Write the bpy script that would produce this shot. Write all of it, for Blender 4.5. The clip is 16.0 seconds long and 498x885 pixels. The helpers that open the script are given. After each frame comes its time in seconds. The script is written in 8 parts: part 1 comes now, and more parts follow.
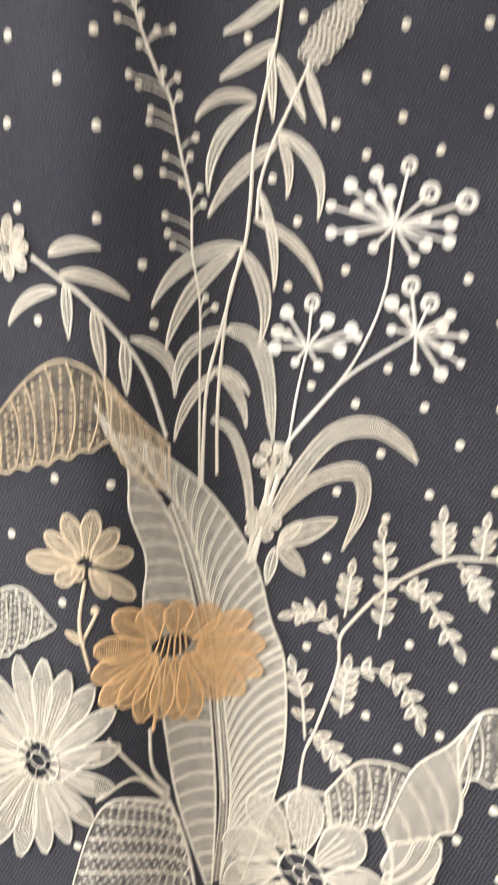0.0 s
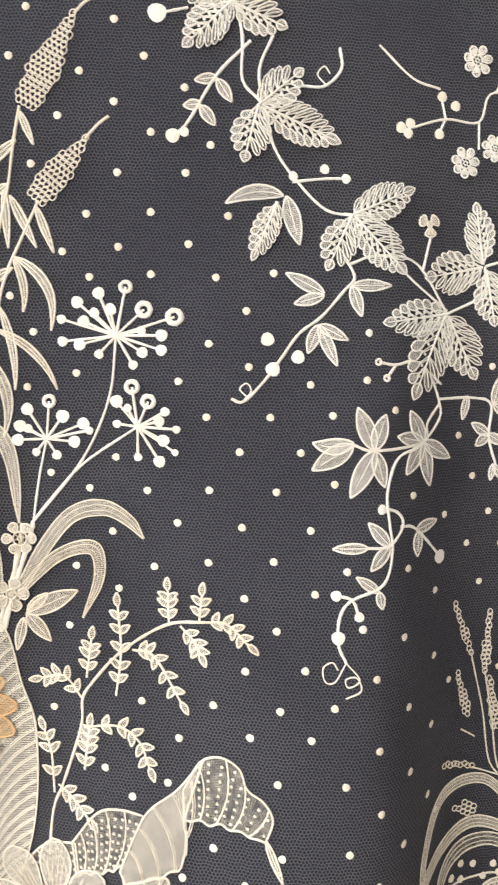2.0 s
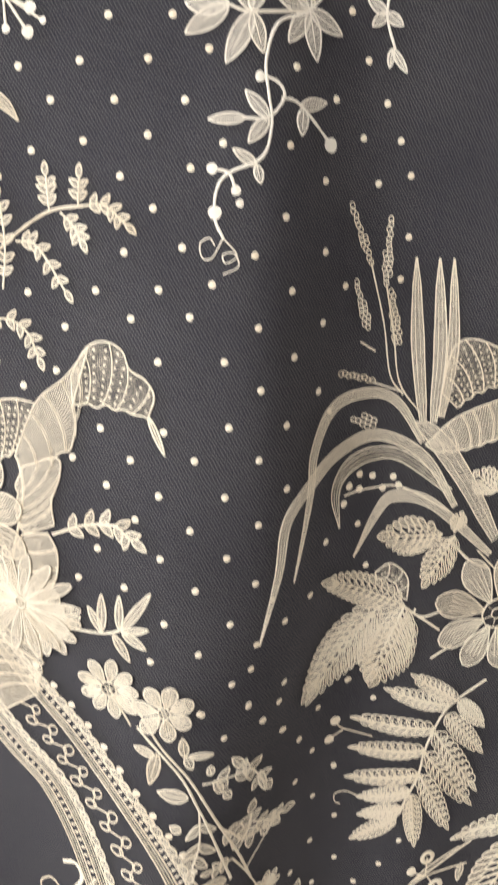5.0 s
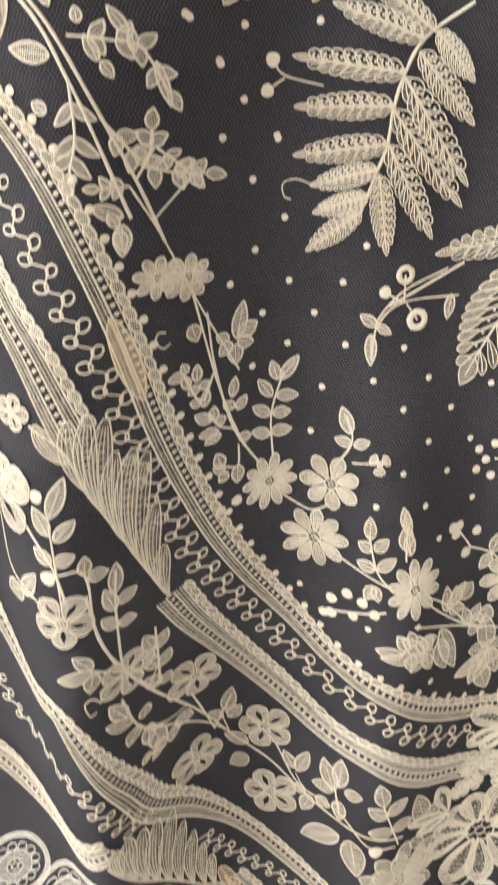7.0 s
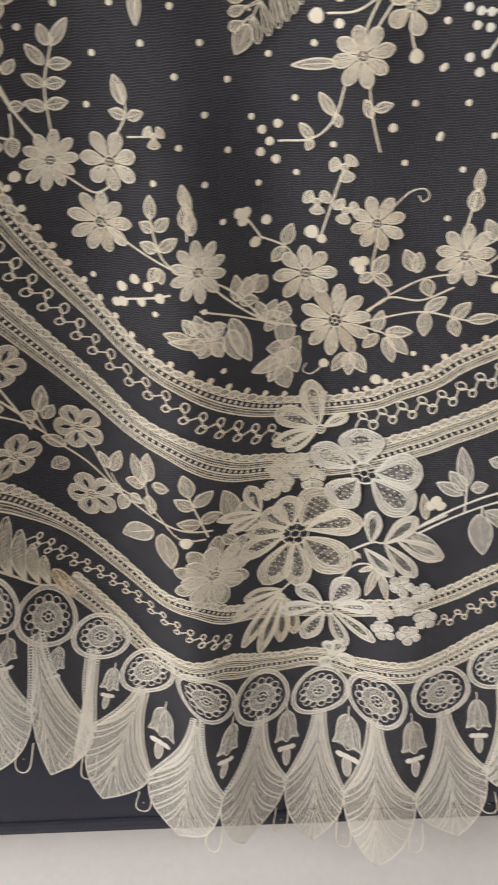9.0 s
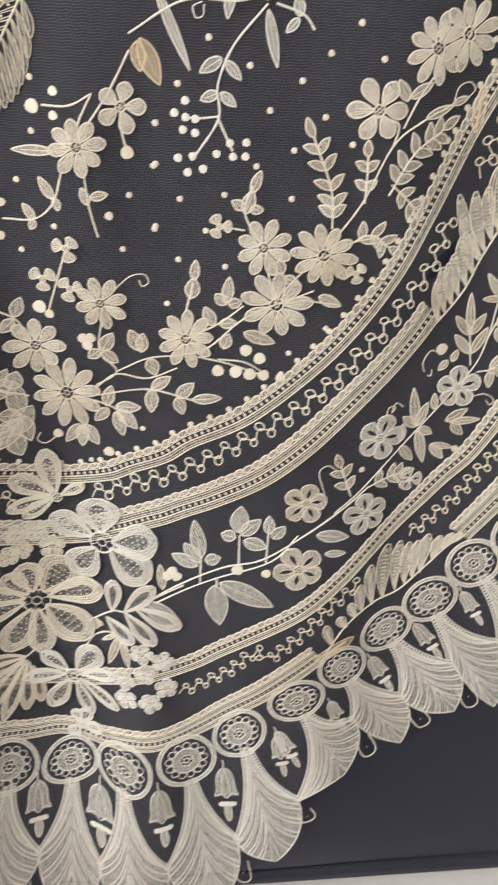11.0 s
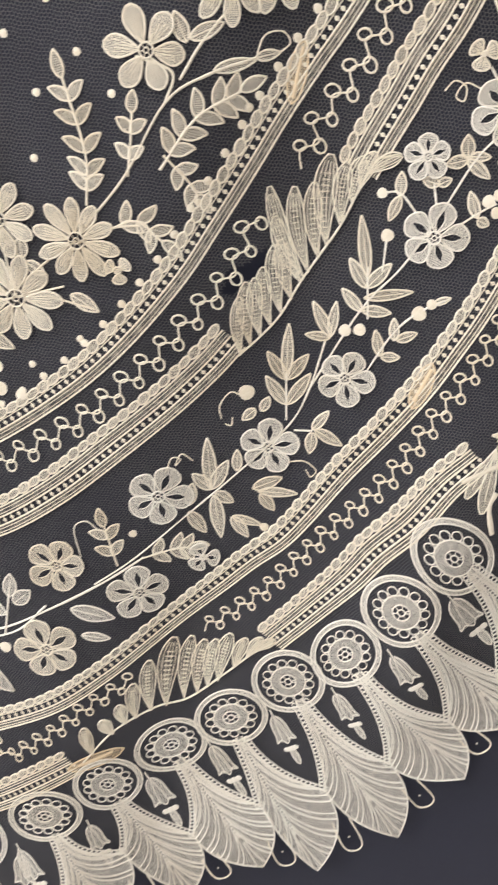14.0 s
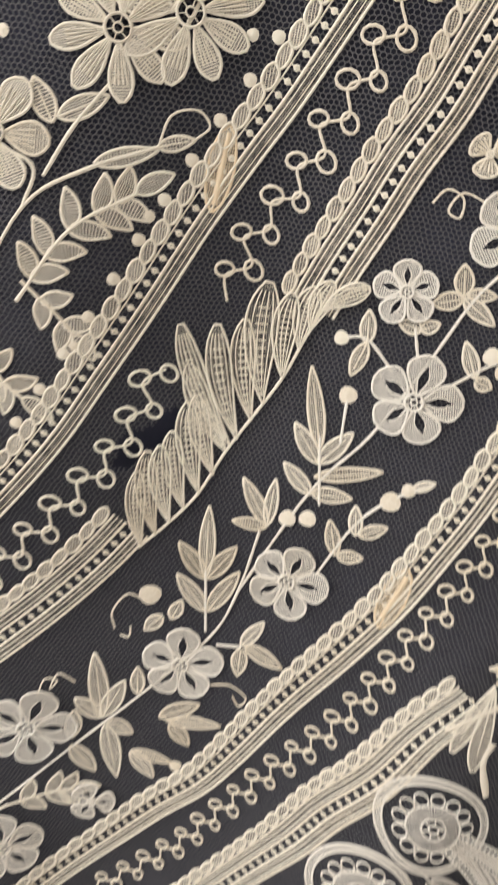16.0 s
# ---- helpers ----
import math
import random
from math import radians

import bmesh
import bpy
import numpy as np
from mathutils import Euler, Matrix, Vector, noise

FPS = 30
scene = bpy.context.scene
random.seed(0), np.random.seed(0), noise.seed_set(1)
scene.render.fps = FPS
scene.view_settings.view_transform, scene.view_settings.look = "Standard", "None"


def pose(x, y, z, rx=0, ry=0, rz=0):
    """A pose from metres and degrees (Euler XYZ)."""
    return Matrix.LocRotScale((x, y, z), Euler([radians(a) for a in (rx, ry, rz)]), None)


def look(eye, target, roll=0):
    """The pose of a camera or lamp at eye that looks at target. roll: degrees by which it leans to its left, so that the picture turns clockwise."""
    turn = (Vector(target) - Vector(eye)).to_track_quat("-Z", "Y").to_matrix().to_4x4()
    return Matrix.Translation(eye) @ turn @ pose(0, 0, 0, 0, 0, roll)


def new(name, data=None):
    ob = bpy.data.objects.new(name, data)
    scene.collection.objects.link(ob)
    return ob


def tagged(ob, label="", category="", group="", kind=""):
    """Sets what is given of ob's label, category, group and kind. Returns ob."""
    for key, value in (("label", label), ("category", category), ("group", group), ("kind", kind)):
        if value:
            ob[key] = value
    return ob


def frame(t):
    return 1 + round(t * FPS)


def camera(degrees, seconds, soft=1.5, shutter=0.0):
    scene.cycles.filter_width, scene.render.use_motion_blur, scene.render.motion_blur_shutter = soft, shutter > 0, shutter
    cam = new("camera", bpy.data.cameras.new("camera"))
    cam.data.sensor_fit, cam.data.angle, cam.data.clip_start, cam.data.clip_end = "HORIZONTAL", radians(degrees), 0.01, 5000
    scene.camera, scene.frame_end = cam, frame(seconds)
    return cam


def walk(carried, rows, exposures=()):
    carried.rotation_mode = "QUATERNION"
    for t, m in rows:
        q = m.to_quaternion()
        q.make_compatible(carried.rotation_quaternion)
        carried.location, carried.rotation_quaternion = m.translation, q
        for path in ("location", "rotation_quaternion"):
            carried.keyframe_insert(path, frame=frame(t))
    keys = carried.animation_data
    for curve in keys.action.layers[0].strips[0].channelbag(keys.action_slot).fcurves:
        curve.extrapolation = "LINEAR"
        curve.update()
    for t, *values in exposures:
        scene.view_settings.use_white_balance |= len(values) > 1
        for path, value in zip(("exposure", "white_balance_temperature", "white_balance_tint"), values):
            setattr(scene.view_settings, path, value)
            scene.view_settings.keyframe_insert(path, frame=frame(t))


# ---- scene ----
cam = camera(33.1, 16.0, 1.9, 0.5)
PATH = [
    (0, (-0.006, -0.002, 1.168), (0.035, 1.968, 0.825), 0.0),
    (0.5, (0.007, -0.029, 1.2), (0.07, 1.962, 1.017), 1.9),
    (1, (0.023, -0.038, 1.194), (0.133, 1.953, 1.039), 1.7),
    (1.5, (0.055, -0.053, 1.186), (0.231, 1.932, 1.015), 0.5),
    (2, (0.069, -0.056, 1.182), (0.311, 1.92, 0.996), -0.0),
    (2.5, (0.079, -0.058, 1.172), (0.33, 1.913, 0.946), -0.5),
    (3, (0.078, -0.053, 1.111), (0.315, 1.905, 0.778), -0.9),
    (3.5, (0.079, -0.054, 1.101), (0.308, 1.888, 0.682), -1.2),
    (3.7, (0.083, -0.054, 1.1), (0.319, 1.883, 0.664), -1.3),
    (5.8, (0.159, -0.091, 0.956), (0.212, 1.814, 0.35), -2.9),
    (6, (0.163, -0.078, 0.908), (0.188, 1.822, 0.283), -3.8),
    (6.5, (0.182, -0.059, 0.815), (0.165, 1.81, 0.104), -5.7),
    (7, (0.202, -0.073, 0.769), (0.142, 1.77, -0.006), -4.9),
    (7.5, (0.221, -0.099, 0.737), (0.098, 1.708, -0.11), -4.6),
    (8, (0.25, -0.112, 0.703), (0.11, 1.65, -0.234), -5.1),
    (8.5, (0.272, -0.123, 0.681), (0.165, 1.6, -0.329), -4.9),
    (9, (0.305, -0.13, 0.675), (0.256, 1.57, -0.377), -4.9),
    (9.5, (0.338, -0.136, 0.675), (0.373, 1.559, -0.386), -4.6),
    (10, (0.359, -0.138, 0.678), (0.471, 1.556, -0.379), -3.2),
    (10.2, (0.358, -0.142, 0.69), (0.517, 1.559, -0.351), -2.3),
    (12.3, (0.504, -0.128, 0.684), (0.651, 1.673, -0.174), 7.1),
    (12.5, (0.507, -0.105, 0.679), (0.613, 1.699, -0.18), 6.8),
    (13, (0.526, -0.067, 0.668), (0.61, 1.737, -0.192), 7.4),
    (13.5, (0.556, -0.055, 0.649), (0.61, 1.748, -0.215), 8.2),
    (14, (0.58, -0.039, 0.641), (0.624, 1.776, -0.198), 8.5),
    (14.5, (0.601, -0.026, 0.643), (0.665, 1.805, -0.16), 9.4),
    (15, (0.602, -0.001, 0.641), (0.671, 1.836, -0.147), 10.0),
    (15.5, (0.597, 0.041, 0.644), (0.663, 1.887, -0.124), 9.9),
    (16, (0.6, 0.088, 0.655), (0.662, 1.943, -0.092), 10.5),
]
walk(cam, [(t, look(eye, target, roll)) for t, eye, target, roll in PATH],
     [(0, -0.22, 6450, 10), (1.5, -0.15, 6500, 10), (3.5, -0.2, 6600, 10), (6.0, -0.05, 6800, 10), (7.0, 0.0, 6800, 10), (8.0, -0.2, 6750, 10), (9.0, -0.52, 6600, 10), (10.2, -0.35, 6500, 10), (12.5, 0.0, 6450, 10), (14.5, 0.05, 6500, 10), (16, -0.15, 6600, 10)])

# ---------------------------------------------------------------- light
world = bpy.data.worlds.new("World")
scene.world = world
world.use_nodes = True
world.node_tree.nodes["Background"].inputs[0].default_value = (1.0, 0.95, 0.88, 1)
world.node_tree.nodes["Background"].inputs[1].default_value = 0.2


def area_lamp(name, eye, target, w, h, power, colour):
    d = bpy.data.lights.new(name, "AREA")
    d.shape, d.size, d.size_y, d.energy, d.color = "RECTANGLE", w, h, power, colour
    ob = new(name, d)
    ob.matrix_world = look(eye, target)
    return ob


# Added key light, out of view; its leftward place follows the shaded fold slopes.
area_lamp("left_key_light", (-1.75, -0.95, 1.75), (0.3, 0.33, 0.75), 1.3, 1.2, 78, (1.0, 0.98, 0.95))
# Added fill light high in front, without a fitting; brightens the lace overall.
area_lamp("front_fill_light", (0.9, -1.3, 2.56), (0.3, 0.33, 0.6), 1.6, 0.8, 30, (1.0, 0.95, 0.88))


# ---------------------------------------------------------------- materials
def material(name):
    m = bpy.data.materials.new(name)
    m.use_nodes = True
    n = m.node_tree.nodes
    return m, n, m.node_tree.links, n["Principled BSDF"], n["Material Output"]


def math_node(n, l, op, a, b=None):
    x = n.new("ShaderNodeMath")
    x.operation = op
    for i, v in enumerate((a, b)):
        if v is None:
            continue
        if isinstance(v, (int, float)):
            x.inputs[i].default_value = v
        else:
            l.new(v, x.inputs[i])
    return x.outputs[0]


def noise_node(n, l, scale, detail=4.0, coord=None):
    x = n.new("ShaderNodeTexNoise")
    x.inputs["Scale"].default_value, x.inputs["Detail"].default_value = scale, detail
    if coord is None:
        coord = n.new("ShaderNodeTexCoord").outputs["Object"]
    l.new(coord, x.inputs["Vector"])
    return x.outputs["Fac"]


def ramp(n, l, fac, stops):
    x = n.new("ShaderNodeValToRGB")
    e = x.color_ramp.elements
    e[0].position, e[0].color = stops[0][0], (*stops[0][1], 1)
    e[1].position, e[1].color = stops[-1][0], (*stops[-1][1], 1)
    for p, c in stops[1:-1]:
        e.new(p).color = (*c, 1)
    l.new(fac, x.inputs[0])
    return x.outputs[0]


def bump(n, l, height, strength, dist):
    x = n.new("ShaderNodeBump")
    x.inputs["Strength"].default_value, x.inputs["Distance"].default_value = strength, dist
    l.new(height, x.inputs["Height"])
    return x.outputs[0]


def thread_colour(n, l, light, dark):
    """Aged cotton: a fine fleck over broad tea-coloured stains, and a shade of its own for each piece."""
    a = noise_node(n, l, 900, 3)
    b = noise_node(n, l, 14, 3)
    c = n.new("ShaderNodeObjectInfo").outputs["Random"]
    f = math_node(n, l, "ADD", math_node(n, l, "MULTIPLY", a, 0.45), math_node(n, l, "MULTIPLY", b, 0.75))
    f = math_node(n, l, "ADD", f, math_node(n, l, "MULTIPLY", math_node(n, l, "SUBTRACT", c, 0.5), 0.22))
    return ramp(n, l, f, [(0.36, dark), (0.62, light), (0.85, tuple(min(0.9, v * 1.07) for v in light))])


def cord_material(name, light, dark):
    """Twisted thread laid along the piece: u runs along it, in millimetres."""
    m, n, l, p, o = material(name)
    uv = n.new("ShaderNodeUVMap")
    s = n.new("ShaderNodeSeparateXYZ")
    l.new(uv.outputs[0], s.inputs[0])
    tw = math_node(n, l, "SINE", math_node(n, l, "MULTIPLY", math_node(n, l, "ADD", s.outputs[0], s.outputs[1]), 9.0))
    l.new(thread_colour(n, l, light, dark), p.inputs["Base Color"])
    h = math_node(n, l, "ADD", math_node(n, l, "MULTIPLY", tw, 0.5), noise_node(n, l, 2500, 2))
    l.new(bump(n, l, h, 0.5, 0.0002), p.inputs["Normal"])
    p.inputs["Roughness"].default_value = 0.85
    p.inputs["Specular IOR Level"].default_value = 0.2
    return m


def cloth_material(name, light, dark, u_pitch, v_pitch, cover):
    """Woven clothwork: threads along u and v with gaps between them that let the ground show through."""
    m, n, l, p, o = material(name)
    uv = n.new("ShaderNodeUVMap")
    wob = n.new("ShaderNodeVectorMath")
    wob.operation = "ADD"
    l.new(uv.outputs[0], wob.inputs[0])
    nz = n.new("ShaderNodeTexNoise")
    nz.inputs["Scale"].default_value = 0.8
    l.new(uv.outputs[0], nz.inputs["Vector"])
    sc = n.new("ShaderNodeVectorMath")
    sc.operation = "SCALE"
    sc.inputs["Scale"].default_value = 0.55
    l.new(nz.outputs["Color"], sc.inputs[0])
    l.new(sc.outputs[0], wob.inputs[1])
    s = n.new("ShaderNodeSeparateXYZ")
    l.new(wob.outputs[0], s.inputs[0])
    cu = math_node(n, l, "COSINE", math_node(n, l, "MULTIPLY", s.outputs[0], 2 * math.pi / u_pitch))
    cv = math_node(n, l, "COSINE", math_node(n, l, "MULTIPLY", s.outputs[1], 2 * math.pi / v_pitch))
    top = math_node(n, l, "MAXIMUM", cu, cv)
    dense = math_node(n, l, "MULTIPLY", noise_node(n, l, 260, 3), 0.9)
    x = n.new("ShaderNodeMapRange")
    x.interpolation_type = "SMOOTHSTEP"
    l.new(math_node(n, l, "ADD", top, dense), x.inputs["Value"])
    x.inputs["From Min"].default_value, x.inputs["From Max"].default_value = cover - 0.35, cover + 0.35
    l.new(x.outputs[0], p.inputs["Alpha"])
    l.new(thread_colour(n, l, light, dark), p.inputs["Base Color"])
    l.new(bump(n, l, top, 0.6, 0.0002), p.inputs["Normal"])
    p.inputs["Roughness"].default_value = 0.9
    p.inputs["Specular IOR Level"].default_value = 0.15
    return m


TONES = {"white": ((0.86, 0.82, 0.75), (0.74, 0.69, 0.60)), "cream": ((0.85, 0.785, 0.67), (0.71, 0.63, 0.50)),
         "tan": ((0.80, 0.66, 0.47), (0.64, 0.50, 0.33)), "orange": ((0.85, 0.55, 0.28), (0.74, 0.44, 0.20)), "dark": ((0.02, 0.02, 0.025), (0.012, 0.012, 0.016))}
CORD = {k: cord_material("cotton_cord_" + k, *[tuple(min(0.9, x * 1.04) for x in c) for c in v]) for k, v in TONES.items()}
CLOTH = {k: cloth_material("clothwork_" + k, *[tuple(x * 0.95 for x in c) for c in v], 0.85, 0.6, 0.98) for k, v in TONES.items()}
GAUZE = {k: cloth_material("open_clothwork_" + k, *[tuple(x * 0.86 for x in c) for c in v], 0.8, 0.7, 1.35) for k, v in TONES.items()}


DENSE = {k: cloth_material("dense_clothwork_" + k, *[tuple(x * 0.95 for x in c) for c in v], 0.75, 0.55, 0.62) for k, v in TONES.items()}


def net_material():
    m, n, l, p, o = material("net_thread")
    l.new(thread_colour(n, l, (0.108, 0.108, 0.118), (0.07, 0.07, 0.08)), p.inputs["Base Color"])
    p.inputs["Roughness"].default_value = 0.9
    return m


def backing_material():
    m, n, l, p, o = material("navy_cotton")
    co = n.new("ShaderNodeTexCoord").outputs["Object"]
    s = n.new("ShaderNodeSeparateXYZ")
    l.new(co, s.inputs[0])
    wx = math_node(n, l, "SINE", math_node(n, l, "MULTIPLY", s.outputs[0], 2 * math.pi / 0.0007))
    wz = math_node(n, l, "SINE", math_node(n, l, "MULTIPLY", s.outputs[2], 2 * math.pi / 0.0007))
    h = math_node(n, l, "MULTIPLY", wx, wz)
    f = math_node(n, l, "ADD", math_node(n, l, "MULTIPLY", noise_node(n, l, 9, 4), 0.7), math_node(n, l, "MULTIPLY", noise_node(n, l, 700, 2), 0.3))
    l.new(ramp(n, l, f, [(0.3, (0.011, 0.0125, 0.026)), (0.7, (0.019, 0.0215, 0.043))]), p.inputs["Base Color"])
    l.new(bump(n, l, h, 0.25, 0.0002), p.inputs["Normal"])
    p.inputs["Roughness"].default_value = 0.92
    p.inputs["Sheen Weight"].default_value = 0.05
    return m


def paint_material(name, a, b, rough):
    m, n, l, p, o = material(name)
    f = math_node(n, l, "ADD", math_node(n, l, "MULTIPLY", noise_node(n, l, 3, 4), 0.6), math_node(n, l, "MULTIPLY", noise_node(n, l, 120, 3), 0.4))
    l.new(ramp(n, l, f, [(0.35, a), (0.65, b)]), p.inputs["Base Color"])
    l.new(bump(n, l, noise_node(n, l, 400, 3), 0.1, 0.0005), p.inputs["Normal"])
    p.inputs["Roughness"].default_value = rough
    return m


NET, NAVY = net_material(), backing_material()
WHITE_PAINT = paint_material("white_paint", (0.74, 0.72, 0.73), (0.80, 0.79, 0.80), 0.6)
WALL_PAINT = paint_material("wall_paint", (0.62, 0.58, 0.52), (0.68, 0.64, 0.58), 0.8)


# ---------------------------------------------------------------- the hang of the cloth
# broad folds of the hanging cloth: place across, height, half-width, half-height, depth (minus: towards the viewer)
FOLDS = [
    (0.12, 0.8, 0.06, 0.35, -0.0609),
    (0.09, 0.4, 0.035, 0.2, -0.0579),
    (0.24, 0.1, 0.035, 0.35, -0.0356),
    (0.51, 0.1, 0.1, 0.35, -0.0259),
    (0.18, 1.0, 0.035, 0.2, -0.0292),
    (0.69, 0.4, 0.035, 0.1, -0.0189),
    (0.21, 0.7, 0.035, 0.35, 0.0167),
    (0.06, 0.9, 0.035, 0.1, -0.0186),
    (-0.06, 1.1, 0.035, 0.35, -0.0248),
    (0.27, 0.5, 0.035, 0.1, -0.018),
    (0.33, 0.6, 0.06, 0.35, 0.0224),
    (0.6, 0.6, 0.035, 0.35, 0.0058),
    (0.15, 0.3, 0.035, 0.2, 0.0057),
    (0.09, 1.1, 0.1, 0.1, 0.0019),
    (0.39, 0.1, 0.035, 0.2, -0.0239),
    (0.36, 0.6, 0.035, 0.1, -0.0146),
    (0.03, 1.3, 0.1, 0.1, -0.0069),
    (0.09, 0.6, 0.035, 0.1, -0.0116),
    (0.54, 0.6, 0.035, 0.1, -0.0073),
    (0.18, 0.7, 0.035, 0.1, 0.0084),
    (0.09, 1.0, 0.035, 0.1, 0.0105),
    (0.24, 1.0, 0.06, 0.1, 0.0099),
    (0.21, 0.9, 0.06, 0.1, -0.0071),
    (0.27, 0.4, 0.06, 0.1, -0.0125),
    (0.15, 0.4, 0.035, 0.1, 0.0157),
    (0.57, 0.3, 0.035, 0.2, 0.0089),
    (0.0, 0.9, 0.035, 0.35, 0.0049),
    (0.09, 0.8, 0.035, 0.1, 0.0093),
    (0.63, 0.6, 0.06, 0.1, 0.0067),
    (0.33, 0.1, 0.035, 0.2, 0.0052),
]


def hang(x, z):
    """How far back the cloth hangs at a place, in metres."""
    y = np.full(np.shape(x), 0.330)
    for cx, cz, sx, sz, d in FOLDS:
        y = y + d * np.exp(-((x - cx) / sx) ** 2 - ((z - cz) / sz) ** 2)
    return y


def rows_to_mesh(name, verts, quads, uvs=None, mat_index=None, mats=()):
    me = bpy.data.meshes.new(name)
    me.vertices.add(len(verts))
    me.vertices.foreach_set("co", np.asarray(verts, np.float32).ravel())
    q = np.asarray(quads, np.int32)
    me.loops.add(q.size)
    me.loops.foreach_set("vertex_index", q.ravel())
    me.polygons.add(len(q))
    me.polygons.foreach_set("loop_start", np.arange(0, q.size, 4, dtype=np.int32))
    if uvs is not None:
        lay = me.uv_layers.new(name="UVMap")
        lay.data.foreach_set("uv", np.asarray(uvs, np.float32)[q.ravel()].ravel())
    for m in mats:
        me.materials.append(m)
    if mat_index is not None:
        me.polygons.foreach_set("material_index", np.asarray(mat_index, np.int32))
    me.polygons.foreach_set("use_smooth", np.ones(len(q), bool))
    me.update(calc_edges=True)
    return me


class Lace:
    """Gathers strips of lace, in millimetres across (x), up (z) and proud of the ground, and hangs them on the cloth."""

    def __init__(self, tone="cream", up=0.0):
        self.up = up
        self.v, self.uv, self.q, self.mi, self.count, self.tone = [], [], [], [], 0, tone

    def grid(self, p, lift, uv, mat, closed=False):
        n, m = p.shape[:2]
        i = np.arange(n * m).reshape(n, m) + self.count
        if closed:
            i = np.vstack([i, i[:1]])
        q = np.stack([i[:-1, :-1], i[1:, :-1], i[1:, 1:], i[:-1, 1:]], -1).reshape(-1, 4)
        self.v.append(np.concatenate([p, np.broadcast_to(lift, (n, m))[..., None]], -1).reshape(-1, 3))
        self.uv.append(uv.reshape(-1, 2))
        self.q.append(q)
        self.mi.append(np.full(len(q), mat))
        self.count += n * m

    def mesh(self, name):
        v = np.concatenate(self.v) / 1000.0
        y = hang(v[:, 0], v[:, 1]) - v[:, 2] - 0.0004 - self.up / 1000
        co = np.stack([v[:, 0], y, v[:, 1]], -1)
        return rows_to_mesh(name, co, np.concatenate(self.q), np.concatenate(self.uv), np.concatenate(self.mi),
                            (CORD[self.tone], CLOTH[self.tone], GAUZE[self.tone], DENSE[self.tone]))


def part(name, shape, parent, label="", kind=""):
    ob = new(name, shape.mesh(name) if isinstance(shape, Lace) else shape)
    ob.parent = parent
    return tagged(ob, label, kind=kind)


def smooth(pts, n=8, closed=False):
    """A smooth line through a few points, n steps between each two."""
    p = np.asarray(pts, float)
    if closed:
        e = np.vstack([p[-1:], p, p[:2]])
    else:
        e = np.vstack([2 * p[:1] - p[1:2], p, 2 * p[-1:] - p[-2:-1]])
    t = np.linspace(0, 1, n, endpoint=False)[:, None]
    out = []
    for k in range(len(e) - 3):
        a, b, c, d = e[k:k + 4]
        out.append(0.5 * (2 * b + (c - a) * t + (2 * a - 5 * b + 4 * c - d) * t ** 2 + (3 * b - a - 3 * c + d) * t ** 3))
    out = np.vstack(out)
    return out if closed else np.vstack([out, p[-1:]])


def side(p, closed=False):
    """The unit way to the left of a line at each of its points, and the length along it."""
    d = (np.roll(p, -1, 0) - np.roll(p, 1, 0)) if closed else np.gradient(p, axis=0)
    d /= np.maximum(np.linalg.norm(d, axis=1, keepdims=True), 1e-9)
    s = np.concatenate([[0], np.cumsum(np.linalg.norm(np.diff(p, axis=0), axis=1))])
    return np.stack([-d[:, 1], d[:, 0]], -1), s


def evenly(p, step):
    """Points on a dense line, step apart."""
    s = np.concatenate([[0], np.cumsum(np.linalg.norm(np.diff(p, axis=0), axis=1))])
    n = max(2, int(round(s[-1] / step)) + 1)
    t = np.linspace(0, s[-1], n)
    return np.stack([np.interp(t, s, p[:, 0]), np.interp(t, s, p[:, 1])], -1)


ACROSS = np.array([-1.0, -0.55, 0.55, 1.0])
RISE = np.array([-0.1, 1.0, 1.0, -0.1])


def cord(b, p, w=0.7, h=0.45, closed=False, base=0.0, taper=0.0):
    """A raised thread of width w along a dense line."""
    n, s = side(p, closed)
    k = np.ones(len(p))
    if taper:
        k = 1 - taper * np.linspace(0, 1, len(p))
    k = k * (1 + 0.10 * np.sin(s * 2.1 + p[0, 0]) + 0.07 * np.sin(s * 5.3 + p[0, 1]))
    g = p[:, None] + n[:, None] * (ACROSS[None, :, None] * w / 2 * k[:, None, None])
    b.grid(g, (base + h * RISE[None, :] * np.ones((len(p), 1))) / 1.0, np.stack(np.broadcast_arrays(s[:, None], ACROSS[None] * w / 2), -1), 0, closed)


def loft(b, a, c, mat=1, lift=0.15, dome=0.2, m=5, closed=False):
    """Woven cloth between two lines of as many points."""
    t = np.linspace(0, 1, m)
    g = a[:, None] * (1 - t)[None, :, None] + c[:, None] * t[None, :, None]
    s = np.concatenate([[0], np.cumsum(np.linalg.norm(np.diff((a + c) / 2, axis=0), axis=1))])
    wd = np.linalg.norm(a - c, axis=1)
    uv = np.stack([np.broadcast_to(s[:, None], g.shape[:2]), wd[:, None] * (t - 0.5)[None]], -1)
    b.grid(g, lift + dome * np.sin(math.pi * t)[None, :] * np.ones((len(a), 1)), uv, mat, closed)


def disc(b, x, z, r, hole=0.0, mat=1, lift=0.2, dome=0.35, seg=14):
    a = np.linspace(0, 2 * math.pi, seg, endpoint=False)
    ring = np.stack([np.cos(a), np.sin(a)], -1) * (1 + 0.05 * np.sin(a * 3 + x))[:, None]
    t = np.array([hole, hole + (1 - hole) * 0.55, 1.0])
    g = np.array([x, z]) + ring[:, None] * (r * t)[None, :, None]
    b.grid(g, lift + dome * (1 - t ** 2)[None, :] * np.ones((seg, 1)), g - np.array([x, z]), mat, True)


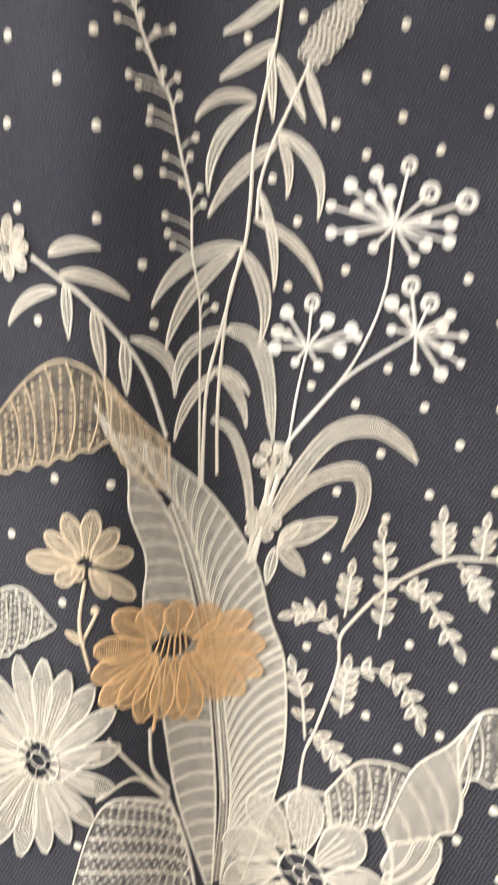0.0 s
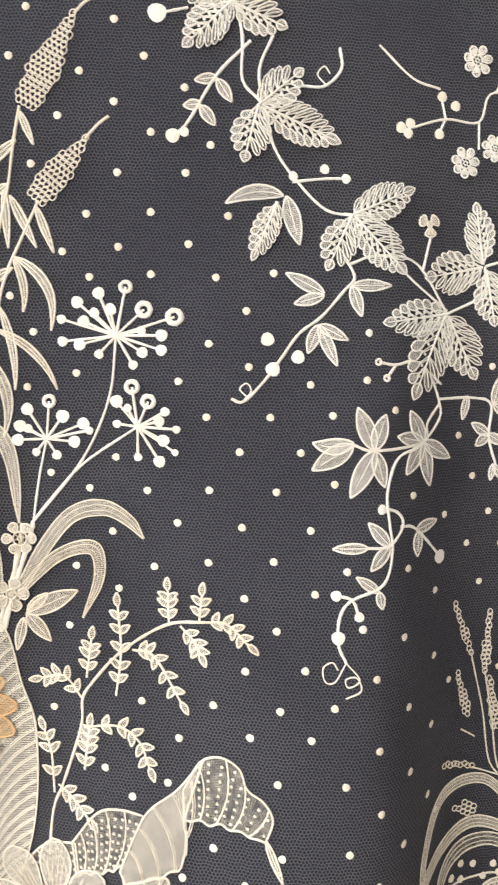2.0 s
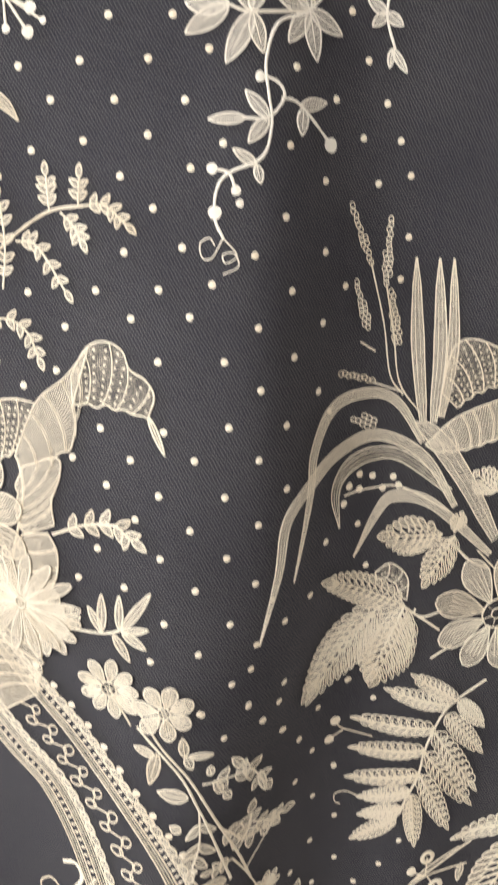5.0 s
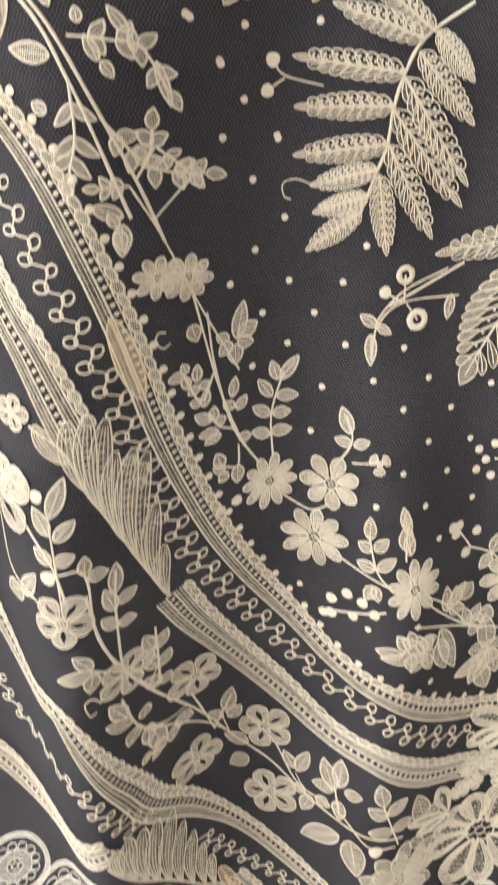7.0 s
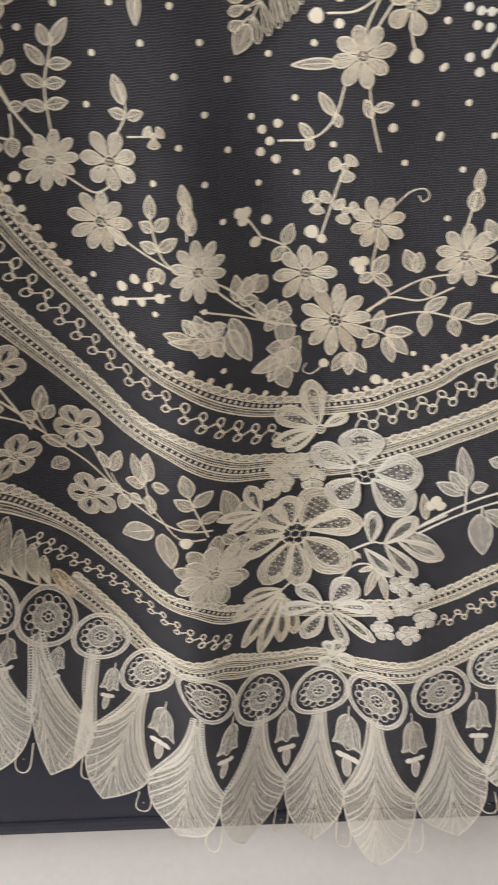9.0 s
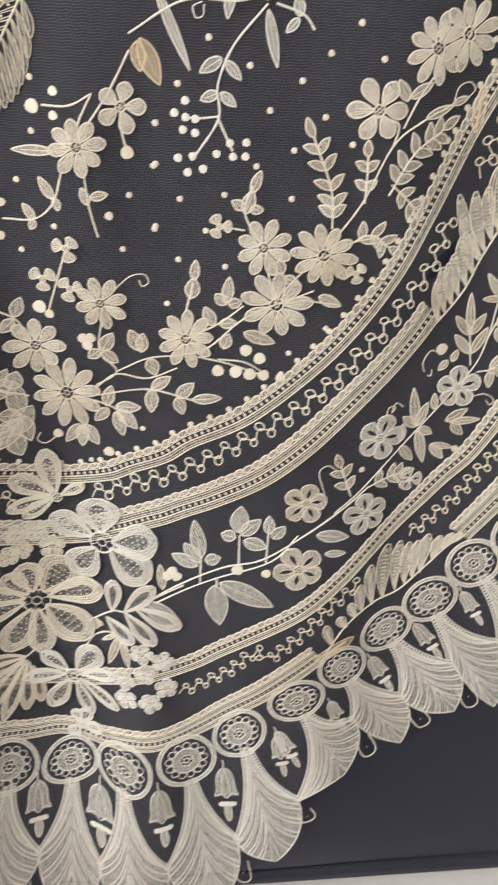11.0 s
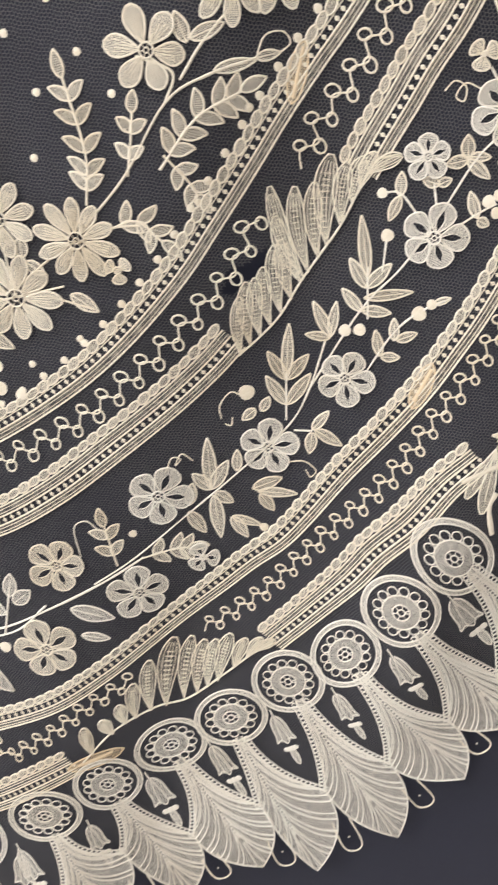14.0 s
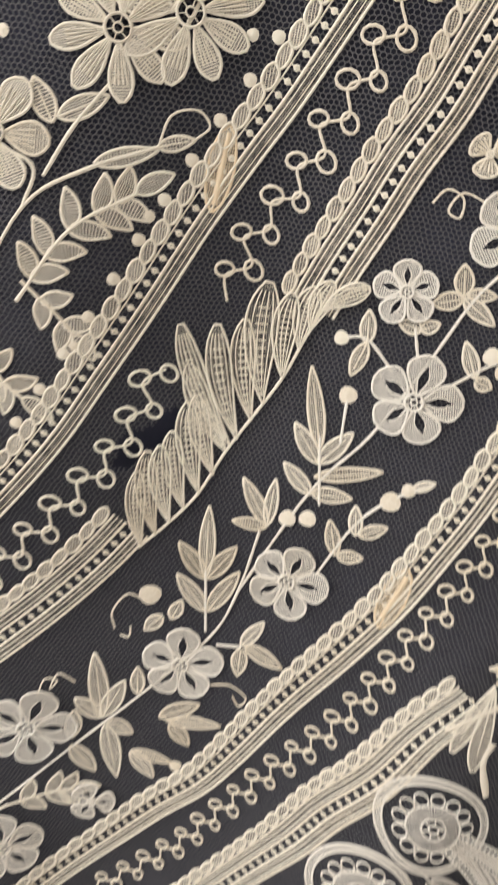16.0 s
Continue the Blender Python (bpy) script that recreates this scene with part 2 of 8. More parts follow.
def ring(b, x, z, r, w=0.7, h=0.45, squash=1.0, turn=0.0, seg=18):
    a = np.linspace(0, 2 * math.pi, seg, endpoint=False)
    p = np.stack([np.cos(a) * r, np.sin(a) * r * squash], -1)
    c, s = math.cos(turn), math.sin(turn)
    cord(b, np.array([x, z]) + p @ np.array([[c, s], [-s, c]]), w, h, True)


def blade(x0, z0, x1, z1, w, bend=0.0, shape="leaf", n=11):
    """The axis and the two edges of a leaf from its base to its tip; bend: how far it bows to its left, as a share of its length."""
    if shape == "lobed":
        n = 29
    p0, p1 = np.array([x0, z0], float), np.array([x1, z1], float)
    d = p1 - p0
    nl = np.array([-d[1], d[0]])
    t = np.linspace(0, 1, n)
    ax = p0 + d * t[:, None] + nl * (bend * 4 * t * (1 - t))[:, None]
    k = {"leaf": np.sin(math.pi * t ** 0.85) ** 0.8, "petal": np.sin(math.pi * np.minimum(t, 0.985) ** 1.6) ** 0.55,
         "long": np.sin(math.pi * t ** 0.75) ** 0.9, "round": np.sin(math.pi * t) ** 0.5,
         "lobed": np.sin(math.pi * t ** 0.95) ** 0.6 * (0.92 + 0.08 * np.cos(2 * math.pi * 6.0 * (t - 0.08)))}[shape]
    k = np.maximum(k, 0.02)
    nn, _ = side(ax)
    return ax, ax + nn * (w / 2 * k)[:, None], ax - nn * (w / 2 * k)[:, None]


def add_leaf(b, x0, z0, x1, z1, w, bend=0.0, shape="leaf", rib=True, mat=1, edge=0.9, base=0.0):
    ax, l, r = blade(x0, z0, x1, z1, w, bend, shape)
    loft(b, l, r, mat, 0.15 + base)
    cord(b, np.vstack([l, r[::-1]]), edge, 0.42, base=base)
    if rib:
        cord(b, ax[:-2], edge * 0.7, 0.5, base=base, taper=0.5)
    if shape == "lobed":
        for i in range(3, 24, 3):
            for e in (l, r):
                cord(b, np.array([ax[i], ax[i] * 0.5 + e[min(28, i + 3)] * 0.5, e[min(27, i + 5)] * 0.9 + ax[min(27, i + 5)] * 0.1]), 0.4, 0.55, base=base)


# ---------------------------------------------------------------- pieces of the pattern
shawl = tagged(new("lace_shawl"), "aged cream needle-run lace shawl draped over navy cloth", "lace shawl")
shawl.location = (0, 0, 0)


def spray(name, *stems, w=1.35, tone="cream", label="", parent=None):
    """A sprig: its stems, each a few points."""
    ob = None
    for s in stems:
        b = Lace(tone)
        cord(b, smooth(s, 6), w, 0.5)
        if ob is None:
            ob = part(name, b, parent or shawl, label)
        else:
            part("stem", b, ob)
    return ob


def leaf(s, x0, z0, x1, z1, w, bend=0.0, shape="leaf", tone="cream", rib=True, up=0.0):
    if shape == "lobed":
        return veined_leaf(s, x0, z0, x1, z1, w * 1.06, tone, up + 0.2, max(5, min(11, int(math.hypot(x1 - x0, z1 - z0) / 4.6))))
    b = Lace(tone, up)
    add_leaf(b, x0, z0, x1, z1, w, bend, shape, rib)
    return part("leaf", b, s)


def frond(s, stem, count, length, w, tone="cream", angle=48, start=0.12, w_stem=1.1, tip=True):
    """Leaflets in pairs along a stem and one at its tip."""
    b = Lace(tone)
    p = smooth(stem, 10)
    cord(b, p, w_stem, 0.5)
    ob = part("leaf_stem", b, s)
    n, ln = side(p)
    for i in range(count):
        f = start + (1 - start) * (i + 0.3) / count
        k = int(f * (len(p) - 1))
        d = np.array([n[k, 1], -n[k, 0]])
        q = length * (1.0 - 0.25 * abs(f - 0.5))
        for sgn in (-1, 1):
            a = radians(angle + 5 * math.sin(7 * i + sgn))
            way = d * math.cos(a) + n[k] * sgn * math.sin(a)
            t0 = p[k] + (d * 0.35 if sgn > 0 else 0)
            leaf(s, *t0, *(t0 + way * q), w, -0.08 * sgn, "leaf", tone, False)
    if tip:
        d = np.array([n[-1, 1], -n[-1, 0]])
        leaf(s, *p[-1], *(p[-1] + d * length), w, 0.03, "leaf", tone, False)
    return ob


def berry(s, x, z, r, tone="cream", hollow=False):
    b = Lace(tone, 0.25)
    if hollow:
        ring(b, x, z, r * 0.72, r * 0.6, 0.6, seg=14)
    else:
        disc(b, x, z, r, 0, 0, 0.1, 0.35, 12)
    return part("berry", b, s)


def curl(s, *pts, w=0.7, tone="cream"):
    b = Lace(tone)
    cord(b, smooth(pts, 7), w, 0.45)
    return part("tendril", b, s)


def flower(s, x, z, r, count=8, turn=0.0, core=0.26, tone="cream", wide=1.0, squash=1.0, tilt=0.0, slots=False, up=0.5, open_work=False):
    """An open flower: woven petals round a pierced eye."""
    ob = part("flower", flower_eye(x, z, r * core, tone, up), s)
    ct, st = math.cos(radians(tilt)), math.sin(radians(tilt))
    for i in range(count):
        a = radians(turn) + 2 * math.pi * i / count
        d = np.array([math.cos(a), math.sin(a)])
        q = r * (1 + 0.07 * math.sin(5.1 * i + x))
        m = np.array([d[0] * ct + d[1] * st, (-d[0] * st + d[1] * ct) * squash])
        d = np.array([m[0] * ct - m[1] * st, m[0] * st + m[1] * ct])
        w = 1.4 * r * math.sin(math.pi / count) * (0.98 if slots else 0.82) * wide
        b = Lace(tone, up + 0.12 * (i % 2))
        p0, p1 = np.array([x, z]) + d * r * core * (0.9 if not slots else 0.7), np.array([x, z]) + d * q
        if slots:
            ax, l, rr = blade(*p0, *p1, w, 0.0, "petal", 13)
            g = np.interp(np.linspace(0, 1, 13), [0, 0.1, 0.4, 0.62, 0.72, 1.0], [0.15, 0.30, 0.36, 0.22, 0, 0])[:, None]
            for e in (l, rr):
                inner = ax + (e - ax) * g
                loft(b, inner, e, 3, 0.2, 0.2, 4)
                cord(b, inner[:9], 0.4, 0.5)
            cord(b, np.vstack([l, rr[::-1]]), 0.85, 0.55)
        else:
            add_leaf(b, *p0, *p1, w, 0.0, "petal", False, 1 if open_work or r > 26 else 3, 0.9)
        nn = np.array([-d[1], d[0]])
        if not slots:
            for k in (-0.27, -0.1, 0.1, 0.27):
                cord(b, np.array([p0 + nn * k * w * 0.3, p0 + (p1 - p0) * 0.72 + nn * k * w]), 0.42, 0.62)
        part("petal", b, ob if s is shawl else s)
    return ob


def flower_eye(x, z, r, tone, up=0.5):
    b = Lace(tone, up + 0.2)
    ring(b, x, z, r, 0.9, 0.7, seg=16)
    ring(b, x, z, r * 0.36, 0.6, 0.6, seg=10)
    for i in range(6):
        a = i * math.pi / 3 + 0.3
        d = np.array([math.cos(a), math.sin(a)])
        cord(b, np.array([x, z]) + np.array([d * r * 0.4, d * r]), 0.32, 0.5)
    return b


def dots(*places):
    for x, z in places:
        b = Lace("cream")
        disc(b, x, z, 1.75, 0, 0, 0.1, 0.5, 9)
        part("dot", b, shawl)


# ---------------------------------------------------------------- edging bands
def offset(p, d):
    n, s = side(p)
    return p + n * d


def chain(name, line, off, step=6.4, w=3.9, tone="cream"):
    """A rope of slanting almond-shaped links, closely worked."""
    b = Lace(tone)
    p = evenly(offset(line, off), step)
    n, _ = side(p)
    a = np.linspace(0, 2 * math.pi, 12, endpoint=False)
    t = np.array([0.05, 0.6, 1.0])
    for i in range(len(p) - 1):
        c, d = (p[i] + p[i + 1]) / 2, (p[i + 1] - p[i]) / 2
        wide = w / 2 * (1 + 0.12 * math.sin(3.7 * i))
        o = c + np.cos(a)[:, None] * (d * 1.12 + n[i] * 0.45) + np.sin(a)[:, None] * n[i] * wide
        cord(b, o, 0.95, 0.62, True)
        g = (o - c)[:, None] * t[None, :, None]
        b.grid(c + g, np.array([[0.5, 0.4, 0.2]]) * np.ones((12, 1)), g, 1 if i % 3 == 1 else 3, True)
    return part(name, b, shawl, "cord of oval thread links")


def ladder(name, line, w=3.8, step=4.2, tone="cream"):
    """Open holes crossed by small knots between two threads."""
    b = Lace(tone)
    for s in (-1, 1):
        cord(b, evenly(offset(line, s * w / 2), 1.5), 0.55, 0.4)
    p = evenly(line, step)
    n, _ = side(p)
    for i in range(len(p)):
        cord(b, np.array([p[i] - n[i] * w / 2, p[i] + n[i] * w / 2]), 0.42, 0.35)
        disc(b, *p[i], 0.27 * w, 0.25, 0, 0.2, 0.3, 8)
    return part(name, b, shawl, "openwork braid with knotted bars")


def tape(name, line, off, w=4.8, tone="cream"):
    """A woven tape with a thread along each edge and two along its middle."""
    b = Lace(tone)
    p = evenly(line, 1.6)
    a, c = offset(p, off - w / 2), offset(p, off + w / 2)
    loft(b, a, c, 2, 0.15, 0.15, 4)
    ob = part(name, b, shawl, "woven tape edge")
    for q, k in ((a, 0.9), (c, 0.9), (offset(p, off - 0.9), 0.35), (offset(p, off + 0.9), 0.35)):
        b = Lace(tone)
        cord(b, q, k, 0.5)
        part("edge_thread", b, ob)
    return ob


def loop_vine(name, line, step=6.4, amp=5.0, r=3.0, tone="cream"):
    """A stepped zigzag thread with a small loop at each turn."""
    b = Lace(tone)
    p = evenly(line, step)
    n, _ = side(p)
    z = np.array([p[i] + n[i] * amp * (0.5 if i % 2 else -0.5) for i in range(len(p))])
    cord(b, smooth(z, 8), 0.85, 0.45)
    for i in range(1, len(p)):
        s = 1 if i % 2 else -1
        d = (p[i] - p[i - 1]) / step
        c = z[i] + n[i] * s * 1.3 + d * (1.2 if s > 0 else -1.2)
        ring(b, *c, r * (1 + 0.1 * math.sin(4.1 * i)), 1.0, 0.5, 0.78, math.atan2(*(n[i] * s - d * 0.6)[::-1]), 11)
    return part(name, b, shawl, "zigzag thread with small loops")


def knobs(name, line, off, step=13.0, tone="cream"):
    p = evenly(offset(line, off), step)
    for q in p[1:-1]:
        berry(shawl, *q, 1.9, tone).name = "knob"


def bezier(p, q, r, n):
    t = np.linspace(0, 1, n)[:, None]
    return np.asarray(p) * (1 - t) ** 2 + 2 * np.asarray(q) * t * (1 - t) + np.asarray(r) * t ** 2


def plume_scroll(spine, plumes, tone="cream"):
    """A scroll of overlapping ribbed plumes; each plume is its foot, its tip and its width."""
    b = Lace(tone)
    cord(b, smooth(spine, 10), 1.1, 0.8)
    ob = part("plume_scroll", b, shawl, "plume-shaped scroll of ribbed clothwork")
    for i, (x0, z0, x1, z1, w, bend) in enumerate(plumes):
        b = Lace(tone, 0.12 * (i % 3))
        ax, l, r = blade(x0, z0, x1, z1, w * 0.85, bend, "petal", 16)
        loft(b, l, r, 2, 0.3, 0.35, 6)
        cord(b, np.vstack([l, r[::-1]]), 0.75, 0.8)
        for q in (0.2, 0.4, 0.6, 0.8):
            cord(b, (l * (1 - q) + r * q)[1:-1], 0.42, 0.85)
        part("plume", b, ob)
        b = Lace(tone, 0.12 * (i % 3))
        for k in range(2, 13):
            m = (l[k] + r[k]) / 2
            cord(b, np.array([m - (l[k] - r[k]) * 0.2, m + (l[k] - r[k]) * 0.2]), 0.4, 0.9)
        part("cross_bar", b, ob, kind="stuff")
    return ob


def scallop(c, u, v, o, ml, mr, tip, tone="white"):
    """One scallop of the hem: an oval ring (half-axes u and v) with a rosette and, hung from its foot o, a ribbed fan that flares to the places ml and mr, where it meets its neighbours, and ends at its tip."""
    c, u, v, o, ml, mr, tip = (np.array(k, float) for k in (c, u, v, o, ml, mr, tip))
    b = Lace(tone)
    a = np.linspace(0, 2 * math.pi, 33)
    e = np.cos(a)[:, None] * u + np.sin(a)[:, None] * v
    loft(b, c + e, c + e * 0.87, 3, 0.2, 0.25, 4)
    for k in (1.0, 0.87):
        cord(b, c + e[:-1] * k, 0.75, 0.6, True)
    ob = part("scallop", b, shawl, "hem scallop with a rosette in a ring")
    b = Lace(tone)
    loft(b, c + e * 0.47, c + e * 0.22, 1, 0.15, 0.2, 4)
    for k, w in ((0.48, 0.8), (0.22, 0.7), (0.09, 0.7)):
        cord(b, c + e[:-1:2] * k, w, 0.5, True)
    for i in range(0, 32, 5):
        cord(b, np.array([c + e[i] * 0.1, c + e[i] * 0.22]), 0.4, 0.5)
    part("rosette", b, ob)
    k = np.linspace(0, 2 * math.pi, 10, endpoint=False)
    for i in range(13):
        b = Lace(tone)
        q = i * 2 * math.pi / 13
        m = c + 0.59 * (math.cos(q) * u + math.sin(q) * v)
        cord(b, m + 0.125 * (np.cos(k)[:, None] * u + np.sin(k)[:, None] * v), 0.62, 0.5, True)
        part("rosette_loop", b, ob)
    d = tip - o
    ln = np.linalg.norm(d)
    d = d / ln
    nn = np.array([d[1], -d[0]])
    if (ml - o) @ nn > 0:
        nn = -nn
    edges = []
    for m, sg in ((ml, -1), (mr, 1)):
        top = o + nn * sg * 1.8
        q = np.linalg.norm(m - top)
        up = bezier(top, top + d * q * 0.52 + nn * sg * 1.5, m, 15)
        lo = bezier(m, m + d * max(1.0, (tip - m) @ d) * 0.62 + nn * sg * abs((tip - m) @ nn) * 0.10, tip, 11)
        edges.append(np.vstack([up, lo[1:]]))
    l, rr = edges
    t = np.linspace(0, 1, 25)
    ax = o + d * (ln * t)[:, None] * np.array([1, 1])
    slit = np.interp(t, [0, 0.06, 0.12, 0.62, 0.72, 1], [0.05, 0.1, 0.75, 0.75, 0.05, 0.05])[:, None]
    b = Lace(tone)
    for e, sg in ((l, -1), (rr, 1)):
        loft(b, ax + nn * sg * slit, e, 1, 0.2, 0.25, 7)
        cord(b, ax[1:18] + nn * sg * slit[1:18], 0.45, 0.6)
    cord(b, np.vstack([l, rr[::-1]]), 1.1, 0.7)
    part("fan", b, ob)
    b = Lace(tone)
    for i in range(1, 19):
        f = 10 + i * 0.74
        if i % 3 == 2:
            continue
        for e, sg in ((l, -1), (rr, 1)):
            end = e[int(f)] + (e[min(24, int(f) + 1)] - e[int(f)]) * (f % 1)
            s0 = ax[i] + nn * sg * 0.6
            cord(b, bezier(s0, s0 + d * np.linalg.norm(end - s0) * 0.42 + (end - s0) * 0.3, end, 8), 0.8, 0.8)
    part("ribbing", b, ob, kind="stuff")
    b = Lace(tone)
    for q in evenly(ax[2:17], 2.6):
        cord(b, np.array([q - nn * 0.9, q + nn * 0.9]), 0.8, 0.6)
    part("vein", b, ob)
    b = Lace(tone)
    for e, sg in ((l, -1), (rr, 1)):
        w, _ = side(e[:15])
        w = w if (w[7] @ nn) * sg > 0 else -w
        q = evenly(e[:15] + w * 1.9, 2.9)
        for v in q[1:]:
            ring(b, *v, 1.35, 0.62, 0.45, 1, 0, 9)
        cord(b, evenly(e[:15] + w * 3.4, 2.0)[2:], 0.4, 0.35)
    part("picot_edge", b, ob)
    return ob


def bell_bud(x, z, tx, tz, tone="white"):
    """A drooping bell with three lobes on a short stalk, and a knotted clapper."""
    b = Lace(tone)
    p, q = np.array([x, z], float), np.array([tx, tz], float)
    d = q - p
    ln = np.linalg.norm(d)
    nn = np.array([-d[1], d[0]]) / ln
    cord(b, np.array([p - d * 0.14, p + d * 0.04]), 0.9, 0.4)
    t = np.array([0, 0.08, 0.2, 0.38, 0.5])
    k = np.array([0.02, 0.08, 0.11, 0.12, 0.15]) * ln
    l, r = p + d * t[:, None] - nn * k[:, None], p + d * t[:, None] + nn * k[:, None]
    loft(b, smooth(l, 4), smooth(r, 4), 1, 0.2, 0.4, 6)
    cord(b, smooth([*l, p + d * 0.46 - nn * 0.07 * ln, p + d * 0.55, p + d * 0.46 + nn * 0.07 * ln, *r[::-1]], 4), 0.8, 0.6)
    for v in (-0.35, 0.35):
        cord(b, smooth([p + d * 0.03, p + d * 0.25 + nn * v * k[2], p + d * 0.48 + nn * v * k[4]], 5), 0.5, 0.75)
    ob = part("bell_bud", b, shawl, "bell-shaped bud between hem scallops")
    b = Lace(tone)
    for v in (-0.07, 0, 0.07):
        disc(b, *(p + d * 0.66 + nn * v * ln), ln * 0.05, 0, 0, 0.2, 0.5, 8)
    add_leaf(b, *(p + d * 0.64), *q, ln * 0.09, 0, "round", False, 3)
    part("clapper", b, ob)
    return ob


def petal(s, x0, z0, x1, z1, w, tone="cream", up=0.5, knots=True, core=0.5):
    """A broad petal: a dense ribbed rim round an openwork heart sown with knots."""
    b = Lace(tone, up)
    ax, l, r = blade(x0, z0, x1, z1, w, 0.0, "petal", 18)
    t = np.linspace(0, 1, 18)
    g = np.interp(t, [0, 0.2, 0.5, 0.75, 0.86, 1.0], [0.15, core * 0.8, core, core * 0.85, 0.02, 0.02])[:, None]
    il, ir = ax + (l - ax) * g, ax + (r - ax) * g
    loft(b, l, il, 3, 0.25, 0.2, 4)
    loft(b, ir, r, 3, 0.25, 0.2, 4)
    loft(b, il[:16], ir[:16], 2, 0.12, 0.1, 4)
    cord(b, np.vstack([l, r[::-1]]), 0.9, 0.75)
    cord(b, np.vstack([il[1:16], ir[1:16][::-1]]), 0.6, 0.7)
    for f in (0.35, 0.7):
        for i, e in ((il, l), (ir, r)):
            cord(b, (i * (1 - f) + e * f)[1:-1], 0.4, 0.72)
    if knots:
        for i in range(4, 15, 2):
            k = max(1, int(np.linalg.norm(il[i] - ir[i]) / 3.0))
            for j in range(k):
                disc(b, *(il[i] + (ir[i] - il[i]) * (j + 0.5) / k), 0.7, 0, 0, 0.3, 0.4, 7)
    return part("petal", b, s)


def bloom(s, x, z, core, tips, tone="cream", up=1.0, knots=True):
    """A large flower with petals of differing reach round a pierced eye."""
    ob = part("flower", flower_eye(x, z, core, tone, up + 0.5), s)
    for i, (tx, tz, w) in enumerate(tips):
        d = np.array([tx - x, tz - z])
        d = d / np.linalg.norm(d) * core * 0.8
        petal(s, x + d[0], z + d[1], tx, tz, w, tone, up + 0.15 * (i % 2), knots)
    return ob


def veined_leaf(s, x0, z0, x1, z1, w, tone="cream", up=0.2, count=8, lace_side=0):
    """A broad leaf with a stout midrib and slanting veins, dense lobes at the rim and rows of holes between; lace_side: the half that is open loops."""
    b = Lace(tone, up)
    p0, p1 = np.array([x0, z0], float), np.array([x1, z1], float)
    d = p1 - p0
    ln = np.linalg.norm(d)
    d /= ln
    nn = np.array([-d[1], d[0]])
    cord(b, evenly(np.array([p0 - d * 0.5, p1 - d * ln * 0.06]), 2.0), 1.5, 0.9, taper=0.6)
    for sg in (-1, 1):
        for i in range(count):
            f = i / count
            q = w / 2 * math.sin(math.pi * (0.14 + 0.80 * f) ** 0.8) ** 0.8
            fore = min(ln * 0.3, max(ln / count * 1.35, 1.05 * q))
            a = p0 + d * (ln * 0.96 - fore) * f
            e = a + nn * sg * q + d * fore
            wide = ln / count * 0.76
            if lace_side == sg:
                o, l, r = blade(*a, *e, wide, 0.0, "petal", 9)
                cord(b, np.vstack([l, r[::-1]]), 0.75, 0.7)
                for k in range(2, 8, 2):
                    disc(b, *o[k], 0.75, 0, 0, 0.2, 0.4, 7)
            elif lace_side == 0 and sg < 0:
                m = a + (e - a) * 0.45
                o, l, r = blade(*m, *e, wide * 0.85, 0.04, "petal", 9)
                loft(b, l, r, 1, 0.2, 0.3, 4)
                cord(b, np.vstack([l, r[::-1]]), 0.7, 0.7)
                for k in (0.25, 0.75):
                    cord(b, np.array([a + d * wide * (k - 0.5) * 0.7, m * (1 - k) + (m + d * wide * 0.3) * k]), 0.5, 0.6)
                disc(b, *(a + (m - a) * 0.6 + d * wide * 0.5), 0.8, 0, 0, 0.2, 0.4, 7)
            else:
                o, l, r = blade(*a, *e, wide * 0.82, 0.05 * sg, "petal", 9)
                loft(b, l, r, 2, 0.2, 0.35, 4)
                cord(b, np.vstack([l, r[::-1]]), 0.55, 0.7)
                cord(b, o[:-1], 0.6, 0.95)
    o, l, r = blade(*(p1 - d * ln * 0.2), *p1, w * 0.26, 0.0, "leaf", 9)
    loft(b, l, r, 1, 0.2, 0.3, 4)
    cord(b, np.vstack([l, r[::-1]]), 0.7, 0.7)
    return part("leaf", b, s)


def picot(x, z, tx, tz, w=5.0, tone="cream"):
    """The small open tab in the notch between two scallops."""
    b = Lace(tone)
    p, q = np.array([x, z], float), np.array([tx, tz], float)
    d = q - p
    nn = np.array([-d[1], d[0]]) / np.linalg.norm(d)
    cord(b, smooth([p - nn * w / 2, p + d * 0.8 - nn * w * 0.55, q, p + d * 0.8 + nn * w * 0.55, p + nn * w / 2], 5), 1.1, 0.5)
    disc(b, *(p + d * 0.55), 0.7, 0, 0, 0.1, 0.4, 7)
    return part("picot_tab", b, shawl)


def strap(s, *pts, w=6.0, tone="cream", mat=1, rib=True, name="blade"):
    """A long curved blade of clothwork, tapering to both ends."""
    b = Lace(tone)
    p = smooth(pts, 7)
    n, _ = side(p)
    t = np.linspace(0, 1, len(p))
    k = np.interp(t, [0, 0.15, 0.55, 0.85, 1.0], [0.45, 0.75, 1.0, 0.6, 0.06]) * w / 2
    l, r = p + n * k[:, None], p - n * k[:, None]
    loft(b, l, r, mat, 0.15, 0.3)
    cord(b, np.vstack([l, r[::-1]]), 0.7, 0.5)
    if rib:
        cord(b, p * 0.65 + l * 0.35, 0.3, 0.5)
        cord(b, p * 0.65 + r * 0.35, 0.3, 0.5)
    return part(name, b, s)


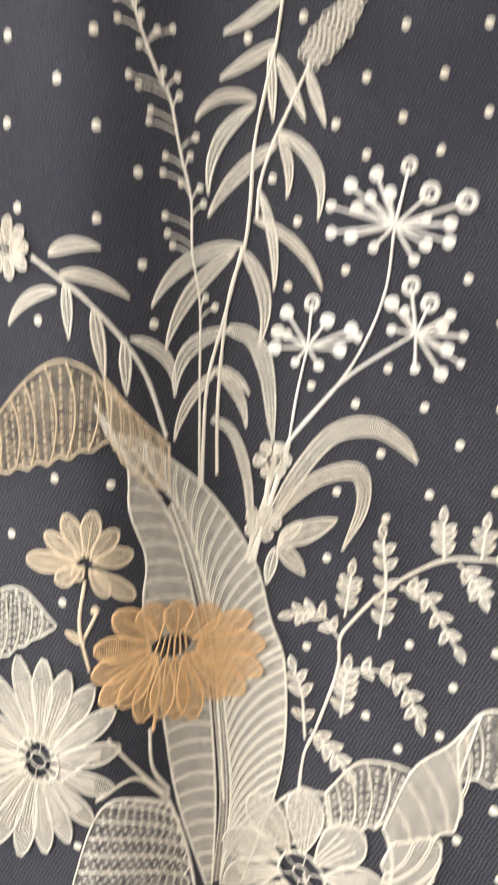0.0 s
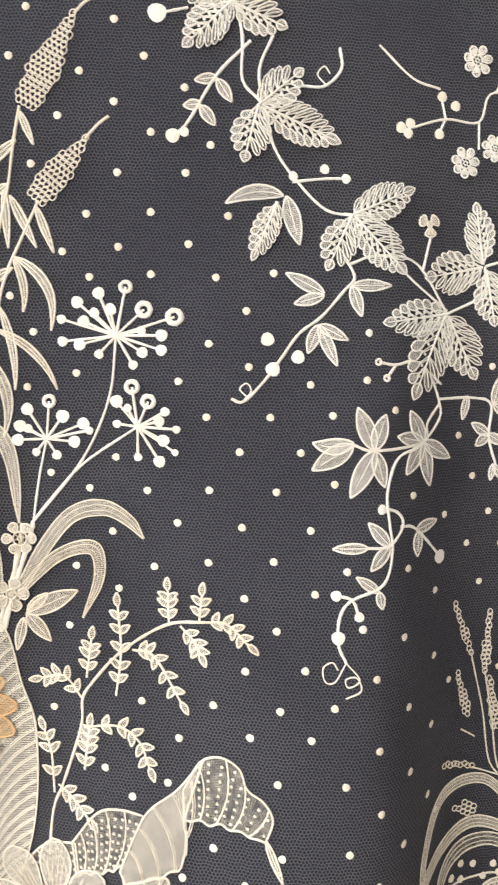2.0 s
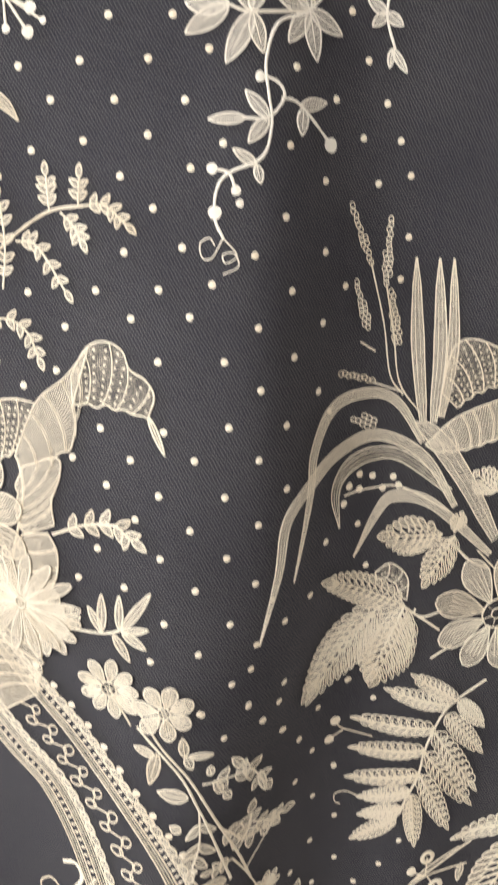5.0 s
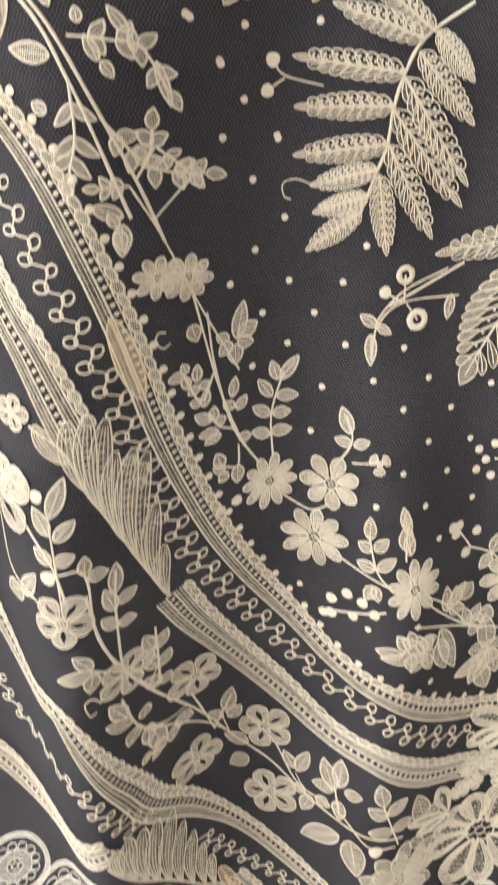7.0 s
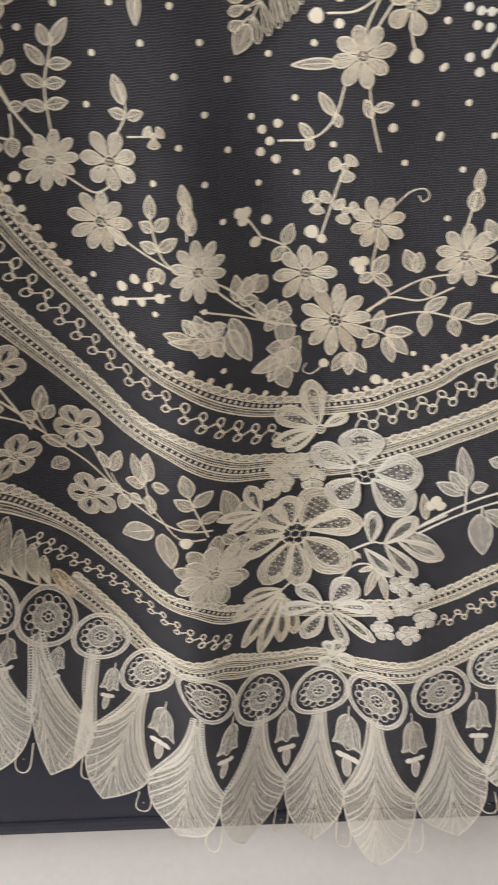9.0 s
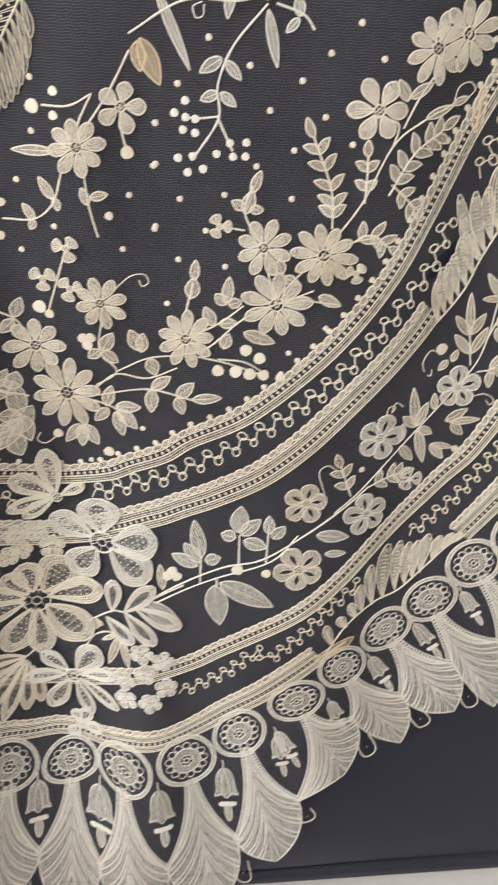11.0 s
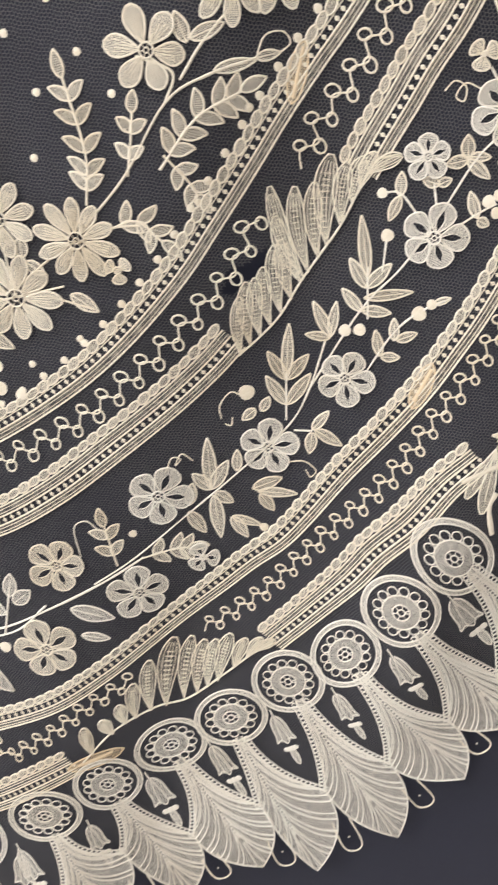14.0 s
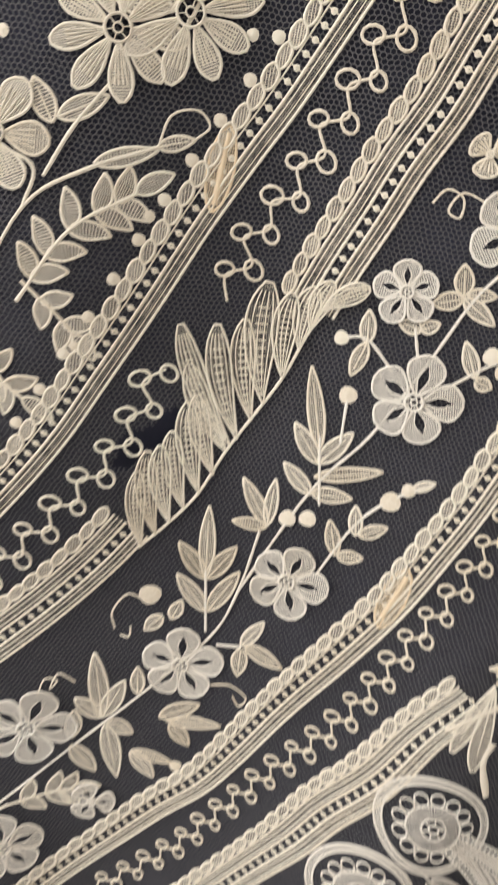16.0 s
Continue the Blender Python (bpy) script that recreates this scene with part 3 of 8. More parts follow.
def panel(s, one, two, ribs=6, tone="cream", open_work=False, name="leaf_panel", base=0.0, up=0.0, slant=0.0, n=8):
    """A broad piece of clothwork between two edge lines, crossed by raised ribs; open work is thinner and sown with knots."""
    b = Lace(tone, up)
    a, c = smooth(one, n), smooth(two, n)
    m = max(len(a), len(c), 2 * ribs + 1)
    ends = []
    for e in (a, c):
        q = evenly(e, 0.01 + np.sum(np.linalg.norm(np.diff(e, axis=0), axis=1)) / (m - 1))
        ends.append(q[:m] if len(q) >= m else np.vstack([q, np.repeat(q[-1:], m - len(q), 0)]))
    a, c = ends
    mid = np.linalg.norm(a - c, axis=1).max()
    wav = 1 + 0.03 * np.sin(np.linspace(0, ribs * 2 * math.pi, m))[:, None]
    c = a + (c - a) * wav
    loft(b, a, c, 2 if open_work else 1, 0.15 + base, 0.5, 9)
    cord(b, np.vstack([a, c[::-1], a[:1]]), 0.95, 0.65, base=base)
    for i in range(1, ribs + 1):
        k = i * (m - 1) / (ribs + 1)
        j = int(min(m - 1, max(0, k + slant * (m - 1) / (ribs + 1))))
        p, q = a[int(k)], c[j]
        bow = np.array([-(q - p)[1], (q - p)[0]]) * 0.10
        t = np.linspace(0, 1, 8)[:, None]
        line = p + (q - p) * t + bow * 4 * t * (1 - t)
        cord(b, line, 0.75 if open_work else 0.55, 0.65, base=base + 0.15)
        if not open_work:
            cord(b, line + (q - p)[::-1] * np.array([-1, 1]) / max(np.linalg.norm(q - p), 1) * 0.9, 0.35, 0.6, base=base + 0.15)
    ob = part(name, b, s)
    if open_work:
        b = Lace(tone, up)
        for i in range(1, m - 1, max(1, int(m / (2.2 * ribs + 2)))):
            q = int(np.linalg.norm(a[i] - c[i]) / 3.2)
            for j in range(1, q):
                disc(b, *(a[i] + (c[i] - a[i]) * (j + 0.4 * (i % 2) - 0.2) / q), 0.75, 0, 0, 0.2 + base, 0.4, 7)
        if b.count:
            part("knot_work", b, s, kind="stuff")
    return ob


def cone_head(s, x0, z0, x1, z1, w, tone="cream"):
    """A tapering seed head of small thread rings."""
    b = Lace(tone)
    p, q = np.array([x0, z0], float), np.array([x1, z1], float)
    d = q - p
    ln = np.linalg.norm(d)
    d /= ln
    n = np.array([-d[1], d[0]])
    r = 1.25
    rows = max(3, int(ln / (1.7 * r)))
    for i in range(rows):
        f = i / (rows - 1)
        half = w / 2 * (0.75 + 0.5 * f if f < 0.4 else 0.95 * (1 - (f - 0.4) / 0.75))
        k = max(1, int(2 * half / (1.75 * r)))
        for j in range(k):
            c = p + d * (ln * f) + n * ((j - (k - 1) / 2) * 1.8 * r + 0.5 * math.sin(i * 2.4))
            ring(b, *c, r, 0.62, 0.5, 1.35, math.atan2(n[1], n[0]), 9)
    return part("seed_head", b, s, kind="stuff")

HEM, FLOOR = -0.033, -0.13  # heights of the navy hem and of the floor

# ---------------------------------------------------------------- the setting
def darned_slit(s, a, c):
    """A dark oval opening barred by a row of stout threads."""
    a, c = np.array(a, float), np.array(c, float)
    b = Lace("dark", 2.1)
    ax, l, r = blade(*a, *c, 9.0, -0.08, "round", 15)
    loft(b, l, r, 3, 0.1, 0.05, 4)
    ob = part("slit", b, s, "dark slit barred with threads")
    for i in range(2, 13, 2):
        b = Lace("orange", 2.2)
        cord(b, np.array([l[i], (l[i] + r[i]) / 2, r[i]]), 0.8, 0.6)
        part("bar", b, ob)


def slab(name, lo, hi, mat, label, category):
    bm = bmesh.new()
    bmesh.ops.create_cube(bm, size=1)
    for v in bm.verts:
        v.co = Vector([lo[i] + (hi[i] - lo[i]) * (v.co[i] + 0.5) for i in range(3)])
    bmesh.ops.bevel(bm, geom=bm.edges[:], offset=0.004, segments=1, affect="EDGES")
    me = bpy.data.meshes.new(name)
    bm.to_mesh(me)
    bm.free()
    me.materials.append(mat)
    return tagged(new(name, me), label, category, kind="structure")


slab("floor", (-2.6, -2.8, FLOOR - 0.1), (3.4, 1.6, FLOOR), WHITE_PAINT, "smooth white painted display floor", "floor")
slab("wall_north", (-2.6, 1.4, FLOOR), (3.4, 1.5, 2.6), WALL_PAINT, "plain pale painted wall", "wall")
slab("wall_south", (-2.6, -2.8, FLOOR), (3.4, -2.7, 2.6), WALL_PAINT, "plain pale painted wall", "wall")
slab("wall_west", (-2.6, -2.7, FLOOR), (-2.5, 1.4, 2.6), WALL_PAINT, "plain pale painted wall", "wall")
slab("wall_east", (3.3, -2.7, FLOOR), (3.4, 1.4, 2.6), WALL_PAINT, "plain pale painted wall", "wall")
slab("ceiling", (-2.6, -2.8, 2.6), (3.4, 1.5, 2.7), WHITE_PAINT, "plain white ceiling", "ceiling")


def backing_cloth():
    """The navy cloth under the lace, hanging from a rail, with a turned and stitched hem."""
    cloth = tagged(new("backing_cloth"), "plain dark navy cotton cloth hanging behind the lace", "cloth")

    def sheet(name, z0, z1, back, nx, nz, thick, parent):
        x = np.linspace(-0.45, 1.15, nx)
        z = np.linspace(z0, z1, nz)
        gx, gz = np.meshgrid(x, z, indexing="ij")
        gz = gz - 0.032 * gx * (1.75 - gz) / 1.75
        low = np.clip(gz - HEM, 0, None)
        b = np.exp(-low / 0.07)
        y = np.maximum(hang(gx, gz), hang(gx, gz) * (1 - b) + 0.346 * b) + back
        front = np.stack([gx, y, gz], -1).reshape(-1, 3)
        rear = front + np.array([0, thick, 0])
        i = np.arange(nx * nz).reshape(nx, nz)
        q = np.stack([i[:-1, :-1], i[1:, :-1], i[1:, 1:], i[:-1, 1:]], -1).reshape(-1, 4)
        e = np.concatenate([i[:, 0], i[-1, 1:], i[::-1, -1][1:], i[0, ::-1][1:]])
        rim = np.stack([e[:-1], e[:-1] + nx * nz, e[1:] + nx * nz, e[1:]], -1)
        me = rows_to_mesh(name, np.vstack([front, rear]), np.vstack([q, q[:, ::-1] + nx * nz, rim]), mats=(NAVY,))
        ob = new(name, me)
        ob.parent = parent
        return ob

    sheet("sheet", HEM, 1.75, 0.0045, 200, 180, 0.0012, cloth)
    sheet("hem", HEM - 0.001, HEM + 0.022, 0.0030, 200, 4, 0.0012, cloth)
    bm = bmesh.new()
    bmesh.ops.create_cone(bm, cap_ends=True, segments=20, radius1=0.014, radius2=0.014, depth=1.8,
                          matrix=Matrix.Translation((0.35, 0.352, 1.755)) @ Matrix.Rotation(radians(90), 4, "Y"))
    me = bpy.data.meshes.new("rail")
    bm.to_mesh(me)
    bm.free()
    me.materials.append(WALL_PAINT)
    ob = new("rail", me)
    ob.parent = cloth
    for x in (-0.5, 1.2):
        bm = bmesh.new()
        bmesh.ops.create_cone(bm, cap_ends=True, segments=16, radius1=0.016, radius2=0.012, depth=1.75 - FLOOR, matrix=Matrix.Translation((x, 0.352, 0.875 + FLOOR / 2)))
        me = bpy.data.meshes.new("post")
        bm.to_mesh(me)
        bm.free()
        me.materials.append(WALL_PAINT)
        ob = new("post", me)
        ob.parent = cloth
    return cloth


backing_cloth()

# the hem line of the lace, from which the net stops
HEM_LINE = np.array([(-130.0, 300.0), (-10.6, 158.0), (13.4, 128.0), (57.0, 139.1), (105.9, 165.8), (144.4, 123.2), (144.4, 126.0), (183.2, 63.8), (246.5, 73.5), (298.1, 43.4), (347.9, 24.5), (405.4, 47.0), (462.8, 69.3), (510.6, 117.7), (550.6, 193.3), (590.9, 204.2), (627.9, 234.3), (664.0, 252.1), (696.2, 281.9), (722.7, 317.5), (744.7, 348.9), (800.0, 440.0)])


def net(pitch=1.6, w=0.36):
    """Hexagonal bobbin net: every thread between two knots is a flat strip of its own."""
    a = pitch / math.sqrt(3)
    i, j = np.meshgrid(np.arange(-120, 560), np.arange(-60, 1040), indexing="ij")
    cx, cz = (i + 0.5 * (j % 2)) * pitch, j * 1.5 * a
    edge = np.interp(cx, HEM_LINE[:, 0], HEM_LINE[:, 1])
    keep = (cz > edge) & (cz < 1440) & (cx > -125) & (cx < 790) & ((cz < 800) | (cx < 400)) & ((cz > 300) | (cx > -10)) & ((cz < 1100) | (cx < 330))
    # a small tear beside one of the plume scrolls
    u, v = (cx - 577) * 0.74 + (cz - 552) * 0.67, (cz - 552) * 0.74 - (cx - 577) * 0.67
    keep &= (u / 14) ** 2 + ((v + 1.5 * np.sin(u * 0.4)) / 4.5) ** 2 > 1
    cx, cz = cx[keep], cz[keep]
    quads, verts = [], []
    n = len(cx)
    for k in range(3):
        u, v = radians(90 + 60 * k), radians(150 + 60 * k)
        p = np.stack([cx + a * math.cos(u), cz + a * math.sin(u)], -1)
        q = np.stack([cx + a * math.cos(v), cz + a * math.sin(v)], -1)
        warp = lambda r: r + 0.22 * np.stack([np.sin(r[:, 1] * 0.9 + r[:, 0] * 0.31), np.sin(r[:, 0] * 0.83)], -1)
        p, q = warp(p), warp(q)
        d = q - p
        d /= np.linalg.norm(d, axis=1, keepdims=True)
        s = np.stack([-d[:, 1], d[:, 0]], -1) * w / 2
        verts.append(np.stack([p - s - d * w * 0.25, q - s + d * w * 0.25, q + s + d * w * 0.25, p + s - d * w * 0.25], 1))
    v = np.concatenate(verts).reshape(-1, 2) / 1000
    co = np.stack([v[:, 0], hang(v[:, 0], v[:, 1]), v[:, 1]], -1)
    me = rows_to_mesh("net", co, np.arange(len(co)).reshape(-1, 4), mats=(NET,))
    return part("net", me, shawl, "fine hexagonal cotton net", "stuff")


net()


# ---------------------------------------------------------------- the pattern, piece by piece
LINE_A = smooth([(32.4, 862.5), (64.6, 825.5), (87.2, 793.7), (111.2, 760.6), (123.1, 736.6), (133.4, 704.6), (139.8, 679.7), (144.6, 655.6), (150.4, 624.5), (159.4, 588.8), (172.5, 549.4), (191.2, 512.0), (217.9, 476.7), (235.3, 462.2), (259.1, 448.2), (283.6, 428.9), (299.8, 418.0), (314.9, 412.1), (333.1, 408.4), (349.6, 408.2), (371.9, 412.6), (387.0, 420.1), (408.4, 429.0), (424.3, 439.9), (459.7, 457.3), (496.5, 487.7), (521.2, 515.0), (543.7, 548.0), (557.7, 575.1), (569.0, 598.2), (579.9, 621.7), (590.6, 642.4), (600.2, 660.2), (615.1, 691.6)], 10)
LINE_B = smooth([(22.0, 810.7), (38.7, 790.5), (55.8, 772.5), (68.7, 746.6), (79.0, 719.0), (89.5, 693.1), (101.2, 668.9), (112.9, 634.3)], 10)
LINE_C = smooth([(141.6, 529.2), (152.6, 500.2), (171.5, 466.9), (196.0, 436.3), (217.9, 416.4), (242.3, 405.9), (255.3, 397.0), (268.1, 386.4), (283.8, 375.1), (300.6, 368.5), (323.2, 361.7), (350.2, 362.3), (376.7, 371.4), (394.4, 378.8), (407.6, 383.5), (420.7, 389.3), (440.4, 397.2), (471.5, 413.1), (499.1, 435.3), (524.8, 461.6), (549.1, 487.3), (565.3, 506.7), (575.2, 521.0)], 10)
LINE_D = smooth([(620.1, 600.8), (625.0, 614.7), (631.4, 630.8), (637.3, 646.8), (644.2, 662.2), (649.2, 677.0), (653.6, 689.7), (656.9, 700.4)], 10)
LINE_E = smooth([(26.8, 613.7), (36.4, 567.6), (39.0, 532.1), (51.0, 503.7), (65.8, 487.8), (85.8, 484.7), (108.6, 428.2), (118.5, 393.5), (134.6, 364.0), (149.7, 342.4), (174.5, 319.8), (200.7, 295.2), (220.3, 282.4), (246.6, 274.2), (268.5, 255.5), (287.3, 245.9), (312.0, 237.2), (341.8, 235.9), (370.7, 247.5), (398.8, 256.1), (415.8, 260.0), (429.9, 264.7), (443.6, 272.8), (467.1, 286.5), (502.1, 307.5), (527.0, 329.2), (541.4, 343.2), (560.1, 362.5), (581.2, 384.9), (597.3, 404.1), (610.5, 418.7), (620.7, 435.5), (634.6, 461.9), (651.2, 489.5), (663.0, 510.2), (671.9, 529.4), (681.8, 553.2), (694.7, 594.0), (704.6, 627.5)], 10)
LINE_F = smooth([(-4.5, 425.6), (19.5, 403.4), (54.5, 373.9), (97.6, 390.9)], 10)
LINE_G = smooth([(151.5, 282.9), (178.6, 248.0), (202.0, 221.7), (223.5, 216.7), (255.9, 210.2), (276.5, 194.6), (302.2, 183.9), (326.4, 183.6), (342.6, 182.2), (359.5, 182.9), (381.7, 190.2), (407.7, 194.0), (431.7, 201.5), (454.3, 216.7), (475.8, 231.8), (499.1, 250.9), (517.7, 266.1)], 10)
LINE_H = smooth([(617.3, 355.1), (632.8, 377.2), (649.0, 402.8), (659.9, 424.6), (672.6, 444.3), (684.7, 466.6), (697.7, 482.3)], 10)
for line, tone in ((LINE_A, "cream"), (LINE_E, "cream")):
    chain("linked_cord", line, 4.5, tone=tone)
    ladder("openwork_braid", line, tone=tone)
    tape("woven_tape", line, -4.5, tone=tone)
knobs("knob", LINE_A, 8.4)
for line in (LINE_B, LINE_C, LINE_D, LINE_F, LINE_G, LINE_H):
    chain("linked_cord", line, 9.9)
    tape("woven_tape", line, 4.5)
    ladder("openwork_braid", line)
    tape("woven_tape", line, -4.5)

loop_vine("loop_vine", smooth([(44.8, 822.3), (60.7, 802.9), (76.1, 778.8), (92.0, 754.2), (104.3, 724.4), (116.3, 696.9), (127.9, 661.9), (134.7, 641.3), (138.7, 613.9), (145.7, 585.8), (153.4, 554.5), (165.9, 525.7), (186.3, 490.1), (213.8, 456.2), (243.2, 439.5), (272.5, 415.9), (298.1, 397.8), (311.6, 394.3)], 10))
loop_vine("loop_vine", smooth([(360.4, 393.8), (386.9, 404.2), (416.5, 415.0), (445.6, 430.4), (477.8, 450.5), (506.5, 472.2), (530.6, 497.9), (550.7, 523.4), (569.9, 552.1), (576.8, 576.1)], 10))
loop_vine("loop_vine", smooth([(591.8, 599.6), (596.9, 609.8), (599.4, 620.2), (606.6, 631.1), (611.1, 641.4), (614.6, 651.9), (619.6, 661.6), (623.4, 672.1), (627.9, 681.7), (630.6, 691.3)], 10))
loop_vine("loop_vine", smooth([(22.9, 553.9), (26.7, 493.0), (42.8, 446.3), (83.4, 439.9), (97.9, 415.9), (111.8, 390.4)], 10), 5.2, 3.8, 2.45)
loop_vine("loop_vine", smooth([(136.1, 330.5), (155.9, 304.9), (182.1, 286.1), (212.5, 266.0), (232.3, 255.8), (266.4, 230.7)], 10), 5.2, 3.8, 2.45)
loop_vine("loop_vine", smooth([(415.9, 237.0), (432.0, 241.6), (452.3, 253.5), (471.5, 271.5), (481.5, 266.9), (500.5, 283.2), (523.4, 307.7), (543.0, 323.3)], 10), 5.2, 3.8, 2.45)
loop_vine("loop_vine", smooth([(579.1, 356.3), (595.5, 371.1), (610.0, 388.0), (620.1, 403.7), (631.9, 422.8), (644.3, 441.8), (656.2, 460.1), (666.7, 482.2), (675.0, 501.0), (683.4, 517.8), (692.2, 541.4), (699.1, 560.5)], 10), 5.2, 3.8, 2.45)
scallop((10.6, 308.9), (26.9, 15.8), (0.9, -27.3), (-2.4, 292.8), (-40.6, 185.0), (-10.6, 160.0), (-41.7, 131.5))
scallop((43.6, 292.3), (46.9, 60.8), (1.0, -28.6), (27.7, 269.6), (-10.6, 160.0), (13.4, 130.0), (-10.9, 93.6))
scallop((91.9, 315.7), (12.4, 8.5), (1.7, -34.6), (72.5, 280.4), (13.4, 130.0), (57.0, 141.1), (9.5, 69.4))
scallop((111.1, 297.4), (10.9, -1.1), (3.0, -32.1), (104.6, 283.7), (57.0, 141.1), (105.9, 167.8), (51.3, 81.5))
scallop((135.4, 257.3), (17.9, 6.1), (6.1, -29.4), (126.2, 248.9), (105.9, 167.8), (144.4, 125.2), (102.1, 79.3))
scallop((168.4, 227.3), (21.4, -3.4), (-7.4, -22.9), (161.0, 215.5), (144.4, 125.2), (144.4, 128.0), (121.1, 87.5))
scallop((200.0, 197.4), (21.2, 4.0), (-11.6, -27.7), (194.5, 177.8), (144.4, 128.0), (183.2, 65.8), (138.5, 37.3))
scallop((244.6, 187.1), (21.0, -15.9), (-2.0, -21.6), (236.7, 170.3), (183.2, 65.8), (246.5, 75.5), (200.0, -8.9))
scallop((285.2, 156.2), (21.5, -1.7), (2.2, -29.4), (283.3, 138.0), (246.5, 75.5), (298.1, 45.4), (258.9, -2.2))
scallop((330.9, 148.7), (22.9, 9.0), (-0.7, -25.8), (330.6, 128.6), (298.1, 45.4), (347.9, 26.5), (318.5, -44.3))
scallop((373.5, 159.4), (21.1, -3.4), (-4.2, -27.5), (371.8, 139.5), (347.9, 26.5), (405.4, 49.0), (374.6, -67.1))
scallop((421.3, 168.9), (22.7, 1.3), (2.8, -25.8), (424.1, 148.9), (405.4, 49.0), (462.8, 71.3), (445.7, -21.1))
scallop((461.4, 192.9), (19.7, 9.2), (4.0, -22.7), (466.7, 179.5), (462.8, 71.3), (510.6, 119.7), (496.2, 45.2))
scallop((503.2, 226.0), (21.4, 4.9), (2.0, -18.5), (509.5, 214.1), (510.6, 119.7), (550.6, 195.3), (547.5, 138.6))
scallop((537.2, 251.2), (19.1, 0.8), (2.8, -18.8), (543.1, 237.9), (550.6, 195.3), (590.9, 206.2), (594.7, 157.9))
scallop((570.3, 275.3), (20.0, 5.0), (3.3, -18.5), (575.6, 264.9), (590.9, 206.2), (627.9, 236.3), (636.7, 185.3))
scallop((601.9, 298.9), (20.2, 6.4), (3.3, -19.2), (607.8, 286.5), (627.9, 236.3), (664.0, 254.1), (671.3, 185.1))
scallop((629.8, 330.8), (20.0, 2.1), (1.8, -20.9), (637.0, 320.2), (664.0, 254.1), (696.2, 283.9), (714.8, 221.9))
scallop((656.3, 358.5), (17.5, 5.7), (2.0, -22.4), (664.4, 349.9), (696.2, 283.9), (722.7, 319.5), (742.8, 275.2))
scallop((677.4, 396.2), (19.2, 4.1), (4.3, -20.5), (687.3, 387.3), (722.7, 319.5), (744.7, 350.9), (759.4, 318.2))
scallop((696.3, 431.5), (21.8, -1.5), (4.8, -20.5), (705.6, 425.2), (744.7, 350.9), (772.7, 390.9), (767.4, 369.2))
picot(7.1, 108.2, 0.0, 83.9, 11.0)
picot(45.0, 111.6, 31.7, 78.7, 11.0)
picot(92.8, 128.5, 78.2, 84.8, 11.0)
picot(129.6, 106.4, 113.2, 85.5, 11.0)
picot(137.8, 98.5, 130.5, 65.7, 11.0)
picot(176.9, 42.6, 169.9, 16.8, 11.0)
picot(238.8, 39.0, 230.3, -1.5, 11.0)
picot(293.9, 14.5, 289.2, -19.8, 11.0)
picot(347.3, -10.5, 346.6, -51.6, 11.0)
picot(407.5, 7.1, 409.9, -39.4, 11.0)
picot(466.5, 44.6, 470.5, 15.0, 11.0)
picot(515.7, 107.2, 521.3, 93.3, 11.0)
picot(559.8, 174.1, 570.1, 150.6, 11.0)
picot(602.1, 190.6, 614.5, 173.3, 11.0)
picot(639.6, 213.3, 652.7, 187.8, 11.0)
picot(677.1, 231.3, 691.6, 206.0, 11.0)
picot(710.9, 268.0, 727.2, 250.3, 11.0)
picot(735.5, 309.2, 749.7, 297.8, 11.0)
picot(753.1, 347.7, 762.5, 344.1, 11.0)
bell_bud(173.3, 193.7, 157.3, 148.5)
bell_bud(209.9, 162.8, 193.7, 92.8)
bell_bud(260.8, 150.4, 248.8, 98.9)
bell_bud(303.8, 129.6, 299.8, 64.5)
bell_bud(353.0, 128.9, 350.2, 51.5)
bell_bud(399.1, 145.7, 404.3, 79.5)
bell_bud(450.0, 155.7, 456.1, 94.4)
bell_bud(489.3, 190.9, 498.3, 148.6)
bell_bud(489.5, 195.9, 509.1, 158.0)
bell_bud(529.1, 220.7, 544.1, 186.5)
bell_bud(559.9, 251.4, 582.5, 213.5)
bell_bud(593.2, 276.1, 618.1, 242.8)
bell_bud(625.3, 304.9, 646.0, 273.1)
bell_bud(656.2, 329.7, 678.1, 301.9)
bell_bud(678.9, 367.6, 704.5, 339.0)
bell_bud(700.4, 408.3, 732.3, 375.0)
bell_bud(136.5, 224.3, 122.3, 182.4)
bell_bud(110.9, 259.7, 98.3, 215.4)
bell_bud(82.8, 265.7, 58.8, 198.4)
bell_bud(40.0, 244.8, 13.8, 198.7)
s = spray("berry_sprig", [(-42.1, 1277.4), (-37.7, 1262.3), (-32.2, 1247.1), (-27.8, 1238.4), (-24.4, 1220.1), (-20.9, 1203.8), (-20.7, 1184.6), (-18.1, 1165.2), (-18.5, 1135.6), (-19.1, 1095.5)], w=0.9, label="slender sprig with paired round berries")
curl(s, (-41.1, 1273.9), (-41.6, 1276.5), (-42.1, 1277.8), w=0.7)
berry(s, -42.1, 1277.8, 1.3)
curl(s, (-39.1, 1267.0), (-42.3, 1269.3), (-45.5, 1270.2), w=0.7)
berry(s, -45.5, 1270.2, 1.3)
curl(s, (-38.9, 1266.6), (-38.7, 1269.3), (-38.4, 1270.7), w=0.7)
berry(s, -38.4, 1270.7, 1.3)
curl(s, (-36.9, 1260.1), (-41.0, 1262.3), (-45.0, 1263.1), w=0.7)
berry(s, -45.0, 1263.1, 1.3)
curl(s, (-37.3, 1261.2), (-37.2, 1263.9), (-37.1, 1265.3), w=0.7)
berry(s, -37.1, 1265.3, 1.3)
curl(s, (-33.9, 1251.9), (-36.0, 1254.4), (-38.0, 1255.5), w=0.7)
berry(s, -38.0, 1255.5, 1.3)
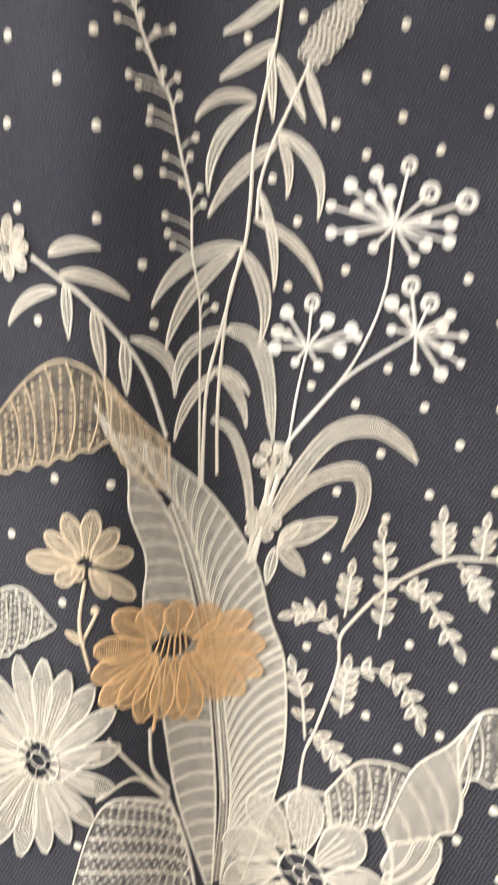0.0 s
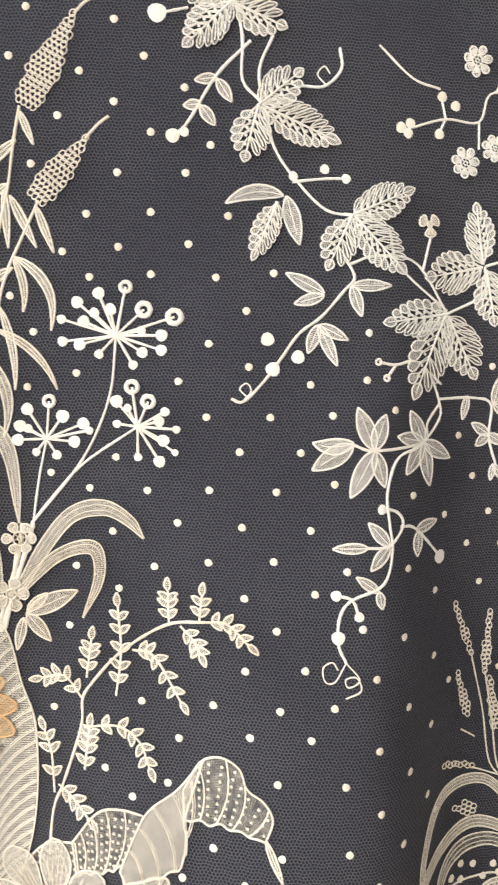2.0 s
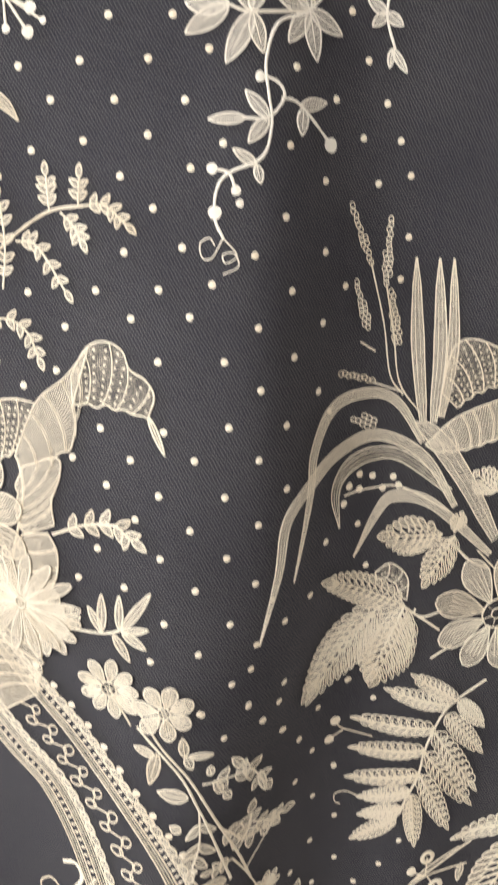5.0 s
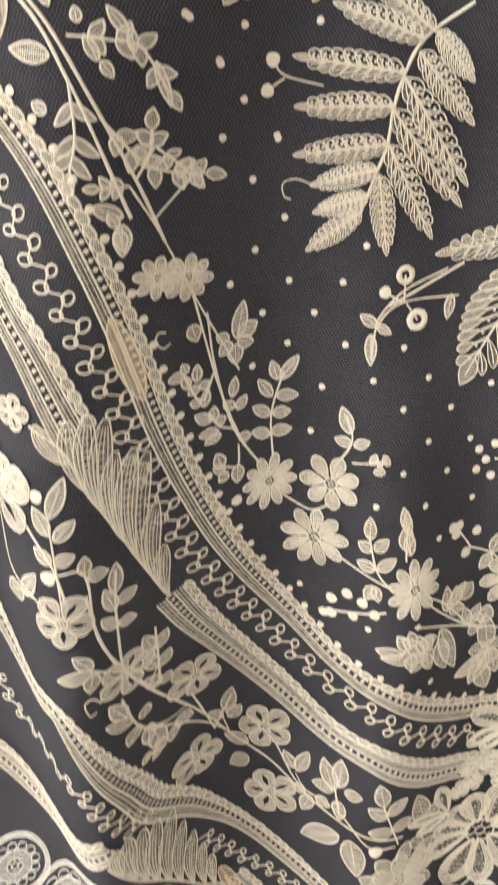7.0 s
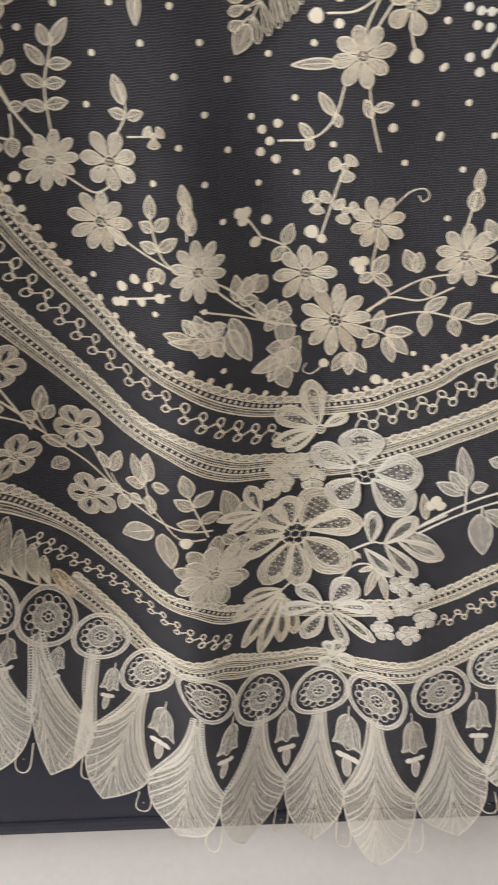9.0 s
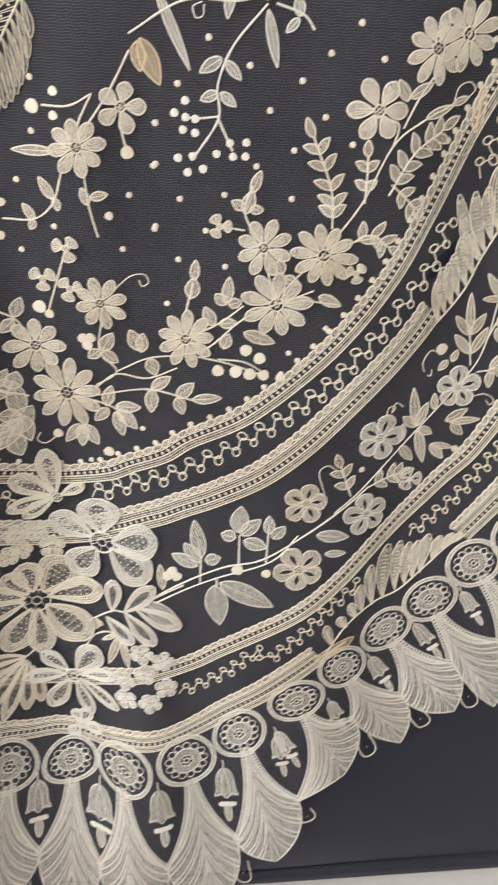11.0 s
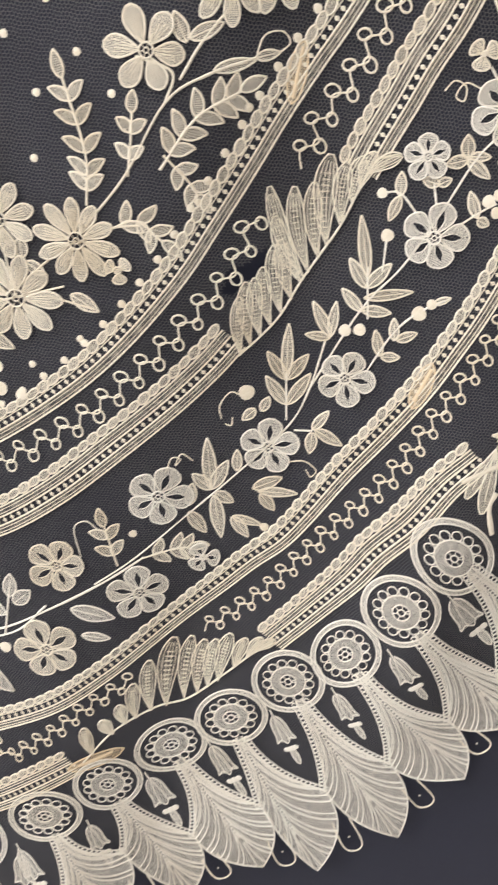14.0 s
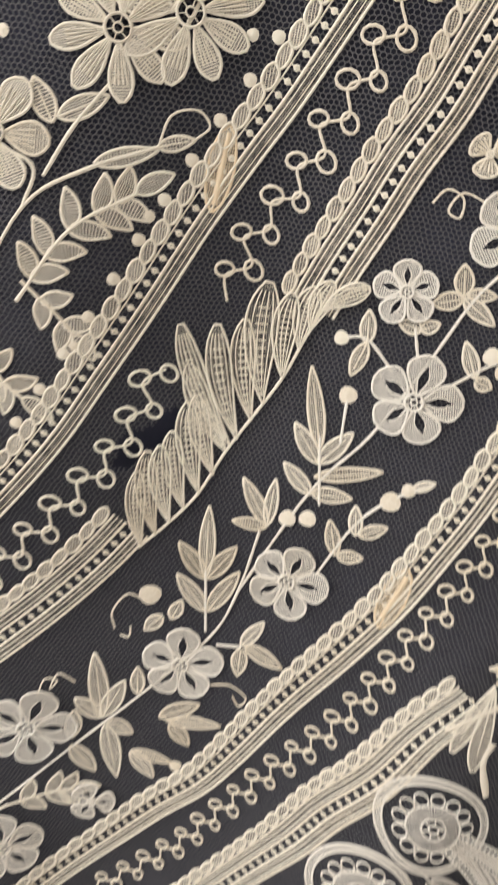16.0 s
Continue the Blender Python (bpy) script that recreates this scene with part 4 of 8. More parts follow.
curl(s, (-35.5, 1256.2), (-33.7, 1259.2), (-31.9, 1260.8), w=0.7)
berry(s, -31.9, 1260.8, 1.3)
curl(s, (-35.7, 1256.7), (-31.1, 1260.0), (-26.5, 1261.9), w=0.7)
berry(s, -26.5, 1261.9, 1.3)
curl(s, (-29.7, 1242.1), (-35.7, 1244.2), (-41.7, 1244.9), w=0.7)
berry(s, -41.7, 1244.9, 1.3)
curl(s, (-28.1, 1238.8), (-33.3, 1241.0), (-38.5, 1241.8), w=0.7)
berry(s, -38.5, 1241.8, 1.3)
curl(s, (-30.3, 1243.2), (-30.2, 1245.9), (-30.1, 1247.3), w=0.7)
berry(s, -30.1, 1247.3, 1.3)
curl(s, (-29.4, 1241.4), (-27.2, 1244.4), (-25.1, 1246.0), w=0.7)
berry(s, -25.1, 1246.0, 1.4)
curl(s, (-27.2, 1235.2), (-25.9, 1238.1), (-24.6, 1239.6), w=0.7)
berry(s, -24.6, 1239.6, 1.4)
curl(s, (-26.3, 1230.4), (-30.5, 1232.8), (-34.6, 1233.8), w=0.7)
berry(s, -34.6, 1233.8, 1.3)
curl(s, (-25.6, 1226.8), (-30.5, 1229.1), (-35.2, 1230.1), w=0.7)
berry(s, -35.2, 1230.1, 1.3)
curl(s, (-24.6, 1221.2), (-21.7, 1224.3), (-18.8, 1225.9), w=0.7)
berry(s, -18.8, 1225.9, 1.4)
curl(s, (-23.2, 1214.8), (-22.1, 1217.6), (-21.0, 1219.1), w=0.7)
berry(s, -21.0, 1219.1, 1.4)
curl(s, (-23.2, 1214.8), (-26.5, 1217.4), (-29.8, 1218.5), w=0.7)
berry(s, -29.8, 1218.5, 1.3)
curl(s, (-22.0, 1208.9), (-26.5, 1211.5), (-30.8, 1212.6), w=0.7)
berry(s, -30.8, 1212.6, 1.3)
curl(s, (-21.2, 1205.4), (-22.8, 1208.2), (-24.3, 1209.5), w=0.7)
berry(s, -24.3, 1209.5, 1.4)
curl(s, (-20.9, 1203.5), (-19.2, 1206.4), (-17.5, 1208.0), w=0.7)
berry(s, -17.5, 1208.0, 1.4)
curl(s, (-20.8, 1197.8), (-18.6, 1200.7), (-16.3, 1202.3), w=0.7)
berry(s, -16.3, 1202.3, 1.4)
curl(s, (-20.7, 1193.5), (-25.6, 1196.2), (-30.3, 1197.4), w=0.7)
berry(s, -30.3, 1197.4, 1.4)
curl(s, (-20.7, 1187.0), (-25.2, 1189.8), (-29.6, 1191.1), w=0.7)
berry(s, -29.6, 1191.1, 1.4)
curl(s, (-20.4, 1182.7), (-24.1, 1185.5), (-27.8, 1186.9), w=0.7)
berry(s, -27.8, 1186.9, 1.4)
curl(s, (-18.1, 1163.2), (-17.0, 1166.1), (-15.9, 1167.6), w=0.7)
berry(s, -15.9, 1167.6, 1.4)
curl(s, (-18.1, 1159.5), (-15.2, 1162.4), (-12.3, 1163.9), w=0.7)
berry(s, -12.3, 1163.9, 1.5)
s = spray("leafy_stem", [(16.4, 1292.1), (13.3, 1275.9), (10.8, 1259.6), (6.8, 1243.0), (2.8, 1223.9), (1.5, 1204.6), (-0.7, 1187.5), (-6.4, 1170.1), (-9.7, 1147.7), (-11.7, 1122.7), (-12.0, 1097.3)], [(23.4, 1252.9), (15.4, 1236.2), (9.6, 1224.1), (5.0, 1209.6), (4.0, 1197.4)], [(-1.4, 1187.5), (-8.7, 1160.2), (-15.4, 1135.4), (-17.4, 1110.5), (-18.1, 1092.8)], [(40.1, 1330.8), (44.7, 1335.6), (50.5, 1339.3)], [(44.0, 1278.9), (49.7, 1284.9), (54.3, 1288.4)], label="tall stem with drooping willow leaves and seed heads")
cone_head(s, 19.5, 1293.4, 40.1, 1330.8, 14.5)
cone_head(s, 22.9, 1254.1, 44.5, 1278.9, 13.7)
leaf(s, 14.4, 1278.2, -8.5, 1262.6, 4.1, 0.05, "long")
leaf(s, 16.5, 1289.8, 22.0, 1276.1, 2.6, 0, "long")
leaf(s, 10.8, 1259.6, -9.9, 1246.9, 4.1, 0, "long")
leaf(s, 3.7, 1240.1, -18.9, 1232.2, 3.4, -0.2, "long")
leaf(s, 3.3, 1238.2, -14.5, 1205.9, 4.2, -0.15, "long")
leaf(s, 8.9, 1257.2, 9.9, 1232.5, 3.0, 0, "long")
leaf(s, 11.3, 1254.9, 22.0, 1232.8, 3.4, 0, "long")
leaf(s, 22.2, 1250.5, 29.5, 1230.6, 3.0, 0, "long")
leaf(s, 11.5, 1224.2, -14.6, 1198.0, 4.6, -0.08, "long")
leaf(s, 11.9, 1229.0, 27.3, 1196.9, 3.9, 0.2, "long")
leaf(s, 11.9, 1227.8, 15.3, 1205.1, 3.1, 0.1, "long")
leaf(s, 5.1, 1207.2, 10.7, 1170.5, 3.1, 0.06, "long")
leaf(s, 2.8, 1197.4, 29.5, 1170.6, 3.2, 0.12, "long")
leaf(s, -1.4, 1187.5, -35.7, 1164.3, 4.9, -0.15, "long")
leaf(s, -4.3, 1184.9, -30.9, 1148.5, 4.9, -0.1, "long")
leaf(s, -2.3, 1186.2, 4.9, 1149.1, 4.7, 0.15, "long")
leaf(s, -6.2, 1155.2, -27.9, 1130.1, 5.0, -0.22, "long")
leaf(s, -12.0, 1139.0, -28.3, 1112.9, 3.4, -0.1, "long")
leaf(s, -13.2, 1140.3, -0.1, 1116.0, 3.6, 0.12, "long")
leaf(s, -12.0, 1140.3, 1.1, 1129.5, 2.8, 0.1, "long")
strap(s, (-7.4, 1155.7), (2.4, 1151.5), (8.1, 1137.8), (10.7, 1109.8), w=6.5)
strap(s, (-14.1, 1120.3), (-5.5, 1113.6), (0.3, 1094.2), (2.4, 1063.1), w=3.6)
s = spray("leafy_stem", [(-78.7, 1182.3), (-68.9, 1175.1), (-58.7, 1167.1), (-46.4, 1152.8), (-37.9, 1137.8), (-31.2, 1114.3)])
leaf(s, -71.8, 1183.1, -52.7, 1185.0, 4.5, 0.12, "long")
leaf(s, -67.7, 1176.1, -43.2, 1167.5, 3.8, 0.1, "long")
leaf(s, -69.1, 1170.1, -89.7, 1157.7, 4.2, -0.15, "long")
leaf(s, -65.7, 1173.1, -65.0, 1153.0, 3.6, 0, "long")
leaf(s, -55.9, 1164.1, -52.6, 1138.5, 4.2, 0, "long")
leaf(s, -45.4, 1152.8, -45.0, 1131.9, 3.6, 0, "long")
leaf(s, -43.5, 1152.7, -27.8, 1132.7, 3.6, 0.2, "long")
flower(s, -89.8, 1185.6, 10.7, 9, 0)
s = spray("umbel_sprig", [(56.0, 1194.6), (52.5, 1167.1), (40.0, 1139.1), (17.0, 1110.0)], [(56.0, 1194.6), (60.5, 1215.9)], [(56.0, 1194.6), (48.6, 1213.2)], [(56.0, 1194.6), (39.1, 1209.3)], [(56.0, 1194.6), (32.0, 1201.9)], [(56.0, 1194.6), (32.3, 1192.1)], [(56.0, 1194.6), (39.7, 1190.7)], [(56.0, 1194.6), (48.3, 1186.5)], [(56.0, 1194.6), (41.8, 1200.9)], [(56.0, 1194.6), (46.5, 1204.7)], [(56.0, 1194.6), (53.6, 1206.1)], [(56.0, 1194.6), (68.4, 1206.0)], [(56.0, 1194.6), (81.7, 1202.7)], [(56.0, 1194.6), (75.9, 1194.7)], [(56.0, 1194.6), (67.1, 1196.8)], [(56.0, 1194.6), (75.7, 1188.2)], [(56.0, 1194.6), (67.4, 1187.2)], [(56.0, 1194.6), (63.3, 1181.7)], w=1.2, tone="white", label="umbel of round thread berries on thin stalks")
berry(s, 60.5, 1215.9, 3.1, tone="white", hollow=True)
berry(s, 48.6, 1213.2, 2.7, tone="white")
berry(s, 39.1, 1209.3, 2.7, tone="white")
berry(s, 32.0, 1201.9, 2.1, tone="white")
berry(s, 32.3, 1192.1, 2.3, tone="white")
berry(s, 39.7, 1190.7, 2.7, tone="white")
berry(s, 48.3, 1186.5, 2.1, tone="white")
berry(s, 41.8, 1200.9, 2.7, tone="white")
berry(s, 46.5, 1204.7, 2.3, tone="white")
berry(s, 53.6, 1206.1, 2.7, tone="white")
berry(s, 68.4, 1206.0, 3.9, tone="white", hollow=True)
berry(s, 81.7, 1202.7, 4.1, tone="white", hollow=True)
berry(s, 75.9, 1194.7, 2.7, tone="white")
berry(s, 67.1, 1196.8, 2.1, tone="white")
berry(s, 75.7, 1188.2, 2.5, tone="white")
berry(s, 67.4, 1187.2, 2.5, tone="white")
berry(s, 63.3, 1181.7, 2.1, tone="white")
s = spray("umbel_sprig", [(24.1, 1148.4), (20.3, 1130.6), (17.0, 1110.0)], [(24.1, 1148.4), (25.6, 1165.5)], [(24.1, 1148.4), (15.8, 1161.9)], [(24.1, 1148.4), (31.5, 1158.7)], [(24.1, 1148.4), (12.3, 1154.3)], [(24.1, 1148.4), (11.2, 1148.0)], [(24.1, 1148.4), (16.0, 1153.1)], [(24.1, 1148.4), (40.7, 1155.4)], [(24.1, 1148.4), (43.3, 1152.3)], [(24.1, 1148.4), (36.5, 1147.2)], [(24.1, 1148.4), (19.3, 1142.4)], [(24.1, 1148.4), (28.5, 1141.1)], w=1.2, tone="white", label="umbel of round thread berries on thin stalks")
berry(s, 25.6, 1165.5, 3.2, tone="white", hollow=True)
berry(s, 15.8, 1161.9, 2.8, tone="white")
berry(s, 31.5, 1158.7, 3.0, tone="white")
berry(s, 12.3, 1154.3, 2.8, tone="white")
berry(s, 11.2, 1148.0, 2.8, tone="white")
berry(s, 16.0, 1153.1, 2.1, tone="white")
berry(s, 40.7, 1155.4, 2.8, tone="white")
berry(s, 43.3, 1152.3, 1.9, tone="white")
berry(s, 36.5, 1147.2, 2.8, tone="white")
berry(s, 19.3, 1142.4, 1.9, tone="white")
berry(s, 28.5, 1141.1, 2.2, tone="white")
s = spray("umbel_sprig", [(65.0, 1154.1), (41.2, 1137.9), (27.2, 1123.3), (16.5, 1110.0)], [(65.0, 1154.1), (62.7, 1171.9)], [(65.0, 1154.1), (55.7, 1165.5)], [(65.0, 1154.1), (69.8, 1165.4)], [(65.0, 1154.1), (60.6, 1162.5)], [(65.0, 1154.1), (55.8, 1155.4)], [(65.0, 1154.1), (77.1, 1160.9)], [(65.0, 1154.1), (82.0, 1153.1)], [(65.0, 1154.1), (74.4, 1156.6)], [(65.0, 1154.1), (76.3, 1148.1)], [(65.0, 1154.1), (81.4, 1142.8)], [(65.0, 1154.1), (74.5, 1138.7)], [(65.0, 1154.1), (65.0, 1140.5)], w=1.2, tone="white", label="umbel of round thread berries on thin stalks")
berry(s, 62.7, 1171.9, 3.5, tone="white", hollow=True)
berry(s, 55.7, 1165.5, 2.9, tone="white")
berry(s, 69.8, 1165.4, 3.5, tone="white", hollow=True)
berry(s, 60.6, 1162.5, 1.9, tone="white")
berry(s, 55.8, 1155.4, 1.9, tone="white")
berry(s, 77.1, 1160.9, 2.1, tone="white")
berry(s, 82.0, 1153.1, 1.8, tone="white")
berry(s, 74.4, 1156.6, 2.5, tone="white")
berry(s, 76.3, 1148.1, 2.7, tone="white")
berry(s, 81.4, 1142.8, 1.6, tone="white")
berry(s, 74.5, 1138.7, 2.7, tone="white")
berry(s, 65.0, 1140.5, 1.9, tone="white")
s = spray("blade_tuft", [(12.0, 1109.8), (9.8, 1094.3), (-0.1, 1060.5)], [(9.7, 1099.5), (6.4, 1076.1), (1.0, 1059.2)], [(17.0, 1110.0), (14.2, 1099.6), (7.6, 1078.7), (3.0, 1060.5)], w=2.2, label="tuft of long curved blades")
flower(s, 10.9, 1102.6, 7.6, 6, 0, core=0.42)
flower(s, 6.4, 1076.7, 7.7, 5, 0, core=0.3)
strap(s, (7.7, 1073.6), (21.1, 1097.4), (34.5, 1113.5), (49.2, 1117.1), (60.3, 1111.6), (67.1, 1103.5), w=7.4)
strap(s, (10.2, 1077.5), (25.0, 1092.5), (37.4, 1098.5), (45.6, 1097.1), (46.5, 1084.1), (39.0, 1066.1), w=6.5)
leaf(s, 13.0, 1067.3, 36.7, 1078.6, 8.2)
leaf(s, 13.0, 1067.3, 24.0, 1054.6, 6.2)
leaf(s, 11.7, 1065.4, 8.3, 1050.1, 4.5)
leaf(s, 13.4, 1068.6, 22.9, 1076.9, 4.5)
s = spray("fern_spray", [(21.6, 953.5), (24.0, 975.5), (29.1, 989.2), (37.5, 1015.6), (38.3, 1028.3), (42.7, 1036.0), (56.2, 1051.1), (76.8, 1064.5), (93.8, 1067.0)], label="branching spray of small paired leaflets")
frond(s, [(53.8, 1031.1), (56.2, 1051.1), (55.0, 1072.0)], 5, 6.2, 2.8)
frond(s, [(78.0, 1064.5), (77.6, 1080.3)], 3, 6.0, 2.7)
frond(s, [(91.4, 1067.0), (92.7, 1079.0)], 2, 5.9, 2.6)
frond(s, [(93.8, 1067.0), (103.3, 1067.0), (112.3, 1058.8)], 4, 5.9, 2.6)
frond(s, [(82.9, 1064.5), (88.6, 1058.5), (91.5, 1052.4)], 3, 6.0, 2.7)
frond(s, [(61.3, 1052.3), (71.1, 1049.8), (82.9, 1030.1)], 5, 6.1, 2.7)
frond(s, [(40.3, 1038.5), (42.7, 1056.1)], 3, 6.2, 2.8)
frond(s, [(38.3, 1028.3), (30.0, 1038.4), (19.6, 1037.1)], 4, 6.4, 2.8)
frond(s, [(38.8, 1015.6), (54.3, 1017.4), (64.0, 1011.3), (68.5, 1000.2)], 5, 6.2, 2.8)
frond(s, [(38.9, 996.4), (41.4, 1015.7)], 4, 6.4, 2.8)
frond(s, [(26.3, 987.6), (32.7, 983.0), (40.2, 974.7)], 3, 6.7, 3.0)
frond(s, [(24.6, 983.5), (23.3, 1002.0), (20.2, 1012.4)], 3, 6.6, 2.9)
s = spray("vine_spray", [(107.1, 1348.2), (112.1, 1324.3), (112.1, 1304.9), (120.9, 1294.4), (126.0, 1276.3), (136.2, 1262.0), (149.1, 1250.1), (162.0, 1248.1)], [(156.7, 1230.5), (161.8, 1220.6), (156.7, 1214.3), (146.5, 1203.0), (136.4, 1195.5), (128.9, 1185.5), (121.5, 1175.6), (111.6, 1165.7), (106.0, 1166.8)], [(76.6, 1332.1), (88.7, 1334.9)], [(115.8, 1322.0), (101.0, 1306.9), (88.9, 1287.4), (82.9, 1280.6)], [(125.8, 1325.0), (119.6, 1310.1), (120.9, 1294.4)], [(133.7, 1261.9), (149.0, 1263.8), (159.4, 1264.2)], [(138.6, 1303.9), (148.9, 1304.5), (156.6, 1312.3), (156.0, 1321.7)], tone="white", label="trailing vine with lobed leaves, berries and tendrils")
curl(s, (111.6, 1166.2), (114.8, 1170.2), (112.9, 1173.6), (109.9, 1171.1), (112.9, 1167.7), tone="white")
curl(s, (150.1, 1304.5), (145.7, 1309.2), (148.8, 1313.1), (151.4, 1310.0), tone="white")
leaf(s, 107.1, 1338.1, 86.3, 1318.0, 16.1, 0, "lobed", tone="white")
leaf(s, 107.8, 1338.1, 132.1, 1328.4, 16.3, 0, "lobed", tone="white")
leaf(s, 105.8, 1340.9, 82.6, 1344.3, 13.4, 0, "lobed", tone="white")
leaf(s, 119.7, 1295.0, 139.1, 1311.2, 15.1, 0, "lobed", tone="white")
leaf(s, 118.9, 1294.3, 112.3, 1269.8, 16.3, 0, "lobed", tone="white")
leaf(s, 120.9, 1294.4, 156.0, 1279.7, 16.6, 0, "lobed", tone="white")
leaf(s, 101.0, 1305.7, 91.3, 1304.2, 4.3, tone="white")
leaf(s, 101.1, 1305.0, 107.2, 1295.5, 4.7, tone="white")
leaf(s, 93.8, 1294.2, 86.4, 1293.3, 4.3, tone="white")
leaf(s, 93.8, 1293.5, 99.9, 1285.2, 4.7, tone="white")
leaf(s, 162.0, 1248.6, 191.5, 1261.7, 14.9, 0, "lobed", tone="white")
leaf(s, 160.7, 1247.5, 149.1, 1223.4, 15.3, 0, "lobed", tone="white")
leaf(s, 162.5, 1247.6, 186.9, 1222.7, 17.3, 0, "lobed", tone="white")
leaf(s, 129.9, 1255.7, 104.3, 1251.9, 6.3, -0.12, tone="white")
leaf(s, 131.2, 1255.7, 136.9, 1234.5, 7.2, tone="white")
leaf(s, 126.9, 1252.4, 115.6, 1227.2, 10.7, 0, "lobed", tone="white")
leaf(s, 147.8, 1213.4, 130.8, 1222.0, 5.6, tone="white")
leaf(s, 147.8, 1212.4, 134.4, 1208.5, 4.8, tone="white")
leaf(s, 160.5, 1216.9, 179.2, 1217.3, 4.9, tone="white")
leaf(s, 160.5, 1216.9, 164.8, 1203.2, 5.3, tone="white")
leaf(s, 145.2, 1199.3, 140.1, 1186.9, 5.2, tone="white")
leaf(s, 145.2, 1199.3, 158.3, 1192.7, 4.8, tone="white")
leaf(s, 145.2, 1199.3, 153.1, 1181.3, 5.2, tone="white")
berry(s, 75.4, 1332.1, 4.1, tone="white")
berry(s, 122.2, 1192.9, 3.0, tone="white")
berry(s, 135.6, 1185.1, 3.0, tone="white")
berry(s, 124.4, 1179.8, 3.2, tone="white")
berry(s, 81.6, 1280.5, 3.1, tone="white")
berry(s, 86.5, 1282.0, 2.1, tone="white")
berry(s, 148.5, 1267.9, 2.2, tone="white")
berry(s, 134.2, 1264.4, 2.1, tone="white")
berry(s, 158.3, 1264.1, 2.2, tone="white")
s = spray("vine_spray", [(174.5, 1324.4), (190.4, 1311.2), (204.2, 1307.4)], [(178.6, 1243.2), (183.8, 1225.9), (208.8, 1206.6)], w=1.2, tone="white")
s = spray("vine_spray", [(200.7, 1174.7), (204.6, 1164.7), (204.7, 1156.5), (193.7, 1145.2), (180.6, 1139.8), (174.8, 1124.8), (175.6, 1111.0), (176.6, 1099.5), (172.1, 1085.7), (157.3, 1079.2), (151.9, 1072.3), (150.8, 1060.7), (154.0, 1052.5)], [(204.6, 1163.5), (197.5, 1154.8), (195.3, 1146.5), (169.6, 1143.7), (159.7, 1146.4)], [(204.6, 1165.8), (223.9, 1166.0), (233.8, 1162.7), (233.2, 1147.1), (237.6, 1133.2)], [(170.7, 1119.1), (179.8, 1116.1), (182.5, 1109.9), (175.3, 1101.8), (165.2, 1101.3)], [(181.0, 1109.9), (190.0, 1107.5), (205.8, 1092.0)], [(150.3, 1081.2), (157.3, 1079.2), (160.1, 1072.1)], [(172.2, 1183.0), (180.5, 1181.7), (188.7, 1183.6)], [(176.0, 1175.8), (180.5, 1181.3)], tone="white", label="trailing vine with oval leaves, berries and curled tendrils")
curl(s, (154.0, 1052.5), (149.0, 1044.4), (144.8, 1044.5), (144.1, 1050.3), (148.1, 1052.6), (150.4, 1049.5), tone="white")
curl(s, (154.0, 1052.5), (159.7, 1045.3), (154.8, 1042.0), (153.7, 1045.5), (158.5, 1046.1), (160.2, 1040.6), (153.4, 1037.3), tone="white")
leaf(s, 169.2, 1144.1, 162.1, 1162.8, 7.8, tone="white")
leaf(s, 169.2, 1144.1, 175.2, 1159.6, 7.2, tone="white")
leaf(s, 169.7, 1144.1, 157.7, 1123.4, 8.2, tone="white")
leaf(s, 169.6, 1143.5, 173.6, 1127.6, 6.5, tone="white")
leaf(s, 159.7, 1147.5, 141.6, 1147.4, 6.9, 0.1, tone="white")
leaf(s, 159.7, 1146.4, 141.2, 1135.5, 8.4, tone="white")
leaf(s, 195.3, 1146.5, 188.1, 1160.9, 7.1, tone="white")
leaf(s, 195.3, 1146.5, 180.9, 1149.7, 6.2, tone="white")
leaf(s, 195.3, 1146.5, 211.3, 1138.0, 7.0, tone="white")
leaf(s, 195.3, 1146.5, 198.7, 1126.0, 7.5, tone="white")
leaf(s, 195.3, 1146.5, 185.1, 1132.4, 7.2, tone="white")
leaf(s, 221.0, 1167.0, 218.4, 1155.8, 3.8, tone="white")
leaf(s, 235.2, 1162.7, 237.8, 1175.7, 4.4, tone="white")
leaf(s, 235.2, 1162.7, 243.6, 1156.3, 4.1, tone="white")
leaf(s, 233.1, 1148.3, 223.8, 1153.9, 4.6, tone="white")
leaf(s, 233.1, 1148.3, 226.3, 1142.9, 4.6, tone="white")
leaf(s, 233.1, 1148.3, 240.9, 1143.4, 4.6, tone="white")
leaf(s, 236.2, 1133.7, 243.5, 1123.7, 3.4, tone="white")
leaf(s, 236.2, 1133.7, 235.0, 1125.7, 3.0, tone="white")
leaf(s, 175.3, 1101.8, 165.6, 1112.3, 5.4, tone="white")
leaf(s, 175.3, 1101.8, 166.1, 1091.6, 5.4, tone="white")
leaf(s, 165.2, 1101.5, 149.4, 1101.2, 4.4, tone="white")
leaf(s, 190.0, 1106.8, 203.6, 1109.5, 5.0, tone="white")
leaf(s, 191.6, 1106.3, 190.8, 1094.9, 5.4, tone="white")
leaf(s, 169.5, 1082.3, 159.5, 1089.0, 4.2, tone="white")
leaf(s, 169.5, 1082.3, 171.0, 1074.8, 3.9, tone="white")
berry(s, 172.0, 1118.0, 2.3, tone="white")
berry(s, 205.8, 1091.5, 3.4, tone="white")
berry(s, 150.3, 1081.2, 2.4, tone="white")
berry(s, 160.1, 1072.1, 2.2, tone="white")
berry(s, 150.8, 1063.1, 3.0, tone="white")
berry(s, 161.6, 1066.8, 1.8, tone="white")
berry(s, 172.2, 1183.0, 1.8, tone="white", hollow=True)
